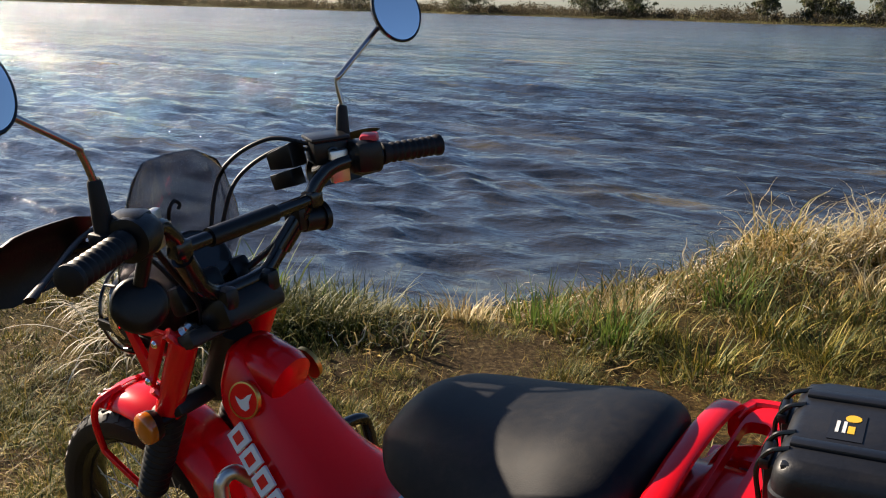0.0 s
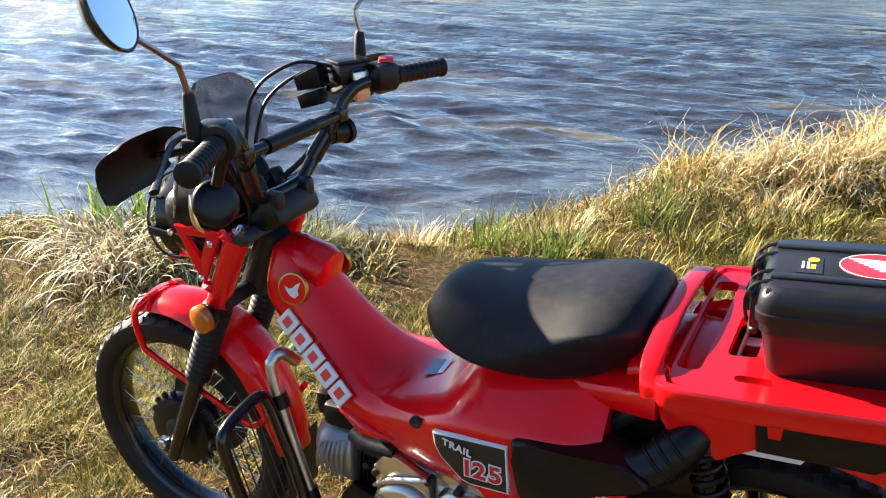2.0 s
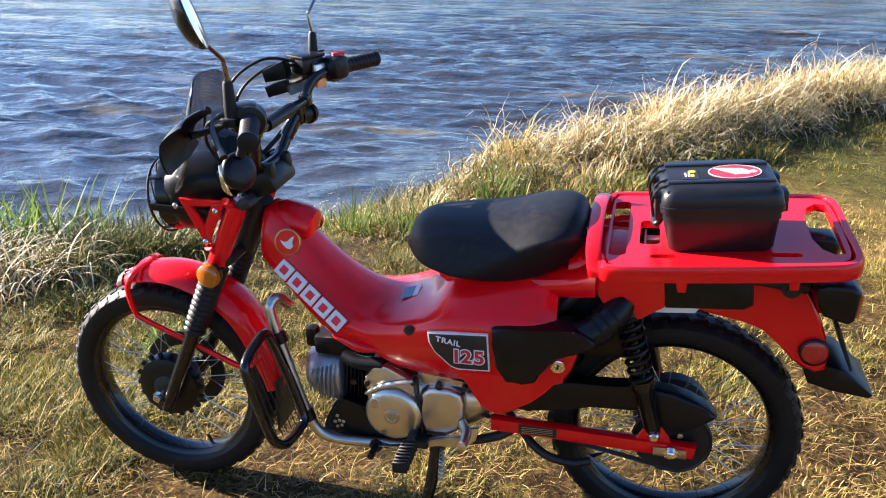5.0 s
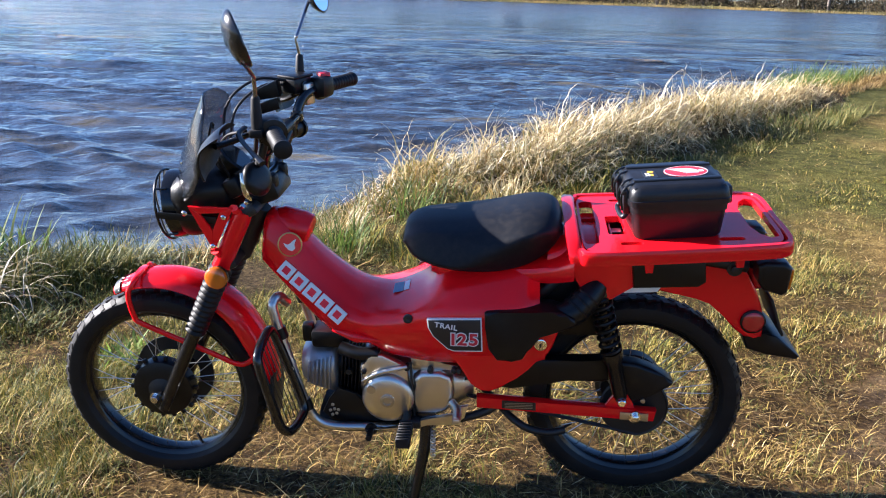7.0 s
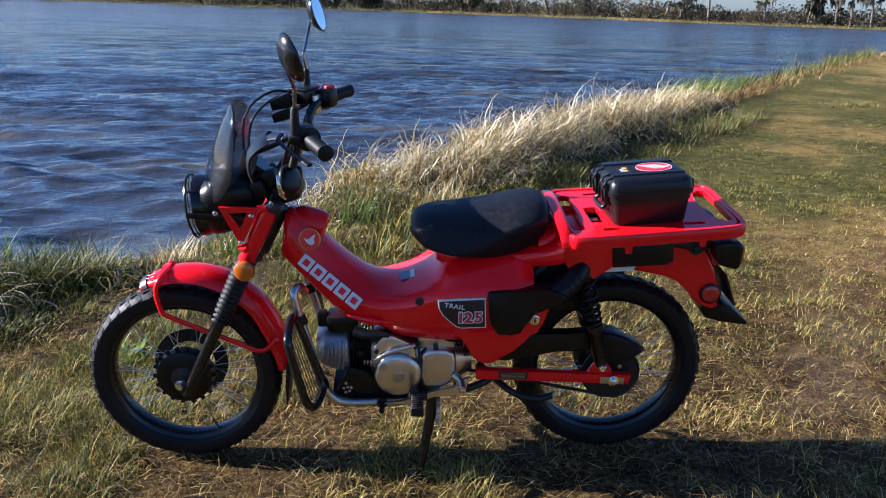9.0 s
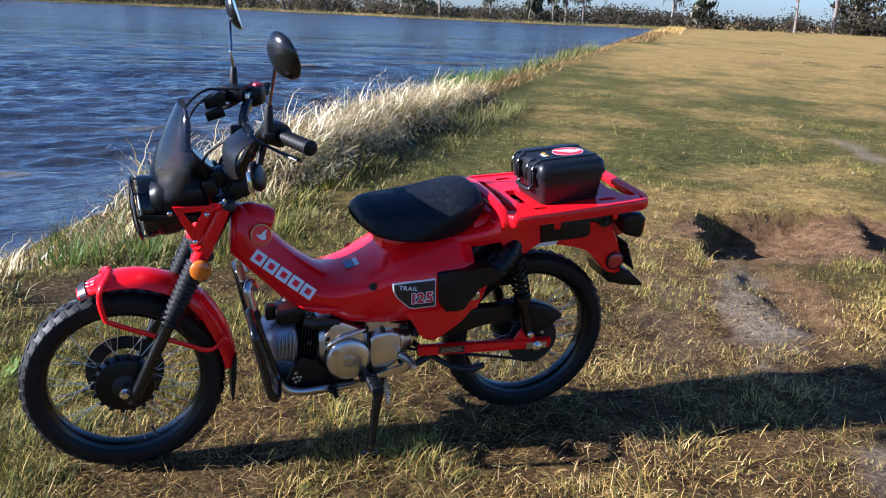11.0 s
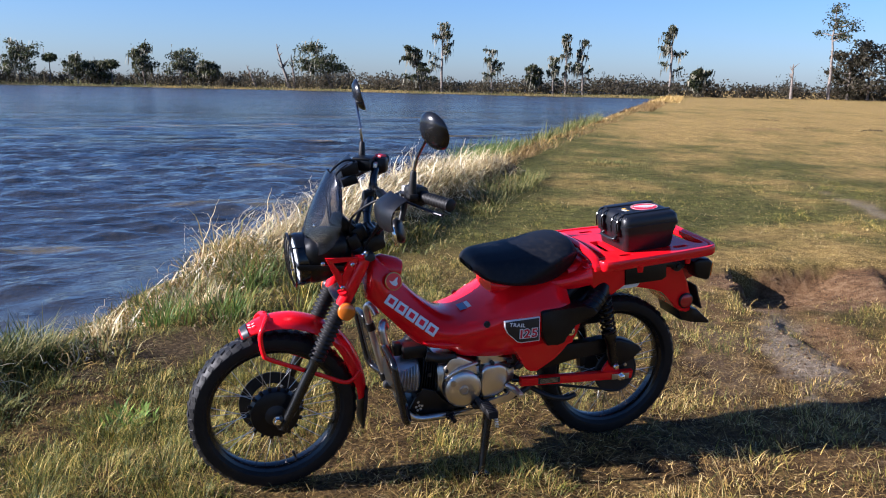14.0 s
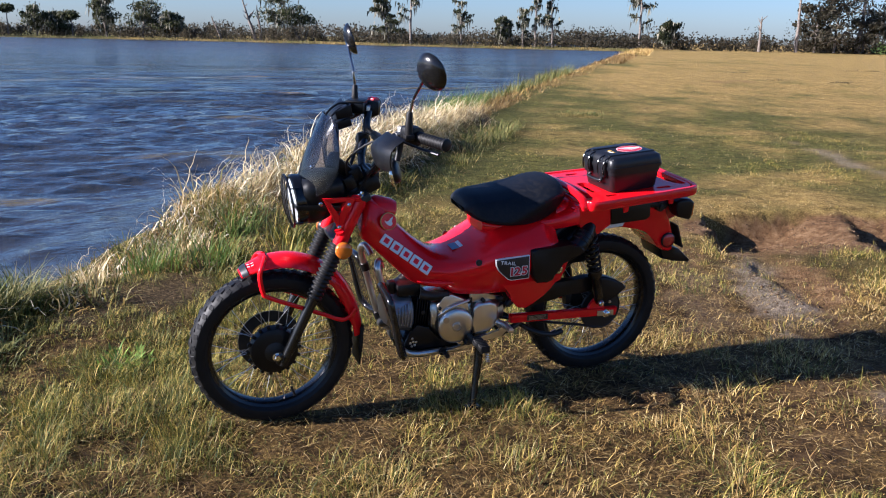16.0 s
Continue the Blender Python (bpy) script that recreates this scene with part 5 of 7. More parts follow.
tube(bm, [(x, -y, z) for x, y, z in half[::-1]] + half, 0.0130, 14, 6)
handlebar = part("handlebar", bm, GLOSS, bike, "black braced handlebar")
for s in (1, -1):
    bm = bmesh.new()
    tube(bm, [(0.279, 0.090 * s, 0.918), (0.256, 0.128 * s, 0.974)], 0.0165, 14, 1)
    part("bar_sleeve", bm, GLOSS, handlebar)
    bm = bmesh.new()
    block(bm, (0.028, 0.03, 0.028), Matrix.Translation((0.243, 0.140 * s, 0.994)), 0.006)
    part("brace_clamp", bm, GLOSS, handlebar)
bm = bmesh.new()
bar(bm, (0.243, -0.142, 0.994), (0.243, 0.142, 0.994), 0.0110, 14)
part("brace", bm, GLOSS, handlebar)
bm = bmesh.new()
bar(bm, (0.243, -0.050, 0.994), (0.243, 0.085, 0.994), 0.0150, 14)
part("brace_pad", bm, PLASTIC, handlebar)


def controls(s):
    a, b = Vector((0.190, 0.262 * s, 1.047)), Vector((0.1405, 0.377 * s, 1.0435))
    bm = bmesh.new()
    line, rr = [], []
    for k in range(41):
        line.append(a.lerp(b, k / 40))
        rr.append(0.0195 if (k < 4 or k > 36) else (0.0182 if k % 4 < 2 else 0.0160))
    rr[0] = rr[-1] = 0.014
    tube(bm, line, rr, 18, 1)
    part("grip", bm, RUBBER, bike, "ribbed black rubber grip", 50)
    way = (b - a).normalized()
    m = axis(a - way * 0.004, a - way)
    bm = bmesh.new()
    lathe(bm, [(0.017, 0.0), (0.030, 0.003), (0.032, 0.034), (0.026, 0.050), (0.014, 0.056)], m, 22)
    block(bm, (0.052, 0.056, 0.050), m @ Matrix.Translation((0.008, 0.004, 0.028)), 0.012)
    sw = part("switch_housing", bm, PLASTIC, bike)
    if s < 0:
        bm = bmesh.new()
        block(bm, (0.034, 0.030, 0.020), Matrix.Translation(a - way * 0.024) @ Matrix.Translation((-0.008, 0, 0.030)) @ Matrix.Rotation(radians(-58), 4, "Z"), 0.005)
        part("stop_switch", bm, DECAL_RED, sw, "red engine stop switch")
        bm = bmesh.new()
        block(bm, (0.060, 0.062, 0.040), Matrix.Translation((0.258, -0.205, 1.062)) @ Matrix.Rotation(radians(-32), 4, "Z"), 0.006)
        block(bm, (0.066, 0.068, 0.008), Matrix.Translation((0.258, -0.205, 1.085)) @ Matrix.Rotation(radians(-32), 4, "Z"), 0.003)
        rv = part("brake_reservoir", bm, PLASTIC, bike, "square black brake fluid reservoir")
        bm = bmesh.new()
        lathe(bm, [(0.011, 0.0), (0.011, 0.004), (0.008, 0.005), (0.006, 0.002), (0.002, 0.002)], axis((0.232, -0.190, 1.062), (0.18, -0.158, 1.062)), 18)
        part("sight_glass", bm, GLOSS, rv)
        bm = bmesh.new()
        slab(bm, [(0.352, 1.058), (0.295, 1.082), (0.288, 1.040), (0.345, 1.030)], -0.188, -0.150, 0.004)
        slab(bm, [(0.350, 1.020), (0.298, 1.036), (0.290, 1.008), (0.342, 0.994)], -0.182, -0.152, 0.003)
        part("lever_perch", bm, PLASTIC, bike, "angular black brake lever perch")
        bm = bmesh.new()
        bar(bm, (0.262, -0.130, 0.958), (0.252, -0.166, 0.956), 0.022, 20)
        bar(bm, (0.252, -0.162, 0.956), (0.250, -0.172, 0.956), 0.026, 20)
        block(bm, (0.04, 0.03, 0.045), Matrix.Translation((0.264, -0.122, 0.966)), 0.008)
        part("power_socket", bm, PLASTIC, bike)
    bm = bmesh.new()
    block(bm, (0.034, 0.014, 0.056), Matrix.Translation((0.222, 0.192 * s, 1.040)) @ Matrix.Rotation(radians(-64 * s), 4, "Z"), 0.004)
    part("switch_clamp", bm, ALLOY, bike)
    bm = bmesh.new()
    tube(bm, [(0.262, 0.235 * s, 1.055), (0.262, 0.275 * s, 1.048), (0.222, 0.340 * s, 1.035), (0.176, 0.405 * s, 1.025)], [0.008, 0.006, 0.005, 0.0075], 10, 5, flat=0.6)
    part("lever", bm, GLOSS if s < 0 else PLASTIC, bike)


both(controls)


def mirror(s, boot, bend, centre, face):
    bm = bmesh.new()
    base = Vector(boot)
    tube(bm, [base, base + Vector((0.0, 0, 0.018)), base + Vector((-0.002, 0.002 * s, 0.065)), base + Vector((-0.003, 0.003 * s, 0.070))], [0.0125, 0.0125, 0.0095, 0.007], 14, 1)
    block(bm, (0.03, 0.034, 0.018), Matrix.Translation(base + Vector((0, 0, -0.008))), 0.004)
    ob = part("mirror_boot", bm, RUBBER, bike)
    c, f = Vector(centre), Vector(face).normalized()
    bm = bmesh.new()
    top = base + Vector((-0.003, 0.003 * s, 0.066))
    tube(bm, [top, Vector(bend), Vector(bend).lerp(c, 0.12) + Vector((0, 0, 0.004)), c - f * 0.016], [0.0048] * 4, 10, 5)
    part("mirror_stem", bm, DARK_CHROME, bike, "thin dark metal mirror stem")
    m = axis(c, c + f)
    bm = bmesh.new()
    prof = [(0.006, -0.021), (0.026, -0.0185), (0.044, -0.012), (0.0550, -0.001), (0.0575, 0.006), (0.0555, 0.009), (0.0520, 0.0075)]
    lathe(bm, prof, m, 40)
    lathe(bm, [(0.007, -0.022), (0.009, -0.014)], m, 14)
    shell = part("mirror", bm, GLOSS, bike, "round black rear-view mirror", 50)
    bm = bmesh.new()
    lathe(bm, [(0.0015, 0.0088), (0.030, 0.0086), (0.0525, 0.0078), (0.0525, 0.004), (0.0015, 0.004)], m, 40)
    part("glass", bm, MIRROR, shell, "mirror glass")


mirror(1, (0.224, 0.264, 1.059), (0.217, 0.280, 1.165), (0.205, 0.401, 1.264), (-1.0, -0.42, 0.34))
mirror(-1, (0.256, -0.248, 1.062), (0.259, -0.250, 1.172), (0.231, -0.390, 1.275), (-1.0, 0.16, 0.30))


def guard(s):
    """Hand guard: a curved shell in front of lever and grip, on an arm from the bar."""
    bm = bmesh.new()
    rows = []
    for k in range(9):
        u = k / 8
        x = 0.330 + 0.012 * math.sin(u * 3.0) - 0.016 * u
        y = (0.228 + 0.150 * u) * s
        up = np.interp(u, [0, 0.2, 0.85, 1.0], [0.028, 0.040, 0.038, 0.032])
        dn = np.interp(u, [0, 0.25, 0.85, 1.0], [0.034, 0.056, 0.064, 0.056])
        ring = []
        for v in np.linspace(-1, 1, 9):
            z = 1.030 + 0.004 * u + (up if v > 0 else dn) * v
            ring.append((x - 0.022 * v * v - 0.020 * v, y - 0.004 * s * v * v, z))
        rows.append(ring)
    outer = [[bm.verts.new(q) for q in r] for r in rows]
    inner = [[bm.verts.new(Vector(q) - Vector((0.004, 0.0015 * s, 0))) for q in r] for r in rows]
    for a in range(8):
        for b in range(8):
            bm.faces.new((outer[a][b], outer[a + 1][b], outer[a + 1][b + 1], outer[a][b + 1]))
            bm.faces.new((inner[a][b], inner[a][b + 1], inner[a + 1][b + 1], inner[a + 1][b]))
    edge = [(0, b) for b in range(9)] + [(a, 8) for a in range(1, 9)] + [(8, b) for b in range(7, -1, -1)] + [(a, 0) for a in range(7, 0, -1)]
    for (a, b), (c, d) in zip(edge, edge[1:] + edge[:1]):
        bm.faces.new((outer[a][b], outer[c][d], inner[c][d], inner[a][b]))
    g = part("hand_guard", bm, PLASTIC, bike, "black plastic hand guard", 50)
    bm = bmesh.new()
    tube(bm, [(0.250, 0.205 * s, 1.040), (0.290, 0.212 * s, 1.022), (0.326, 0.250 * s, 1.016)], 0.010, 10, 4, flat=0.7)
    part("guard_arm", bm, PLASTIC, g)


both(guard)

# headlamp with its wire guard
HL = Matrix.Translation((0.522, 0, 0.804)) @ Matrix.Rotation(radians(96), 4, "Y")
bm = bmesh.new()
lathe(bm, [(0.02, -0.115), (0.05, -0.105), (0.072, -0.07), (0.082, -0.02), (0.086, 0.0), (0.086, 0.014), (0.080, 0.018), (0.076, 0.012)], HL, 40)
hl = part("headlamp", bm, GLOSS, bike, "round black headlamp")
bm = bmesh.new()
lathe(bm, [(0.002, 0.026), (0.03, 0.024), (0.055, 0.019), (0.076, 0.012), (0.076, 0.006), (0.002, 0.006)], HL, 40)
part("lens", bm, CLEAR, hl, "clear lamp glass")
bm = bmesh.new()
ring = [HL @ Vector((0.088 * math.cos(a), 0.088 * math.sin(a), 0.030)) for a in np.linspace(0, 2 * math.pi, 32, endpoint=False)]
tube(bm, ring, 0.0035, 8, 1, True)
for u in (-0.045, -0.015, 0.015, 0.045):
    e = math.sqrt(0.088 ** 2 - u * u)
    tube(bm, [HL @ Vector((-e, u, 0.030)), HL @ Vector((-e * 0.5, u, 0.040)), HL @ Vector((e * 0.5, u, 0.040)), HL @ Vector((e, u, 0.030))], 0.0025, 8, 3)
for a in (0.8, 2.3, 3.9, 5.4):
    bar(bm, HL @ Vector((0.088 * math.cos(a), 0.088 * math.sin(a), 0.030)), HL @ Vector((0.087 * math.cos(a), 0.087 * math.sin(a), 0.0)), 0.003, 8)
part("lamp_guard", bm, GLOSS, hl, "black wire lamp guard")
# black cowl, meter and the box behind the lamp
bm = bmesh.new()
hull(bm, [(0.515, 0.880, 0.045, 0.850, 0.085, 0.740, 0.06), (0.490, 0.895, 0.055, 0.855, 0.098, 0.725, 0.07), (0.44, 0.90, 0.06, 0.86, 0.098, 0.735, 0.07), (0.39, 0.893, 0.055, 0.86, 0.085, 0.77, 0.06), (0.365, 0.88, 0.04, 0.86, 0.06, 0.80, 0.05)])
part("lamp_cowl", bm, PLASTIC, bike, "black lamp cowl")
bm = bmesh.new()
lathe(bm, [(0.040, -0.03), (0.050, -0.005), (0.050, 0.008), (0.046, 0.010), (0.003, 0.010)], Matrix.Translation((0.372, 0.0, 0.918)) @ Matrix.Rotation(radians(-42), 4, "Y"), 32)
meter = part("meter", bm, PLASTIC, bike, "round instrument with a dark face")
bm = bmesh.new()
lathe(bm, [(0.043, 0.0102), (0.043, 0.0116), (0.003, 0.0116)], Matrix.Translation((0.372, 0.0, 0.918)) @ Matrix.Rotation(radians(-42), 4, "Y"), 32)
part("dial", bm, mat("dial_glass", (0.02, 0.022, 0.024), 0.06), meter)
# small smoked windscreen
bm = bmesh.new()
rows = []
for k in range(13):
    u = k / 12
    half_w = np.interp(u, [0, 0.12, 0.35, 0.6, 0.85, 0.95, 1.0], [0.080, 0.118, 0.132, 0.120, 0.096, 0.080, 0.052])
    x, z = 0.528 - 0.100 * u + 0.012 * math.sin(u * 3.1), 0.835 + 0.250 * u
    rows.append([(x - 0.55 * (half_w * v) ** 2 / 0.11, half_w * v, z - 0.10 * abs(half_w * v) * (1 - u)) for v in np.linspace(-1, 1, 13)])
fr = [[bm.verts.new(q) for q in r] for r in rows]
bk = [[bm.verts.new(Vector(q) + Vector((-0.003, 0, -0.001))) for q in r] for r in rows]
for a in range(12):
    for b in range(12):
        bm.faces.new((fr[a][b], fr[a][b + 1], fr[a + 1][b + 1], fr[a + 1][b]))
        bm.faces.new((bk[a][b], bk[a + 1][b], bk[a + 1][b + 1], bk[a][b + 1]))
edge = [(0, b) for b in range(13)] + [(a, 12) for a in range(1, 13)] + [(12, b) for b in range(11, -1, -1)] + [(a, 0) for a in range(11, 0, -1)]
for (a, b), (c, d) in zip(edge, edge[1:] + edge[:1]):
    bm.faces.new((fr[a][b], bk[a][b], bk[c][d], fr[c][d]))
ws = part("windscreen", bm, SMOKE, bike, "small smoked windscreen", 60)
for y in (-0.055, 0.055):
    for z in (0.868, 0.925):
        bm = bmesh.new()
        lathe(bm, [(0.006, -0.004), (0.006, 0.004), (0.002, 0.006)], Matrix.Translation((0.528 - 0.4 * (z - 0.835) - 0.010, y, z)) @ Matrix.Rotation(radians(80), 4, "Y"), 12)
        part("screw", bm, CHROME, ws)
bm = bmesh.new()
tube(bm, [(0.430, 0.012, 0.955), (0.424, 0.012, 0.985), (0.420, 0.010, 1.000), (0.420, 0.0, 1.008), (0.420, -0.010, 1.000), (0.421, -0.006, 0.992)], 0.0032, 8, 5)
part("screen_hook", bm, PLASTIC, ws, "small black hook")
bm = bmesh.new()
lathe(bm, [(0.010, -0.018), (0.030, -0.015), (0.038, -0.008), (0.040, 0.0), (0.036, 0.007), (0.024, 0.011), (0.004, 0.012)], Matrix.Translation((0.250, 0.215, 0.935)) @ Matrix.Rotation(radians(-70), 4, "Y") @ Matrix.Rotation(radians(-25), 4, "X"), 28)
bar(bm, (0.245, 0.212, 0.965), (0.226, 0.200, 1.030), 0.010, 10)
part("horn", bm, PLASTIC, bike, "round black horn below the switch", 50)
# the highlight on the horn's edge, added as a chrome strip
bm = bmesh.new()
tube(bm, [(0.278, 0.240, 0.955), (0.274, 0.246, 0.930), (0.270, 0.246, 0.908), (0.262, 0.240, 0.892)], [0.0035, 0.006, 0.007, 0.003], 8, 5, flat=0.5)
part("horn_glint_strip", bm, CHROME, bike, "chrome strip added for the highlight on the horn's edge")
bm = bmesh.new()
for s in (1, -1):
    slab(bm, [(0.545, 0.812), (0.400, 0.800), (0.400, 0.782), (0.545, 0.796)], 0.094 * s, 0.100 * s, 0.001)
bar(bm, (0.543, -0.097, 0.804), (0.543, 0.097, 0.804), 0.005, 8)
part("lamp_bracket", bm, PLASTIC, bike)
bm = bmesh.new()
for x, y, z, w in ((0.335, 0.03, 0.885, 0.05), (0.345, -0.045, 0.88, 0.045), (0.36, 0.06, 0.865, 0.04), (0.315, -0.085, 0.865, 0.03)):
    block(bm, (w, w * 0.9, 0.05), Matrix.Translation((x, y, z)) @ Matrix.Rotation(radians(24), 4, "Y"), 0.010)
part("wiring_cover", bm, PLASTIC, bike, "black covers round the steering head")
# cables
for pts, r in (([(0.275, -0.185, 1.075), (0.345, -0.15, 1.085), (0.410, -0.10, 1.035), (0.415, -0.06, 0.93), (0.40, -0.03, 0.84)], 0.0038), ([(0.272, -0.195, 1.062), (0.335, -0.165, 1.065), (0.395, -0.115, 1.015), (0.405, -0.07, 0.92), (0.39, -0.02, 0.83)], 0.0038),
               ([(0.262, 0.225, 1.045), (0.325, 0.18, 1.02), (0.375, 0.10, 0.95), (0.36, 0.04, 0.86)], 0.0036), ([(0.27, -0.13, 0.97), (0.30, -0.10, 0.92), (0.33, -0.05, 0.88), (0.35, 0.0, 0.82)], 0.006),
               ([(0.25, 0.19, 1.03), (0.28, 0.13, 0.95), (0.31, 0.07, 0.87), (0.34, 0.05, 0.80)], 0.005)):
    bm = bmesh.new()
    tube(bm, pts, r, 8, 8)
    part("cable", bm, RUBBER, bike)

# front mudguard: a curved shell over the tyre, on a tube stay
def mudguard(name, centre, radius, a0, a1, widths, depth, material, label, n=40, thick=0.003, flare=None):
    bm = bmesh.new()
    outer, inner = [], []
    for k in range(n + 1):
        u = k / n
        a = radians(a0 + (a1 - a0) * u)
        w = np.interp(u, np.linspace(0, 1, len(widths)), widths)
        d = np.interp(u, np.linspace(0, 1, len(depth)), depth)
        rad_ = radius if flare is None else np.interp(u, np.linspace(0, 1, len(flare)), flare)
        row_o, row_i = [], []
        for v in np.linspace(-1, 1, 13):
            y = w * math.sin(v * 1.45) / math.sin(1.45)
            r = rad_ - d * (1 - math.cos(v * 1.45))
            for row, rr in ((row_o, r), (row_i, r - thick)):
                row.append(Vector((centre[0] + rr * math.cos(a), y * (1 if row is row_o else 0.96), centre[2] + rr * math.sin(a))))
        outer.append([bm.verts.new(q) for q in row_o])
        inner.append([bm.verts.new(q) for q in row_i])
    m = 12
    for a in range(n):
        for b in range(m):
            bm.faces.new((outer[a][b], outer[a + 1][b], outer[a + 1][b + 1], outer[a][b + 1]))
            bm.faces.new((inner[a][b], inner[a][b + 1], inner[a + 1][b + 1], inner[a + 1][b]))
    edge = [(0, b) for b in range(m + 1)] + [(a, m) for a in range(1, n + 1)] + [(n, b) for b in range(m - 1, -1, -1)] + [(a, 0) for a in range(n - 1, 0, -1)]
    for (a, b), (c, d) in zip(edge, edge[1:] + edge[:1]):
        bm.faces.new((outer[a][b], outer[c][d], inner[c][d], inner[a][b]))
    return part(name, bm, material, bike, label, 60)


fm = mudguard("front_mudguard", (0.600, 0, 0.286), 0.340, 66, 176, [0.035, 0.058, 0.062, 0.064, 0.064, 0.062, 0.058, 0.050], [0.020, 0.032, 0.038, 0.045, 0.050, 0.055, 0.05, 0.04], RED, "glossy red front mudguard", flare=[0.318, 0.336, 0.340, 0.338, 0.328, 0.312, 0.298, 0.290])
bm = bmesh.new()
slab(bm, [(0.325, 0.33), (0.332, 0.26), (0.334, 0.19), (0.330, 0.19), (0.318, 0.27), (0.314, 0.34)], -0.05, 0.05, 0.001)
part("mud_flap", bm, RUBBER, fm, "black rubber mud flap")
for s in (1, -1):
    bm = bmesh.new()
    y = 0.070 * s
    tube(bm, [(0.640, 0.020 * s, 0.622), (0.655, 0.058 * s, 0.608), (0.668, y, 0.575), (0.660, y, 0.515), (0.640, y, 0.495), (0.540, y, 0.448), (0.460, y, 0.411), (0.402, y, 0.384), (0.372, y * 0.95, 0.388), (0.345, y * 0.9, 0.415)], 0.0085, 10, 5, flat=0.8)
    part("mudguard_stay", bm, RED, fm, "red tube stay of the mudguard")
mudguard("mudguard_band", (0.600, 0, 0.286), 0.341, 80, 83.5, [0.0635, 0.0635], [0.034, 0.034], RED, "", 3, 0.002, [0.3425, 0.3428])
tip = mudguard("mudguard_decal", (0.600, 0, 0.286), 0.34, 67.0, 71.0, [0.038, 0.046], [0.024, 0.028], DECAL_BLACK, "", 4, 0.001, [0.3228, 0.3285])
for ob in (bpy.data.objects["mudguard_band"], tip):
    ob.parent = fm
bm = bmesh.new()
for y, t in ((0.020, 0.3), (0.020, -0.3), (0.034, 0.3), (0.034, -0.3)):
    a = radians(74.0 + (1.2 if t > 0 else -1.2))
    block(bm, (0.010, 0.004, 0.0012), Matrix.Translation((0.600 + 0.3305 * math.cos(a), y, 0.286 + 0.3305 * math.sin(a) - 0.25 * (y - 0.02))) @ Matrix.Rotation(radians(14), 4, "Y") @ Matrix.Rotation(t * 2, 4, "Z"), 0)
part("white_mark", bm, WHITE, fm)

# red body: steering-head cover, leg shield, step-through spine and side covers in one pressing
bm = bmesh.new()
loft(bm, [(0.314, 0.010, 0.702, 0.028, 0.698, 0.044, 0.688, 0.045, 0.672, 0.030, 0.655), (0.297, 0.014, 0.788, 0.040, 0.782, 0.062, 0.735, 0.066, 0.690, 0.045, 0.640), (0.250, 0.016, 0.778, 0.046, 0.768, 0.070, 0.700, 0.080, 0.655, 0.060, 0.592),
          (0.200, 0.018, 0.718, 0.050, 0.706, 0.078, 0.650, 0.094, 0.605, 0.075, 0.541), (0.150, 0.018, 0.664, 0.052, 0.655, 0.086, 0.606, 0.110, 0.565, 0.085, 0.494), (0.100, 0.018, 0.622, 0.054, 0.614, 0.096, 0.580, 0.126, 0.545, 0.095, 0.471), (0.050, 0.020, 0.591, 0.058, 0.585, 0.114, 0.566, 0.141, 0.535, 0.100, 0.462),
          (0.000, 0.020, 0.582, 0.064, 0.578, 0.136, 0.567, 0.153, 0.530, 0.105, 0.434), (-0.050, 0.022, 0.597, 0.070, 0.593, 0.154, 0.577, 0.168, 0.535, 0.110, 0.424), (-0.100, 0.024, 0.626, 0.078, 0.620, 0.174, 0.597, 0.184, 0.545, 0.120, 0.420), (-0.160, 0.026, 0.682, 0.086, 0.676, 0.188, 0.612, 0.195, 0.550, 0.128, 0.420),
          (-0.250, 0.026, 0.700, 0.092, 0.696, 0.190, 0.616, 0.198, 0.550, 0.132, 0.424), (-0.330, 0.026, 0.700, 0.092, 0.696, 0.184, 0.614, 0.190, 0.550, 0.132, 0.452), (-0.378, 0.024, 0.690, 0.086, 0.686, 0.160, 0.608, 0.162, 0.565, 0.127, 0.520)], 5)
body = part("body_cover", bm, RED, bike, "glossy red leg shield and side covers", 50)
bm = bmesh.new()
tube(bm, [(0.275, 0, 0.752), (0.265, 0, 0.752), (0.215, 0, 0.737), (0.200, 0, 0.731), (0.193, 0, 0.728)], [0.040, 0.047, 0.047, 0.043, 0.030], 28, 1)
part("spine_hump", bm, RED, body)
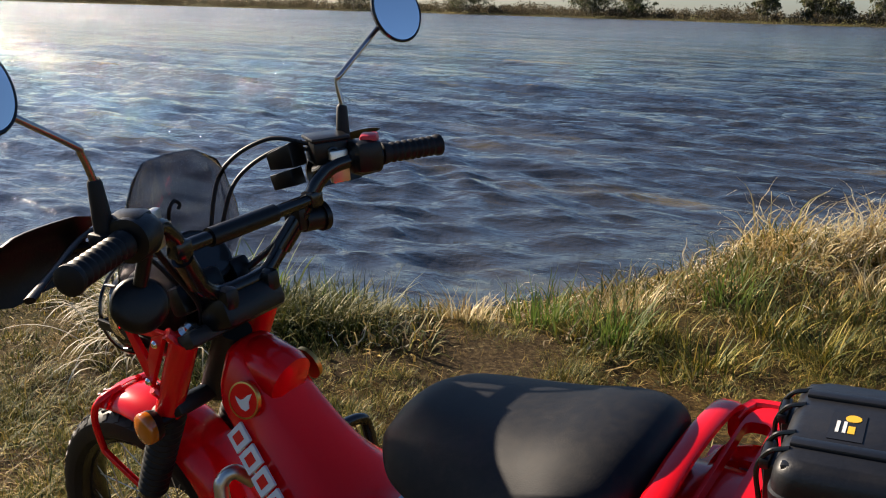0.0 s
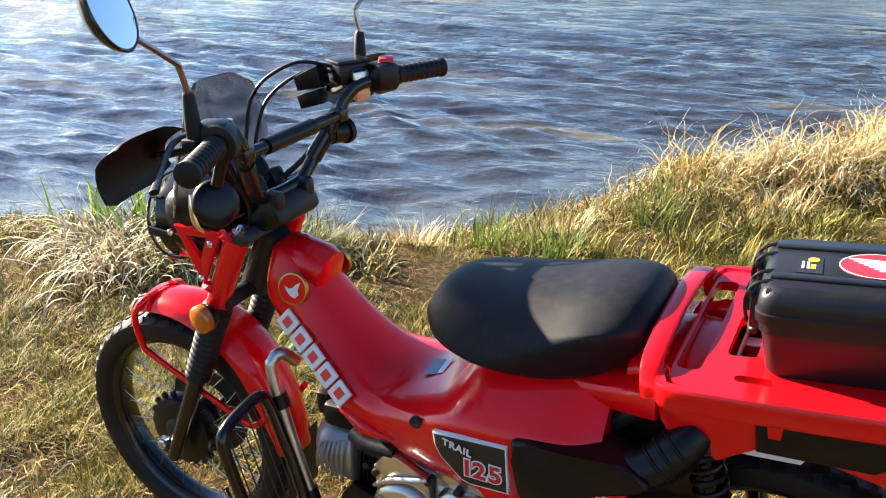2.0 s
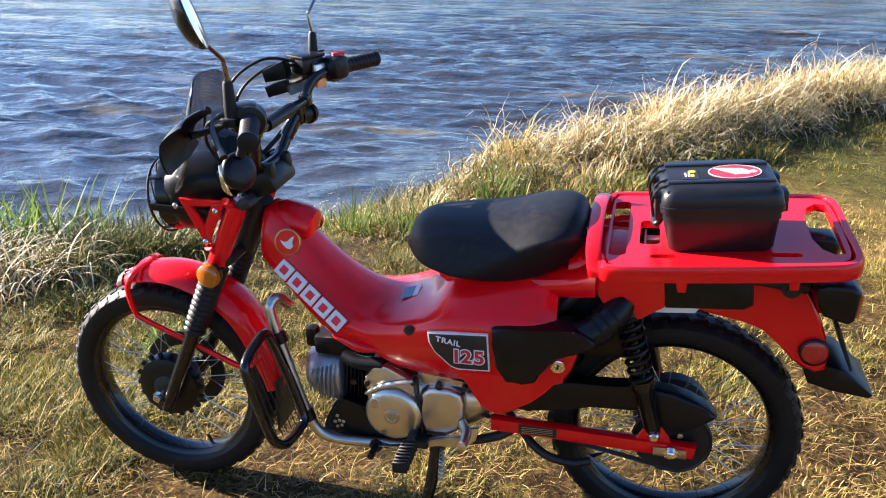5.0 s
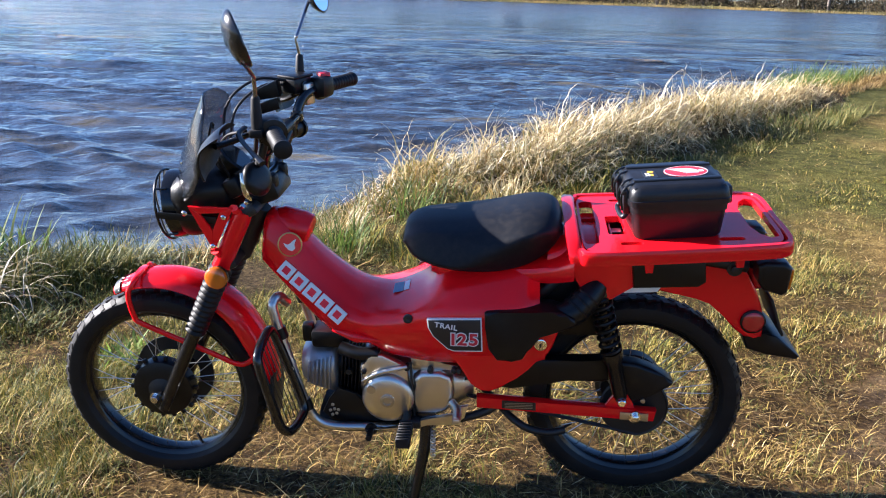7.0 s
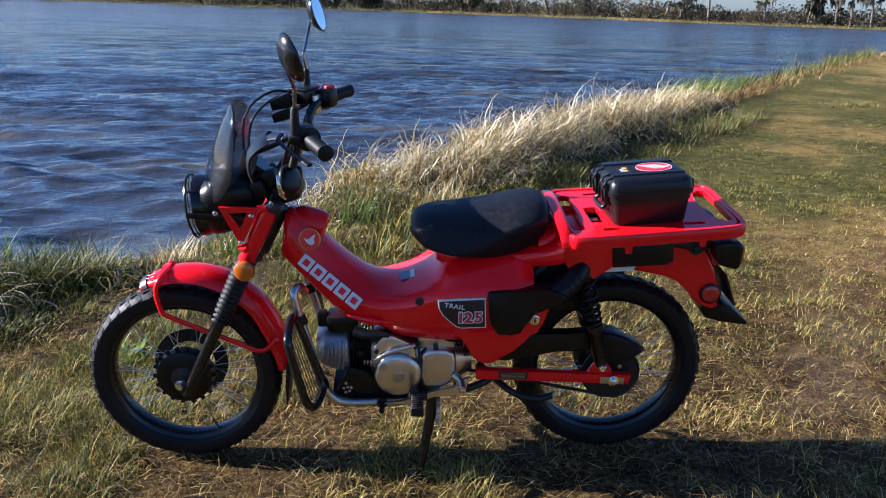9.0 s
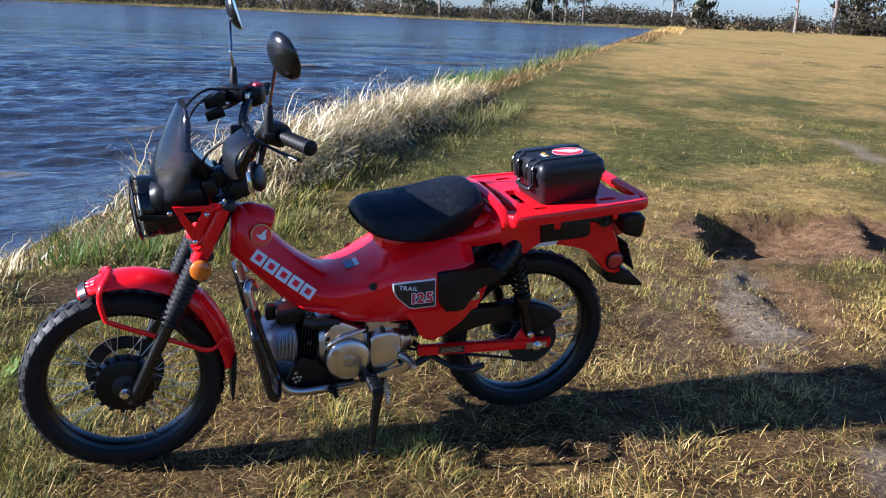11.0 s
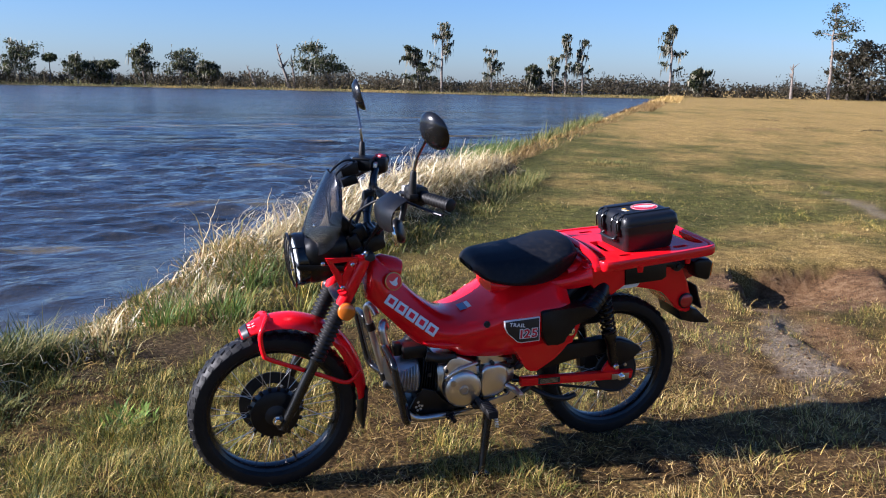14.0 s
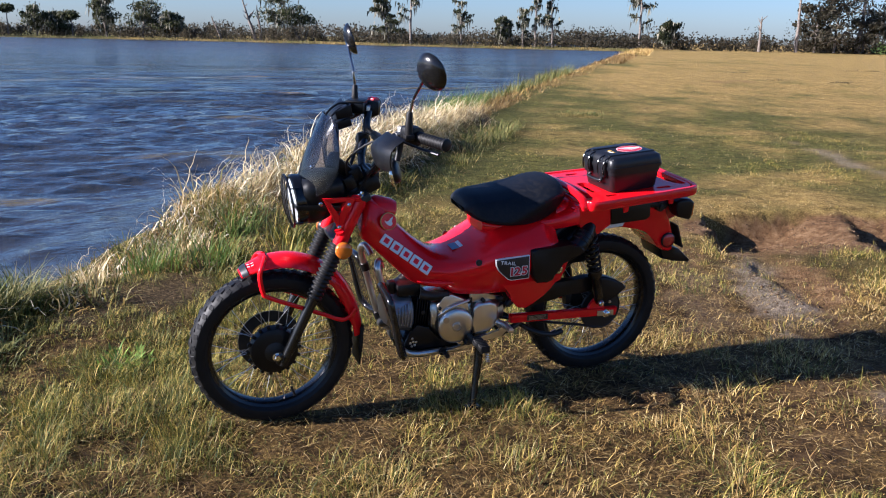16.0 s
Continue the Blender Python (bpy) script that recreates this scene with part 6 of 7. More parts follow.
for s in (1, -1):
    bm = bmesh.new()
    slab(bm, [(-0.140, 0.492), (-0.172, 0.466), (-0.192, 0.438), (-0.210, 0.402), (-0.230, 0.376), (-0.270, 0.372), (-0.344, 0.428), (-0.383, 0.474), (-0.404, 0.480), (-0.430, 0.560), (-0.385, 0.600), (-0.300, 0.520), (-0.200, 0.500)], 0.110 * s, 0.158 * s, 0.012, 1, 3)
    part("lower_side_cover", bm, RED, body)
    bm = bmesh.new()
    lathe(bm, [(0.011, -0.004), (0.011, 0.003), (0.007, 0.004), (0.003, 0.002)], Matrix.Translation((-0.066, 0.167 * s, 0.574)) @ Matrix.Rotation(radians(-90 * s), 4, "X"), 18)
    part("cover_bolt", bm, DARK, body)
    # raised flute along the shield
    bm = bmesh.new()
    tube(bm, [(0.135, 0.098 * s, 0.505), (0.07, 0.120 * s, 0.497), (0.010, 0.130 * s, 0.494)], [0.004, 0.014, 0.003], 12, 5)
    part("flute", bm, RED, body)
    # black panel with the model's word and number, in a thin pale frame
    outline = [(-0.115, 0.590), (-0.243, 0.594), (-0.245, 0.508), (-0.178, 0.507), (-0.163, 0.512), (-0.128, 0.546), (-0.117, 0.568)]
    for name, grow, y, mt in (("panel_frame", 1.0, 0.2000, WHITE), ("panel", 0.955, 0.2012, DECAL_BLACK)):
        cx, cz = -0.185, 0.552
        bm = bmesh.new()
        slab(bm, [(cx + (x - cx) * grow, cz + (z - cz) * (grow - 0.02 * (grow < 1))) for x, z in outline], (y - 0.010) * s, y * s, 0.0008, 0)
        part(name, bm, mt, body)
bm = bmesh.new()
lathe(bm, [(0.014, -0.006), (0.015, 0.002), (0.011, 0.004), (0.004, 0.003)], Matrix.Translation((-0.382, 0.160, 0.509)) @ Matrix.Rotation(radians(-90), 4, "X"), 24)
lock = part("helmet_lock", bm, CHROME, body, "round chrome helmet lock")
bm = bmesh.new()
block(bm, (0.004, 0.002, 0.010), Matrix.Translation((-0.382, 0.1645, 0.509)), 0)
part("keyhole", bm, DARK, lock)


def word(text, size, m, material, parent, bold=0.0):
    """Raised lettering in the built-in font, as a mesh."""
    cu = bpy.data.curves.new("lettering", "FONT")
    cu.body, cu.size, cu.extrude, cu.offset, cu.align_x, cu.align_y = text, size, 0.0006, bold, "CENTER", "CENTER"
    cu.space_character = 1.16
    tmp = new("lettering", cu)
    me = bpy.data.meshes.new_from_object(tmp)
    bpy.data.objects.remove(tmp)
    me.materials.clear()
    me.materials.append(material)
    ob = new("lettering", me)
    ob.parent = parent
    ob.matrix_local = m
    return ob


# writing faces left; its line of reading runs from front to rear
SIDE = Matrix(((-1, 0, 0, 0), (0, 0, 1, 0), (0, 1, 0, 0), (0, 0, 0, 1)))
ITALIC = Matrix(((1.12, 0.25, 0, 0), (0, 1, 0, 0), (0, 0, 1, 0), (0, 0, 0, 1)))
WIDE = Matrix(((1.12, 0.03, 0, 0), (0, 1, 0, 0), (0, 0, 1, 0), (0, 0, 0, 1)))
word("TRAIL", 0.0165, Matrix.Translation((-0.160, 0.2046, 0.5745)) @ SIDE @ ITALIC, WHITE, body, 0.0005)
for digit, x in (("1", -0.176), ("2", -0.197), ("5", -0.224)):
    word(digit, 0.0415, Matrix.Translation((x, 0.2026, 0.5390)) @ SIDE @ WIDE, WHITE, body, 0.0034)
    word(digit, 0.0415, Matrix.Translation((x, 0.2032, 0.5390)) @ SIDE @ WIDE, DECAL_RED, body, 0.0013)

# maker's mark on the shield, kept to plain blocks: white with a red core
P0, P1 = Vector((0.258, 0.0815, 0.672)), Vector((0.098, 0.1300, 0.548))
run = (P1 - P0).normalized()
up = Vector((0, -0.42, 1)).normalized()
up = (up - run * up.dot(run)).normalized()
outn = up.cross(run) if up.cross(run).y > 0 else run.cross(up)
L6 = (P1 - P0).length / 5
for k in range(5):
    c = P0 + run * (k + 0.5) * L6
    fr_ = Matrix((run, up, outn)).transposed().to_4x4()
    fr_.translation = c
    bm = bmesh.new()
    block(bm, (L6 * 0.88, 0.036, 0.006), fr_, 0.001, 1)
    blk = part("mark_block", bm, WHITE, body)
    bm = bmesh.new()
    block(bm, (L6 * 0.42, 0.018, 0.0065), fr_ @ Matrix.Translation((0, 0, 0.0006)), 0)
    part("core", bm, RED, blk)
# round badge with a pale wing shape
for s in (1, -1):
    m = Matrix.Translation((0.231, 0.0760 * s, 0.724)) @ Matrix.Rotation(radians(-76 * s), 4, "X") @ Matrix.Rotation(radians(-6), 4, "Y")
    bm = bmesh.new()
    lathe(bm, [(0.030, -0.006), (0.030, 0.0015), (0.0275, 0.002), (0.0275, 0.0008), (0.002, 0.0008)], m, 40)
    badge = part("badge", bm, BRASS, body, "round red badge with a brass rim")
    bm = bmesh.new()
    lathe(bm, [(0.0272, 0.0), (0.0272, 0.0014), (0.002, 0.0014)], m, 40)
    part("badge_face", bm, RED, badge)
    bm = bmesh.new()
    wing = [(-0.016, 0.004), (-0.011, -0.005), (-0.003, -0.013), (0.006, -0.016), (0.013, -0.010), (0.011, 0.000), (0.016, 0.014), (0.008, 0.010), (0.001, 0.003), (-0.006, 0.000)]
    up_, dn_ = [bm.verts.new(m @ Vector((-x if s > 0 else x, -z, 0.0026))) for x, z in wing], [bm.verts.new(m @ Vector((-x if s > 0 else x, -z, 0.0012))) for x, z in wing]
    bm.faces.new(up_)
    for q in range(len(wing)):
        bm.faces.new((up_[q], up_[q - 1], dn_[q - 1], dn_[q]))
    part("badge_wing", bm, WHITE, badge)
# label on the spine
bm = bmesh.new()
block(bm, (0.026, 0.048, 0.001), Matrix.Translation((-0.026, 0.022, 0.5912)) @ Matrix.Rotation(radians(12), 4, "Y") @ Matrix.Rotation(radians(-5), 4, "X"), 0)
lab = part("spine_label", bm, DECAL_BLUE, body, "blue and white caution label")
bm = bmesh.new()
block(bm, (0.014, 0.046, 0.001), Matrix.Translation((-0.047, 0.022, 0.5975)) @ Matrix.Rotation(radians(20), 4, "Y") @ Matrix.Rotation(radians(-5), 4, "X"), 0)
part("label_text", bm, WHITE, lab)

# seat
bm = bmesh.new()
seat_rows = []
for x, zt, ws, zs, wb, zb in ((-0.046, 0.776, 0.050, 0.766, 0.056, 0.738), (-0.055, 0.797, 0.074, 0.780, 0.088, 0.722), (-0.084, 0.810, 0.098, 0.789, 0.122, 0.704), (-0.130, 0.815, 0.110, 0.793, 0.143, 0.693), (-0.190, 0.820, 0.116, 0.797, 0.153, 0.685), (-0.270, 0.831, 0.120, 0.803, 0.157, 0.679),
                              (-0.340, 0.845, 0.122, 0.814, 0.149, 0.689), (-0.388, 0.848, 0.114, 0.818, 0.128, 0.713), (-0.416, 0.838, 0.098, 0.810, 0.106, 0.743), (-0.431, 0.812, 0.066, 0.797, 0.074, 0.770)):
    zt, zs = zt - 0.026, zs - 0.022
    ridge = min(zs - 0.020, max(zb + 0.014, 0.690 + (-0.165 - x) * 0.48))
    tuck = 0.42 * (ridge - zb - 0.014)
    seat_rows.append((x, ws * 0.40, zt, ws * 0.78, zt - 0.011, ws + 0.010, zs - 0.006, wb + 0.002, ridge, wb - 0.004 - tuck, zb + 0.010, wb - 0.016 - tuck, zb))
loft(bm, seat_rows, 5, 0.25)
seat = part("seat", bm, VINYL, bike, "black vinyl saddle", 70)
bm = bmesh.new()
fr_ = Matrix.Translation((-0.4280, 0.055, 0.774)) @ Matrix.Rotation(radians(-63), 4, "Y") @ Matrix.Rotation(radians(10), 4, "X")
for k in range(6):
    block(bm, (0.014, 0.0085, 0.002), fr_ @ Matrix.Translation((0, 0.036 - 0.0125 * k, 0.004)), 0)
part("seat_mark", bm, WHITE, seat)
bm = bmesh.new()
hull(bm, [(-0.115, 0.692, 0.06, 0.675, 0.075, 0.645, 0.06), (-0.16, 0.692, 0.085, 0.670, 0.100, 0.640, 0.085), (-0.30, 0.690, 0.10, 0.665, 0.115, 0.640, 0.10), (-0.40, 0.706, 0.115, 0.674, 0.132, 0.640, 0.115), (-0.455, 0.742, 0.135, 0.700, 0.165, 0.655, 0.145)], 4, 2)
part("seat_base", bm, RED, bike, "red tank cover under the saddle")
bm = bmesh.new()
hull(bm, [(-0.395, 0.735, 0.075, 0.690, 0.098, 0.625, 0.080), (-0.440, 0.745, 0.085, 0.695, 0.106, 0.620, 0.085), (-0.520, 0.745, 0.085, 0.695, 0.104, 0.640, 0.085)], 3, 2)
part("tail_cover", bm, RED, bike, "red cover behind the saddle")

# intake box with its snorkel
bm = bmesh.new()
slab(bm, [(-0.247, 0.604), (-0.258, 0.612), (-0.352, 0.612), (-0.400, 0.616), (-0.430, 0.612), (-0.470, 0.590), (-0.440, 0.566), (-0.385, 0.553), (-0.356, 0.538), (-0.344, 0.492), (-0.330, 0.484), (-0.262, 0.484)], 0.130, 0.202, 0.008, 1, 3)
ib = part("intake_box", bm, PLASTIC, bike, "ribbed black plastic intake box")
bm = bmesh.new()
tube(bm, [(-0.425, 0.166, 0.585), (-0.455, 0.160, 0.597), (-0.487, 0.142, 0.624), (-0.512, 0.12, 0.652)], [0.031, 0.033, 0.033, 0.030], 20, 5)
part("snorkel", bm, PLASTIC, ib)
bm = bmesh.new()
for k in range(3):
    c = Vector((-0.463 - 0.013 * k, 0.156 - 0.008 * k, 0.603 + 0.011 * k))
    w = Vector((-0.6, -0.36, 0.55)).normalized()
    lathe(bm, [(0.0335, -0.003), (0.0355, -0.001), (0.0355, 0.001), (0.0335, 0.003)], axis(c, c + w), 24)
part("rib", bm, PLASTIC, ib)

bm = bmesh.new()
block(bm, (0.24, 0.17, 0.19), Matrix.Translation((-0.43, 0, 0.585)), 0.02)
part("battery_box", bm, PLASTIC, bike, "black battery box under the saddle")
# main frame, rear frame and legs of the carrier
bm = bmesh.new()
tube(bm, [(0.29, 0, 0.70), (0.12, 0, 0.53), (0.0, 0, 0.46), (-0.2, 0, 0.44), (-0.25, 0, 0.33)], 0.03, 14, 5)
for s in (1, -1):
    tube(bm, [(-0.20, 0.085 * s, 0.47), (-0.36, 0.095 * s, 0.60), (-0.50, 0.10 * s, 0.70), (-0.70, 0.10 * s, 0.715), (-0.86, 0.085 * s, 0.69)], 0.015, 12, 5)
    tube(bm, [(-0.22, 0.08 * s, 0.36), (-0.30, 0.085 * s, 0.45), (-0.44, 0.09 * s, 0.58), (-0.52, 0.095 * s, 0.66)], 0.013, 12, 5)
part("frame", bm, DARK, bike, "dark steel frame")
for s in (1, -1):
    bm = bmesh.new()
    slab(bm, [(-0.440, 0.735), (-0.640, 0.742), (-0.655, 0.712), (-0.600, 0.660), (-0.552, 0.630), (-0.524, 0.606), (-0.494, 0.616), (-0.468, 0.660), (-0.440, 0.700)], 0.100 * s, 0.142 * s, 0.010, 1, 3)
    part("rear_side_panel", bm, RED, bike, "red rear frame panel")
bm = bmesh.new()
slab(bm, [(-0.560, 0.700), (-0.640, 0.735), (-0.800, 0.735), (-0.852, 0.690), (-0.905, 0.600), (-0.918, 0.505), (-0.905, 0.500), (-0.862, 0.505), (-0.800, 0.580), (-0.735, 0.622), (-0.625, 0.620)], -0.085, 0.085, 0.012, 1, 3)
rf = part("rear_mudguard", bm, RED, bike, "red rear mudguard")
bm = bmesh.new()
slab(bm, [(-0.868, 0.512), (-0.925, 0.506), (-0.955, 0.500), (-1.014, 0.446), (-1.006, 0.438), (-0.930, 0.452), (-0.886, 0.464)], -0.072, 0.072, 0.004, 0)
part("mudguard_tip", bm, PLASTIC, rf, "black plastic mudguard tip")
for s in (1, -1):
    bm = bmesh.new()
    lathe(bm, [(0.026, -0.006), (0.026, 0.004), (0.022, 0.007), (0.002, 0.008)], Matrix.Translation((-0.888, 0.088 * s, 0.547)) @ Matrix.Rotation(radians(-90 * s), 4, "X"), 28)
    rl = part("reflector", bm, RED_LENS, rf, "round red side reflector")
    bm = bmesh.new()
    lathe(bm, [(0.0255, -0.006), (0.0300, -0.004), (0.0300, 0.003), (0.0260, 0.0055)], Matrix.Translation((-0.888, 0.088 * s, 0.547)) @ Matrix.Rotation(radians(-90 * s), 4, "X"), 28, True)
    part("reflector_rim", bm, PLASTIC, rl)
    bm = bmesh.new()
    slab(bm, [(-0.868, 0.716), (-0.884, 0.726), (-0.930, 0.724), (-0.946, 0.710), (-0.940, 0.650), (-0.928, 0.642), (-0.884, 0.656), (-0.872, 0.676)], 0.088 * s, 0.150 * s, 0.010, 0, 3)
    bar(bm, (-0.84, 0.05 * s, 0.700), (-0.89, 0.095 * s, 0.695), 0.014, 12)
    ts = part("rear_turn_signal", bm, PLASTIC, bike, "black rear turn signal")
    bm = bmesh.new()
    slab(bm, [(-0.944, 0.708), (-0.950, 0.704), (-0.946, 0.658), (-0.938, 0.656)], 0.094 * s, 0.144 * s, 0.002, 0)
    part("lens", bm, AMBER, ts)
bm = bmesh.new()
block(bm, (0.055, 0.12, 0.07), Matrix.Translation((-0.905, 0, 0.655)) @ Matrix.Rotation(radians(18), 4, "Y"), 0.012, 3)
part("tail_lamp", bm, RED_LENS, bike, "red tail lamp")
bm = bmesh.new()
block(bm, (0.006, 0.17, 0.10), Matrix.Translation((-0.945, 0, 0.555)) @ Matrix.Rotation(radians(20), 4, "Y"), 0.001)
part("plate_holder", bm, DARK, bike)
bm = bmesh.new()
slab(bm, [(-0.586, 0.722), (-0.752, 0.728), (-0.757, 0.672), (-0.740, 0.660), (-0.592, 0.654)], 0.105, 0.150, 0.008, 0)
part("tool_box", bm, PLASTIC, bike, "black tool box under the carrier")
bm = bmesh.new()
slab(bm, [(-0.572, 0.652), (-0.660, 0.655), (-0.650, 0.640), (-0.574, 0.636)], 0.128, 0.131, 0)
part("pale_label", bm, WHITE, bike)
bm = bmesh.new()
lathe(bm, [(0.010, -0.01), (0.010, 0.006), (0.005, 0.008)], Matrix.Translation((-0.828, 0.108, 0.690)) @ Matrix.Rotation(radians(-90), 4, "X"), 16)
lathe(bm, [(0.018, -0.03), (0.018, -0.002)], Matrix.Translation((-0.828, 0.108, 0.690)) @ Matrix.Rotation(radians(-90), 4, "X"), 16)
part("carrier_bolt", bm, DARK, bike)

# red steel carrier: tube frame, ribbed plate with cut-outs
rack = new("carrier")
rack.parent = bike
TILT = Matrix.Translation((-0.46, 0, 0.752)) @ Matrix.Rotation(radians(2.4), 4, "Y") @ Matrix.Translation((0.46, 0, -0.752))
rack.matrix_local = TILT
ZR = 0.752
side_line = [(-0.462, 0.150), (-0.470, 0.190), (-0.500, 0.206), (-0.700, 0.198), (-0.860, 0.187), (-0.912, 0.176), (-0.930, 0.150), (-0.934, 0.085)]
loop = [(x, y, ZR - 0.002) for x, y in side_line] + [(-0.932, 0.0, ZR - 0.002)] + [(x, -y, ZR - 0.002) for x, y in side_line[::-1]]
bm = bmesh.new()
band(bm, loop, 0.018, 0.034, 5)
part("carrier_rail", bm, RED, rack, "red flat-sided rail", 50)
bm = bmesh.new()
hoop = [(-0.458, 0.190, 0.736), (-0.455, 0.187, 0.752), (-0.452, 0.172, 0.770), (-0.450, 0.140, 0.780), (-0.449, 0.070, 0.788)]
band(bm, hoop + [(-0.448, 0.0, 0.790)] + [(x, -y, z) for x, y, z in hoop[::-1]], 0.014, 0.030, 5, False, (1.0, 0.0, 0.05))
part("carrier_hoop", bm, RED, rack, "upright red hoop at the front of the carrier", 50)


def plate(bm, outline, holes, z0, z1, bevel):
    """A flat pressing in x and y with openings through it."""
    def ring(pts, z):
        return [bm.verts.new((x, y, z)) for x, y in pts]
    loops = [outline] + holes
    edges = []
    for lp in loops:
        vs = ring(lp, z1)
        edges += [bm.edges.new((vs[i], vs[(i + 1) % len(vs)])) for i in range(len(vs))]
    fill = bmesh.ops.triangle_fill(bm, use_beauty=True, edges=edges)
    fs = [f for f in fill["geom"] if isinstance(f, bmesh.types.BMFace)]
    ext = bmesh.ops.extrude_face_region(bm, geom=fs)
    bmesh.ops.translate(bm, verts=[v for v in ext["geom"] if isinstance(v, bmesh.types.BMVert)], vec=(0, 0, z0 - z1))
    return bm


def rounded(cx, cy, w, h, r=0.010, n=5):
    out = []
    for qx, qy, a0 in ((w / 2 - r, h / 2 - r, 0), (-w / 2 + r, h / 2 - r, 90), (-w / 2 + r, -h / 2 + r, 180), (w / 2 - r, -h / 2 + r, 270)):
        out += [(cx + qx + r * math.cos(radians(a0 + 90 * k / n)), cy + qy + r * math.sin(radians(a0 + 90 * k / n))) for k in range(n + 1)]
    return out


bm = bmesh.new()
half_edge = [(-0.472, 0.110), (-0.476, 0.185), (-0.505, 0.200), (-0.700, 0.192), (-0.860, 0.181), (-0.906, 0.168), (-0.920, 0.140), (-0.924, 0.082)]
edge = [(q.x, q.y) for q in chaikin([(x, y, 0) for x, y in half_edge] + [(x, -y, 0) for x, y in half_edge[::-1]], 2)]
rear_gap = [(-0.862, 0.060), (-0.874, 0.112), (-0.893, 0.136), (-0.912, 0.128), (-0.914, 0.0), (-0.912, -0.128), (-0.893, -0.136), (-0.874, -0.112), (-0.862, -0.060)]
plate(bm, edge, [rounded(-0.4950, 0.0, 0.034, 0.300, 0.013), rounded(-0.556, 0.030, 0.040, 0.128), rounded(-0.583, 0.153, 0.052, 0.018, 0.008), rounded(-0.806, 0.140, 0.058, 0.020, 0.009), rounded(-0.583, -0.153, 0.052, 0.018, 0.008), rounded(-0.806, -0.140, 0.058, 0.020, 0.009), rear_gap], ZR - 0.004, ZR + 0.012, 0)
part("carrier_plate", bm, RED, rack, "red pressed carrier plate with cut-outs")
bm = bmesh.new()
block(bm, (0.004, 0.110, 0.014), Matrix.Translation((-0.546, 0.030, ZR - 0.010)), 0.002)
block(bm, (0.034, 0.034, 0.003), Matrix.Translation((-0.558, 0.062, ZR - 0.012)) @ Matrix.Rotation(radians(8), 4, "X"), 0.001)
block(bm, (0.030, 0.026, 0.003), Matrix.Translation((-0.560, -0.002, ZR - 0.014)), 0.001)
block(bm, (0.026, 0.180, 0.003), Matrix.Translation((-0.496, -0.050, ZR - 0.030)), 0.001)
part("plate_bracket", bm, FIN_GREY, rack, "bright bracket under the carrier plate")
for x in (-0.617, -0.819):
    for s in (1, -1):
        y = 0.196 if x > -0.7 else 0.176
        bm = bmesh.new()
        slab(bm, [(x - 0.013, 0.745), (x + 0.013, 0.745), (x + 0.008, 0.708), (x - 0.008, 0.708)], (y - 0.010) * s, (y + 0.002) * s, 0.003)
        part("carrier_foot", bm, RED, rack)

# swing arm, chain line, chain case, shocks
for s in (1, -1):
    bm = bmesh.new()
    slab(bm, [(-0.225, 0.330), (-0.225, 0.298), (-0.670, 0.272), (-0.676, 0.303)], 0.084 * s, 0.112 * s, 0.006)
    slab(bm, [(-0.540, 0.298), (-0.560, 0.330), (-0.585, 0.362), (-0.600, 0.362), (-0.625, 0.300)], 0.092 * s, 0.104 * s, 0.003)
    sa = part("swing_arm", bm, RED, bike, "red square-section swing arm")
    bm = bmesh.new()
    slab(bm, [(-0.585, 0.301), (-0.585, 0.280), (-0.655, 0.276), (-0.655, 0.298)], 0.113 * s, 0.1165 * s, 0.001)
    part("adjuster_plate", bm, STEEL, sa, "bright chain adjuster plate")
    bm = bmesh.new()
    lathe(bm, [(0.016, 0.0), (0.016, 0.004), (0.011, 0.004), (0.011, 0.014), (0.006, 0.017), (0.002, 0.017)], Matrix.Translation((-0.6225, 0.115 * s, 0.289)) @ Matrix.Rotation(radians(-90 * s), 4, "X"), 20)
    part("axle_nut", bm, CHROME, sa)
    if s > 0:
        bm = bmesh.new()
        slab(bm, [(-0.290, 0.3235), (-0.290, 0.3010), (-0.375, 0.2965), (-0.375, 0.3190)], 0.1125, 0.1135, 0)
        part("warning_label", bm, DECAL_BLACK, sa, "black label with small print")
        bm = bmesh.new()
        for k in range(4):
            block(bm, (0.07, 0.0006, 0.0012), Matrix.Translation((-0.332, 0.1139, 0.3165 - 0.0045 * k)), 0)
        part("print_line", bm, STEEL, sa)
    a, b = Vector((-0.512, 0.122 * s, 0.655)), Vector((-0.584, 0.122 * s, 0.343))
    bm = bmesh.new()
    w = (b - a).normalized()
    lathe(bm, [(0.012, -0.012), (0.022, 0.0), (0.026, 0.02), (0.026, 0.03), (0.010, 0.034), (0.010, 0.18), (0.026, 0.185), (0.027, 0.205), (0.021, 0.215), (0.019, 0.300), (0.013, 0.325)], axis(a, b), 20)
    sh = part("shock_absorber", bm, GLOSS, bike, "black coil-spring shock absorber")
    bm = bmesh.new()
    coil = []
    m = axis(a, b)
    for k in range(8 * 14 + 1):
        t = k / 14 * 2 * math.pi
        coil.append(m @ Vector((0.0235 * math.cos(t), 0.0235 * math.sin(t), 0.028 + 0.160 * k / (8 * 14))))
    tube(bm, coil, 0.0048, 8, 1)
    part("spring", bm, PLASTIC, sh, "black coil spring")
    bm = bmesh.new()
    lathe(bm, [(0.013, -0.008), (0.013, 0.010), (0.008, 0.016), (0.002, 0.016)], Matrix.Translation((-0.584, 0.130 * s, 0.343)) @ Matrix.Rotation(radians(-90 * s), 4, "X"), 8)
    part("shock_bolt", bm, CHROME, sh)
bm = bmesh.new()
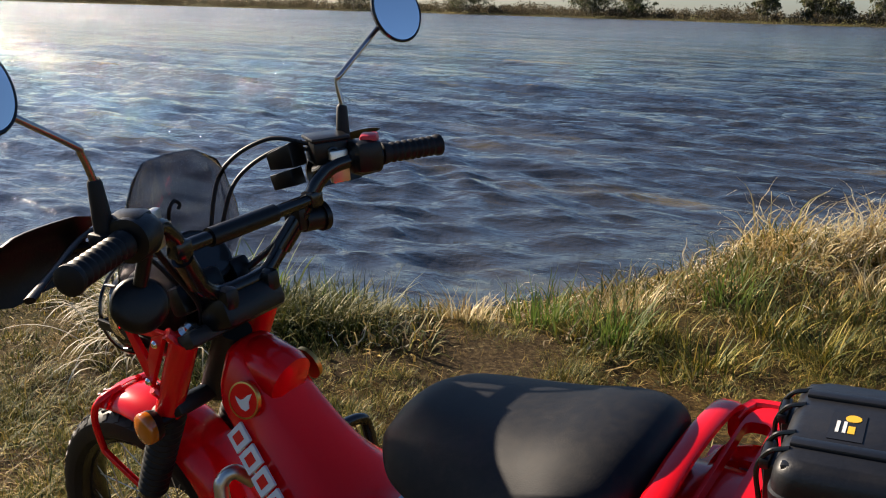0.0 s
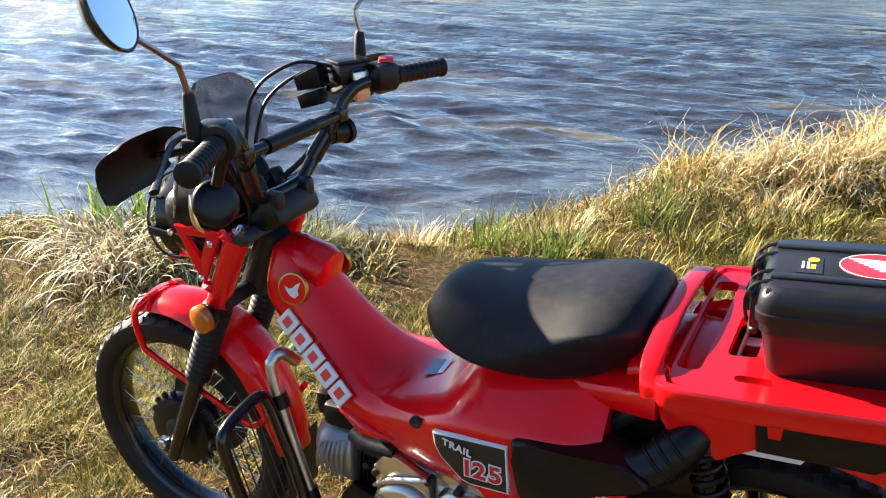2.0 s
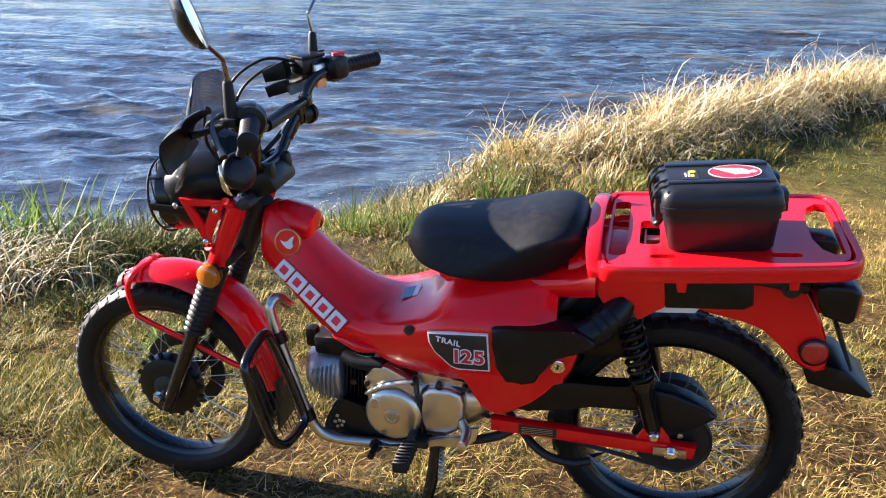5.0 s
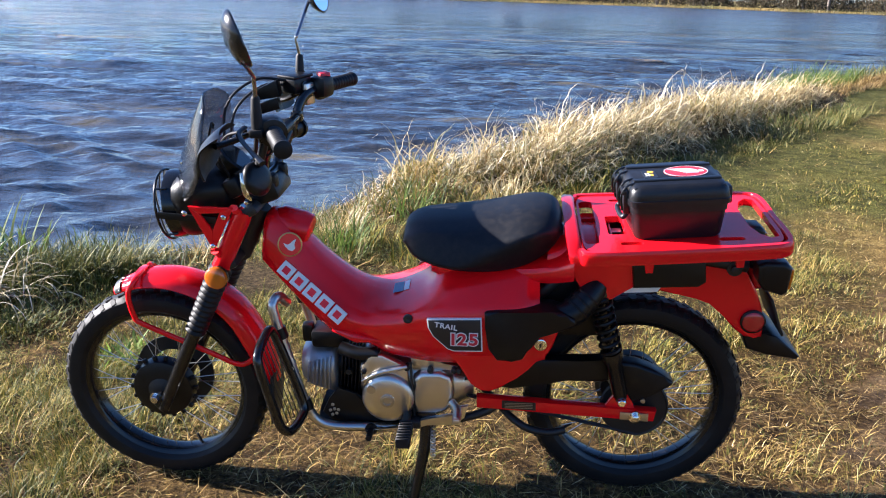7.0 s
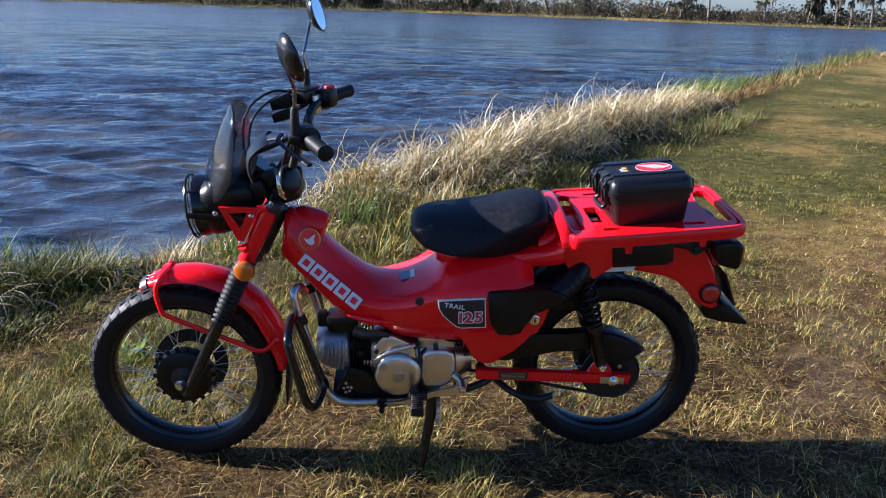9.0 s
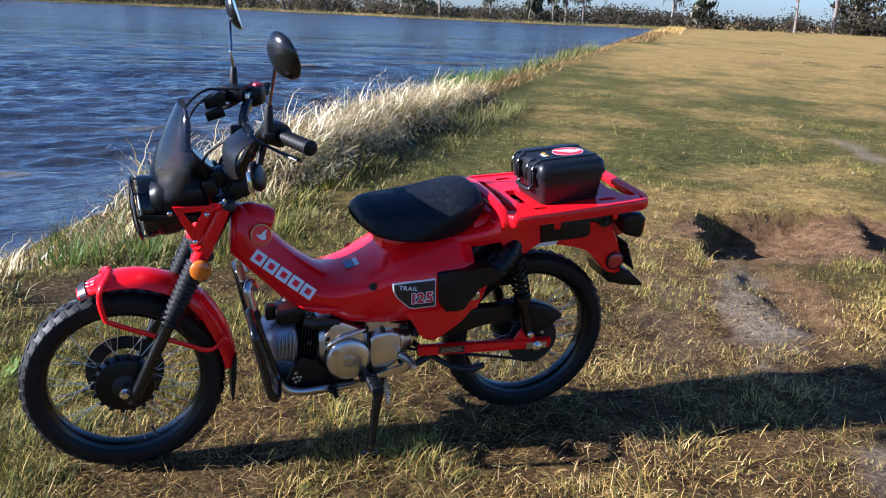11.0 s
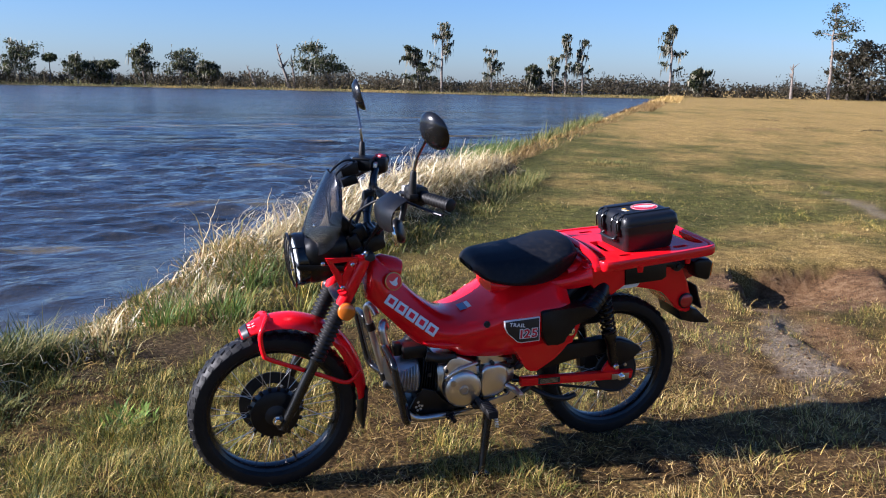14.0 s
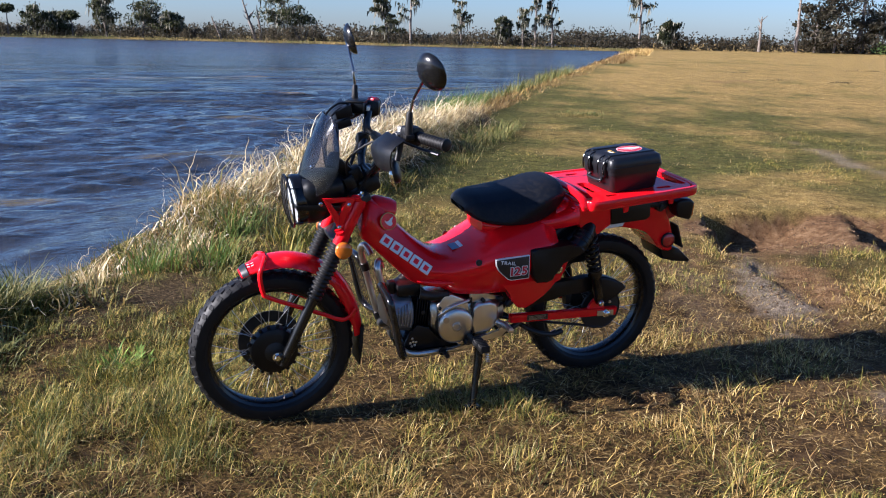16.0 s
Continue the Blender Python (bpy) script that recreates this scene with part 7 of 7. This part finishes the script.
slab(bm, [(-0.250, 0.352), (-0.300, 0.400), (-0.355, 0.440), (-0.470, 0.432), (-0.560, 0.440), (-0.575, 0.425), (-0.575, 0.372), (-0.410, 0.380), (-0.330, 0.352)], 0.062, 0.100, 0.008, 1, 3)
cc = part("chain_case", bm, PLASTIC, bike, "black plastic chain case")
bm = bmesh.new()
slab(bm, [(-0.560, 0.440), (-0.640, 0.428), (-0.705, 0.390), (-0.715, 0.375), (-0.668, 0.352), (-0.625, 0.318), (-0.605, 0.330), (-0.585, 0.372), (-0.562, 0.380)], 0.058, 0.106, 0.010, 1, 3)
part("case_end", bm, PLASTIC, cc)
bm = bmesh.new()
lathe(bm, [(0.006, -0.004), (0.006, 0.003), (0.002, 0.004)], Matrix.Translation((-0.285, 0.101, 0.372)) @ Matrix.Rotation(radians(-90), 4, "X"), 10)
part("case_screw", bm, STEEL, cc)
bm = bmesh.new()
lathe(bm, [(0.006, -0.004), (0.006, 0.003), (0.002, 0.004)], Matrix.Translation((-0.640, 0.1065, 0.330)) @ Matrix.Rotation(radians(-90), 4, "X"), 10)
part("case_screw", bm, STEEL, cc)
bm = bmesh.new()
run_pts = []
for k in range(21):
    a = radians(100 + 160 * k / 20)
    run_pts.append((-0.6235 + 0.084 * math.cos(a), 0.066, 0.290 + 0.084 * math.sin(a)))
for k in range(13):
    a = radians(-80 + 160 * k / 12)
    run_pts.append((-0.215 + 0.030 * math.cos(a), 0.066, 0.335 + 0.030 * math.sin(a)))
tube(bm, run_pts, 0.0065, 6, 1, True, 0.7)
part("chain", bm, DARK, bike, "oily drive chain")

# engine
eng = new("engine")
eng.parent = bike
bm = bmesh.new()
hull(bm, [(0.075, 0.420, 0.06, 0.34, 0.085, 0.262, 0.06), (0.04, 0.425, 0.075, 0.34, 0.10, 0.245, 0.075), (-0.08, 0.415, 0.08, 0.34, 0.105, 0.245, 0.08), (-0.17, 0.390, 0.07, 0.33, 0.09, 0.265, 0.07), (-0.215, 0.375, 0.05, 0.33, 0.07, 0.29, 0.05)], 4, 2)
part("crankcase", bm, ALLOY, eng, "cast alloy crankcase")
bm = bmesh.new()
m = Matrix.Translation((-0.002, 0.0, 0.328)) @ Matrix.Rotation(radians(-90), 4, "X")
lathe(bm, [(0.068, 0.095), (0.068, 0.122), (0.064, 0.131), (0.055, 0.136), (0.03, 0.138), (0.002, 0.138)], m, 48)
slab(bm, [(0.060, 0.330), (0.064, 0.412), (0.040, 0.446), (0.010, 0.446), (-0.052, 0.414), (-0.060, 0.330)], 0.095, 0.118, 0.008, 0)
ac = part("alternator_cover", bm, ALLOY, eng, "satin round alternator cover")
bm = bmesh.new()
lathe(bm, [(0.018, 0.136), (0.018, 0.1415), (0.011, 0.143), (0.010, 0.1405), (0.002, 0.1405)], m, 28)
lathe(bm, [(0.011, 0.134), (0.011, 0.1385), (0.002, 0.1385)], m @ Matrix.Translation((0.040, -0.030, 0)), 20)
part("inspection_cap", bm, STEEL, ac)
bm = bmesh.new()
slab(bm, [(-0.064, 0.400), (-0.160, 0.404), (-0.172, 0.350), (-0.160, 0.298), (-0.120, 0.276), (-0.066, 0.272), (-0.072, 0.330)], 0.080, 0.124, 0.012, 1, 3)
part("sprocket_cover", bm, ALLOY, eng, "satin rounded sprocket cover")
bm = bmesh.new()
slab(bm, [(-0.060, 0.436), (-0.118, 0.438), (-0.140, 0.416), (-0.190, 0.418), (-0.192, 0.402), (-0.062, 0.400)], 0.080, 0.106, 0.005, 0)
part("crankcase_lug", bm, ALLOY, eng)
for x, z in ((-0.052, 0.412), (-0.170, 0.408), (-0.182, 0.408), (-0.168, 0.290), (0.058, 0.400), (-0.110, 0.408)):
    bm = bmesh.new()
    lathe(bm, [(0.007, 0.10), (0.007, 0.122), (0.003, 0.124)], Matrix.Translation((x, 0, z)) @ Matrix.Rotation(radians(-90), 4, "X"), 10)
    part("engine_bolt", bm, DARK, eng)
bm = bmesh.new()
tube(bm, [(0.062, 0.118, 0.372), (0.020, 0.126, 0.400), (-0.034, 0.124, 0.414), (-0.052, 0.120, 0.418)], [0.005, 0.006, 0.006, 0.005], 10, 4)
part("cover_ridge", bm, ALLOY, ac)
bm = bmesh.new()
tube(bm, [(-0.062, 0.118, 0.425), (-0.065, 0.124, 0.33), (-0.068, 0.118, 0.268)], 0.0035, 8, 4)
part("engine_seam", bm, DARK, eng)
bm = bmesh.new()
bar(bm, (0.07, 0, 0.355), (0.15, 0, 0.365), 0.045, 20)
cyl = part("cylinder", bm, PLASTIC, eng, "black finned cylinder")
for k in range(6):
    x = 0.080 + 0.0095 * k
    bm = bmesh.new()
    block(bm, (0.0045, 0.140, 0.135), Matrix.Translation((x, 0, 0.360)) @ Matrix.Rotation(radians(-6), 4, "Y"), 0.0015, 1)
    part("fin", bm, PLASTIC, cyl)
# black lower cover ahead of the crankcase, with a row of pale bolts
bm = bmesh.new()
slab(bm, [(0.132, 0.335), (0.085, 0.318), (0.050, 0.268), (0.000, 0.252), (-0.030, 0.236), (0.150, 0.236), (0.178, 0.262), (0.160, 0.300)], 0.080, 0.094, 0.004, 0)
lc = part("lower_cover", bm, PLASTIC, eng, "black lower engine cover")
for x, z in ((0.150, 0.285), (0.146, 0.272), (0.141, 0.259), (0.157, 0.268), (0.152, 0.255), (0.136, 0.270)):
    bm = bmesh.new()
    lathe(bm, [(0.0045, 0.090), (0.0045, 0.0955), (0.002, 0.0965)], Matrix.Translation((x, 0, z)) @ Matrix.Rotation(radians(-90), 4, "X"), 10)
    part("stud", bm, STEEL, lc)
bm = bmesh.new()
hull(bm, [(0.138, 0.430, 0.055, 0.36, 0.082, 0.288, 0.05), (0.150, 0.438, 0.060, 0.37, 0.092, 0.288, 0.055), (0.205, 0.436, 0.058, 0.375, 0.090, 0.305, 0.055), (0.232, 0.420, 0.045, 0.375, 0.070, 0.325, 0.045)], 3, 2)
hd = part("cylinder_head", bm, FIN_GREY, eng, "grey finned cylinder head")
for k in range(6):
    bm = bmesh.new()
    tube(bm, [(0.150 + 0.011 * k, 0.080, 0.420 - 0.004 * k), (0.152 + 0.011 * k, 0.094, 0.385), (0.156 + 0.011 * k, 0.092, 0.330 + 0.004 * k)], 0.0032, 6, 3)
    part("head_fin", bm, FIN_GREY, hd)
bm = bmesh.new()
tube(bm, [(0.175, 0.0, 0.430), (0.150, 0.0, 0.475), (0.09, 0.0, 0.49), (0.02, 0.0, 0.47)], 0.026, 14, 5)
block(bm, (0.09, 0.08, 0.05), Matrix.Translation((0.155, 0.035, 0.462)), 0.012)
tube(bm, [(0.120, 0.085, 0.448), (0.075, 0.098, 0.440), (0.020, 0.10, 0.442)], 0.017, 12, 5)
block(bm, (0.03, 0.03, 0.05), Matrix.Translation((0.212, 0.04, 0.470)), 0.008)
part("throttle_body", bm, PLASTIC, eng)
bm = bmesh.new()
block(bm, (0.03, 0.10, 0.08), Matrix.Translation((0.120, 0.0, 0.275)), 0.01)
bar(bm, (0.095, 0.03, 0.29), (0.095, 0.09, 0.29), 0.018, 14)
bar(bm, (0.105, 0.070, 0.375), (0.105, 0.082, 0.375), 0.008, 10)
part("engine_mount", bm, DARK, eng)
# exhaust on the far side
bm = bmesh.new()
tube(bm, [(0.20, -0.03, 0.305), (0.21, -0.09, 0.28), (0.12, -0.135, 0.30), (-0.05, -0.150, 0.36), (-0.22, -0.150, 0.42)], 0.016, 12, 6)
part("exhaust_pipe", bm, DARK, bike)
bm = bmesh.new()
tube(bm, [(-0.22, -0.150, 0.42), (-0.26, -0.15, 0.43), (-0.62, -0.155, 0.475), (-0.70, -0.155, 0.485)], [0.022, 0.046, 0.050, 0.040], 20, 3)
part("silencer", bm, PLASTIC, bike, "black upswept silencer")

# tube engine guard, crash bar with wire mesh, bash plate
for s in (1, -1):
    bm = bmesh.new()
    tube(bm, [(0.256, 0.060 * s, 0.560), (0.268, 0.084 * s, 0.587), (0.278, 0.101 * s, 0.580), (0.277, 0.110 * s, 0.552), (0.245, 0.118 * s, 0.42), (0.214, 0.120 * s, 0.306), (0.190, 0.118 * s, 0.255), (0.146, 0.112 * s, 0.233), (0.06, 0.105 * s, 0.228), (-0.035, 0.10 * s, 0.226)], 0.0125, 14, 6)
    part("engine_guard", bm, STEEL, bike, "grey steel tube engine guard")
    for z in (0.500, 0.300):
        bm = bmesh.new()
        k = np.interp(z, [0.306, 0.42, 0.555], [0.214, 0.245, 0.278])
        bar(bm, (k - 0.004, 0.119 * s - 0.008 * s * (z > 0.4), z - 0.014), (k + 0.004, 0.119 * s - 0.008 * s * (z > 0.4), z + 0.014), 0.0165, 14)
        part("guard_clamp", bm, PLASTIC, bike)
    bm = bmesh.new()
    # a loop of straight lengths with rounded corners, its inner side along the guard tube
    loop = [(0.272, 0.137, 0.505), (0.281, 0.150, 0.527), (0.283, 0.200, 0.524), (0.282, 0.245, 0.514), (0.279, 0.262, 0.492), (0.263, 0.261, 0.410), (0.247, 0.255, 0.330), (0.236, 0.246, 0.302), (0.224, 0.222, 0.289), (0.214, 0.172, 0.293), (0.212, 0.146, 0.308), (0.226, 0.140, 0.360), (0.250, 0.138, 0.440)]
    tube(bm, [(x, y * s, z) for x, y, z in loop], 0.0115, 14, 5, True)
    cb = part("crash_bar", bm, GLOSS, bike, "black crash bar loop")
    # thin wires across the loop
    corner = [Vector((x, y * s, z)) for x, y, z in ((0.279, 0.140, 0.520), (0.281, 0.260, 0.505), (0.240, 0.250, 0.310), (0.213, 0.150, 0.305))]
    for k in range(6):
        u = (k + 0.7) / 6.4
        bm = bmesh.new()
        bar(bm, corner[0].lerp(corner[1], u), corner[3].lerp(corner[2], u), 0.0014, 6)
        part("mesh_wire", bm, DARK, cb)
bm = bmesh.new()
hull(bm, [(0.19, 0.262, 0.05, 0.245, 0.09, 0.232, 0.08), (0.10, 0.240, 0.06, 0.228, 0.098, 0.218, 0.09), (-0.03, 0.236, 0.06, 0.226, 0.098, 0.216, 0.09)], 3, 1)
part("bash_plate", bm, DARK, bike, "dented dark bash plate")
# foot pegs, shift lever, stand
bm = bmesh.new()
bar(bm, (-0.050, -0.25, 0.285), (-0.050, 0.22, 0.285), 0.011, 12)
block(bm, (0.05, 0.10, 0.02), Matrix.Translation((-0.06, 0.10, 0.265)), 0.004)
tube(bm, [(-0.06, 0.09, 0.262), (-0.14, 0.10, 0.252), (-0.24, 0.095, 0.275), (-0.30, 0.085, 0.315)], 0.011, 10, 5)
tube(bm, [(-0.24, 0.0, 0.29), (-0.33, 0.09, 0.245), (-0.40, 0.10, 0.225), (-0.45, 0.09, 0.228)], 0.010, 10, 5)
part("peg_bracket", bm, DARK, bike)
for s in (1, -1):
    bm = bmesh.new()
    block(bm, (0.030, 0.085, 0.018), Matrix.Translation((-0.056, 0.228 * s, 0.292)), 0.003)
    fp = part("foot_peg", bm, RUBBER, bike, "ribbed black rubber foot peg")
    for k in range(8):
        bm = bmesh.new()
        block(bm, (0.034, 0.0062, 0.026), Matrix.Translation((-0.056, (0.190 + 0.0115 * k) * s, 0.293)) @ Matrix.Rotation(radians(8), 4, "X"), 0.002, 1)
        part("peg_rib", bm, RUBBER, fp)
bm = bmesh.new()
slab(bm, [(0.020, 0.246), (0.06, 0.236), (-0.02, 0.250), (-0.10, 0.278), (-0.165, 0.290), (-0.180, 0.315), (-0.205, 0.320), (-0.196, 0.285), (-0.170, 0.264), (-0.10, 0.262), (-0.03, 0.234)], 0.128, 0.140, 0.003)
part("shift_lever", bm, ALLOY, bike, "bright alloy shift lever")
bm = bmesh.new()
bar(bm, (0.045, 0.120, 0.238), (0.045, 0.175, 0.238), 0.008, 12)
lathe(bm, [(0.016, 0), (0.016, 0.006)], Matrix.Translation((0.045, 0.128, 0.238)) @ Matrix.Rotation(radians(-90), 4, "X"), 16)
part("shift_pedal", bm, RUBBER, bike)
bm = bmesh.new()
tube(bm, [(-0.165, 0.125, 0.318), (-0.180, 0.16, 0.318), (-0.182, 0.205, 0.318)], [0.012, 0.012, 0.010], 12, 4)
block(bm, (0.020, 0.055, 0.016), Matrix.Translation((-0.181, 0.185, 0.318)), 0.004)
part("rear_peg", bm, ALLOY, bike)
bm = bmesh.new()
tube(bm, [(-0.100, 0.108, 0.272), (-0.094, 0.126, 0.200), (-0.074, 0.150, 0.100), (-0.058, 0.170, 0.024)], [0.019, 0.016, 0.013, 0.012], 12, 4)
block(bm, (0.055, 0.040, 0.008), Matrix.Translation((-0.057, 0.174, 0.018)) @ Matrix.Rotation(radians(5), 4, "X"), 0.002)
block(bm, (0.05, 0.03, 0.045), Matrix.Translation((-0.098, 0.112, 0.268)), 0.006)
st = part("side_stand", bm, GLOSS, bike, "black side stand, folded out")
bm = bmesh.new()
coil = [(-0.116 + 0.006 * math.cos(k * 0.7), 0.128 + 0.0004 * k + 0.008 * math.sin(k * 0.7), 0.262 - 0.0009 * k) for k in range(90)]
tube(bm, coil, 0.0017, 5, 1)
part("stand_spring", bm, STEEL, st)

# ---- the hard case on the carrier ----
case = new("hard_case")
case.matrix_world = B @ TILT @ Matrix.Translation((-0.684, 0.044, ZR + 0.012)) @ Matrix.Rotation(radians(3.5), 4, "Z") @ Matrix.Diagonal((1.06, 1.06, 1.03, 1))
tagged(case, "small black hard plastic case lying on the red carrier", "case")
CX, CY = 0.206, 0.184
bm = bmesh.new()
sec = []
for z, g in ((0.0, 0.86), (0.006, 0.90), (0.064, 0.965), (0.0645, 0.99), (0.0795, 0.995), (0.0797, 0.97)):
    sec.append([Vector((x, y, z)) for x, y in rounded(0, 0, CX * g, CY * g, 0.020)])
skin(bm, sec)
part("case_body", bm, CASE, case)
bm = bmesh.new()
sec = []
for z, g in ((0.0800, 0.995), (0.0805, 1.035), (0.0925, 1.040), (0.0940, 1.020), (0.1010, 1.018), (0.1130, 1.000), (0.1210, 0.955), (0.1265, 0.885)):
    sec.append([Vector((x, y, z)) for x, y in rounded(0, 0, CX * g, CY * g, 0.020)])
skin(bm, sec)
lid = part("case_lid", bm, CASE, case)
for y in (-0.050, 0.050):
    bm = bmesh.new()
    block(bm, (CX * 0.90, 0.014, 0.006), Matrix.Translation((0, y, 0.1275)), 0.002)
    part("lid_rib", bm, CASE, lid)
for x in (-0.085, 0.085):
    for y in (-0.078, 0.078):
        bm = bmesh.new()
        block(bm, (0.022, 0.014, 0.030), Matrix.Translation((x, y, 0.108)), 0.004)
        part("corner_block", bm, CASE, lid)
for y in (-0.045, 0.045):
    bm = bmesh.new()
    block(bm, (0.016, 0.032, 0.050), Matrix.Translation((CX / 2 + 0.004, y, 0.080)), 0.004)
    block(bm, (0.010, 0.040, 0.012), Matrix.Translation((CX / 2 + 0.010, y, 0.106)), 0.003)
    part("latch", bm, CASE, case)
    for e in (-0.016, 0.016):
        bm = bmesh.new()
        tube(bm, [(CX / 2 - 0.012, y + e, 0.126), (CX / 2 + 0.006, y + e, 0.119), (CX / 2 + 0.017, y + e, 0.098), (CX / 2 + 0.015, y + e, 0.066)], 0.0026, 8, 4)
        part("latch_edge", bm, GLOSS, case)
    bm = bmesh.new()
    block(bm, (0.016, 0.040, 0.040), Matrix.Translation((-CX / 2 - 0.004, y, 0.090)), 0.005)
    part("hinge", bm, CASE, case)
bm = bmesh.new()
tube(bm, [(CX / 2, -0.035, 0.050), (CX / 2 + 0.010, -0.034, 0.040), (CX / 2 + 0.010, 0.034, 0.040), (CX / 2, 0.035, 0.050)], 0.006, 10, 4)
part("handle", bm, CASE, case)
bm = bmesh.new()
lathe(bm, [(0.042, 0.0), (0.042, 0.0012), (0.002, 0.0012)], Matrix.Translation((-0.030, -0.004, 0.1265)) @ Matrix.Diagonal((1.12, 0.92, 1, 1)), 48)
stk = part("sticker", bm, DECAL_RED, lid, "round red sticker with a pale wing shape")
bm = bmesh.new()
lathe(bm, [(0.0408, 0.0010), (0.0408, 0.0016), (0.0420, 0.0016), (0.0420, 0.0010)], Matrix.Translation((-0.030, -0.004, 0.1265)) @ Matrix.Diagonal((1.12, 0.92, 1, 1)), 48, True)
for k in range(7):
    u = k / 6
    tip, root = Vector((0.006 - 0.034 * u, -0.022 + 0.034 * u, 0.1281)), Vector((-0.040 - 0.010 * u, -0.018 + 0.028 * u, 0.1281))
    bar(bm, tip, root, 0.0015, 4)
tube(bm, [(-0.038, -0.020, 0.1281), (-0.050, -0.006, 0.1281), (-0.052, 0.012, 0.1281)], [0.003, 0.006, 0.003], 6, 3, flat=0.25)
lathe(bm, [(0.007, 0), (0.007, 0.0006), (0.004, 0.0006), (0.004, 0)], Matrix.Translation((-0.062, -0.002, 0.1279)), 20)
part("wing_shape", bm, WHITE, stk)
bm = bmesh.new()
block(bm, (0.030, 0.052, 0.0008), Matrix.Translation((0.050, 0.006, 0.1270)), 0)
lb = part("label", bm, DECAL_BLACK, lid, "dark maker's label with a yellow mark")
bm = bmesh.new()
lathe(bm, [(0.007, 0), (0.007, 0.0006), (0.001, 0.0006)], Matrix.Translation((0.046, -0.010, 0.1274)), 12)
block(bm, (0.006, 0.014, 0.0006), Matrix.Translation((0.046, 0.012, 0.1276)), 0)
part("yellow_mark", bm, YELLOW, lb)
bm = bmesh.new()
for k in range(2):
    block(bm, (0.003, 0.022, 0.0006), Matrix.Translation((0.052 + 0.006 * k, 0.008, 0.1276)), 0)
part("print_line", bm, WHITE, lb)
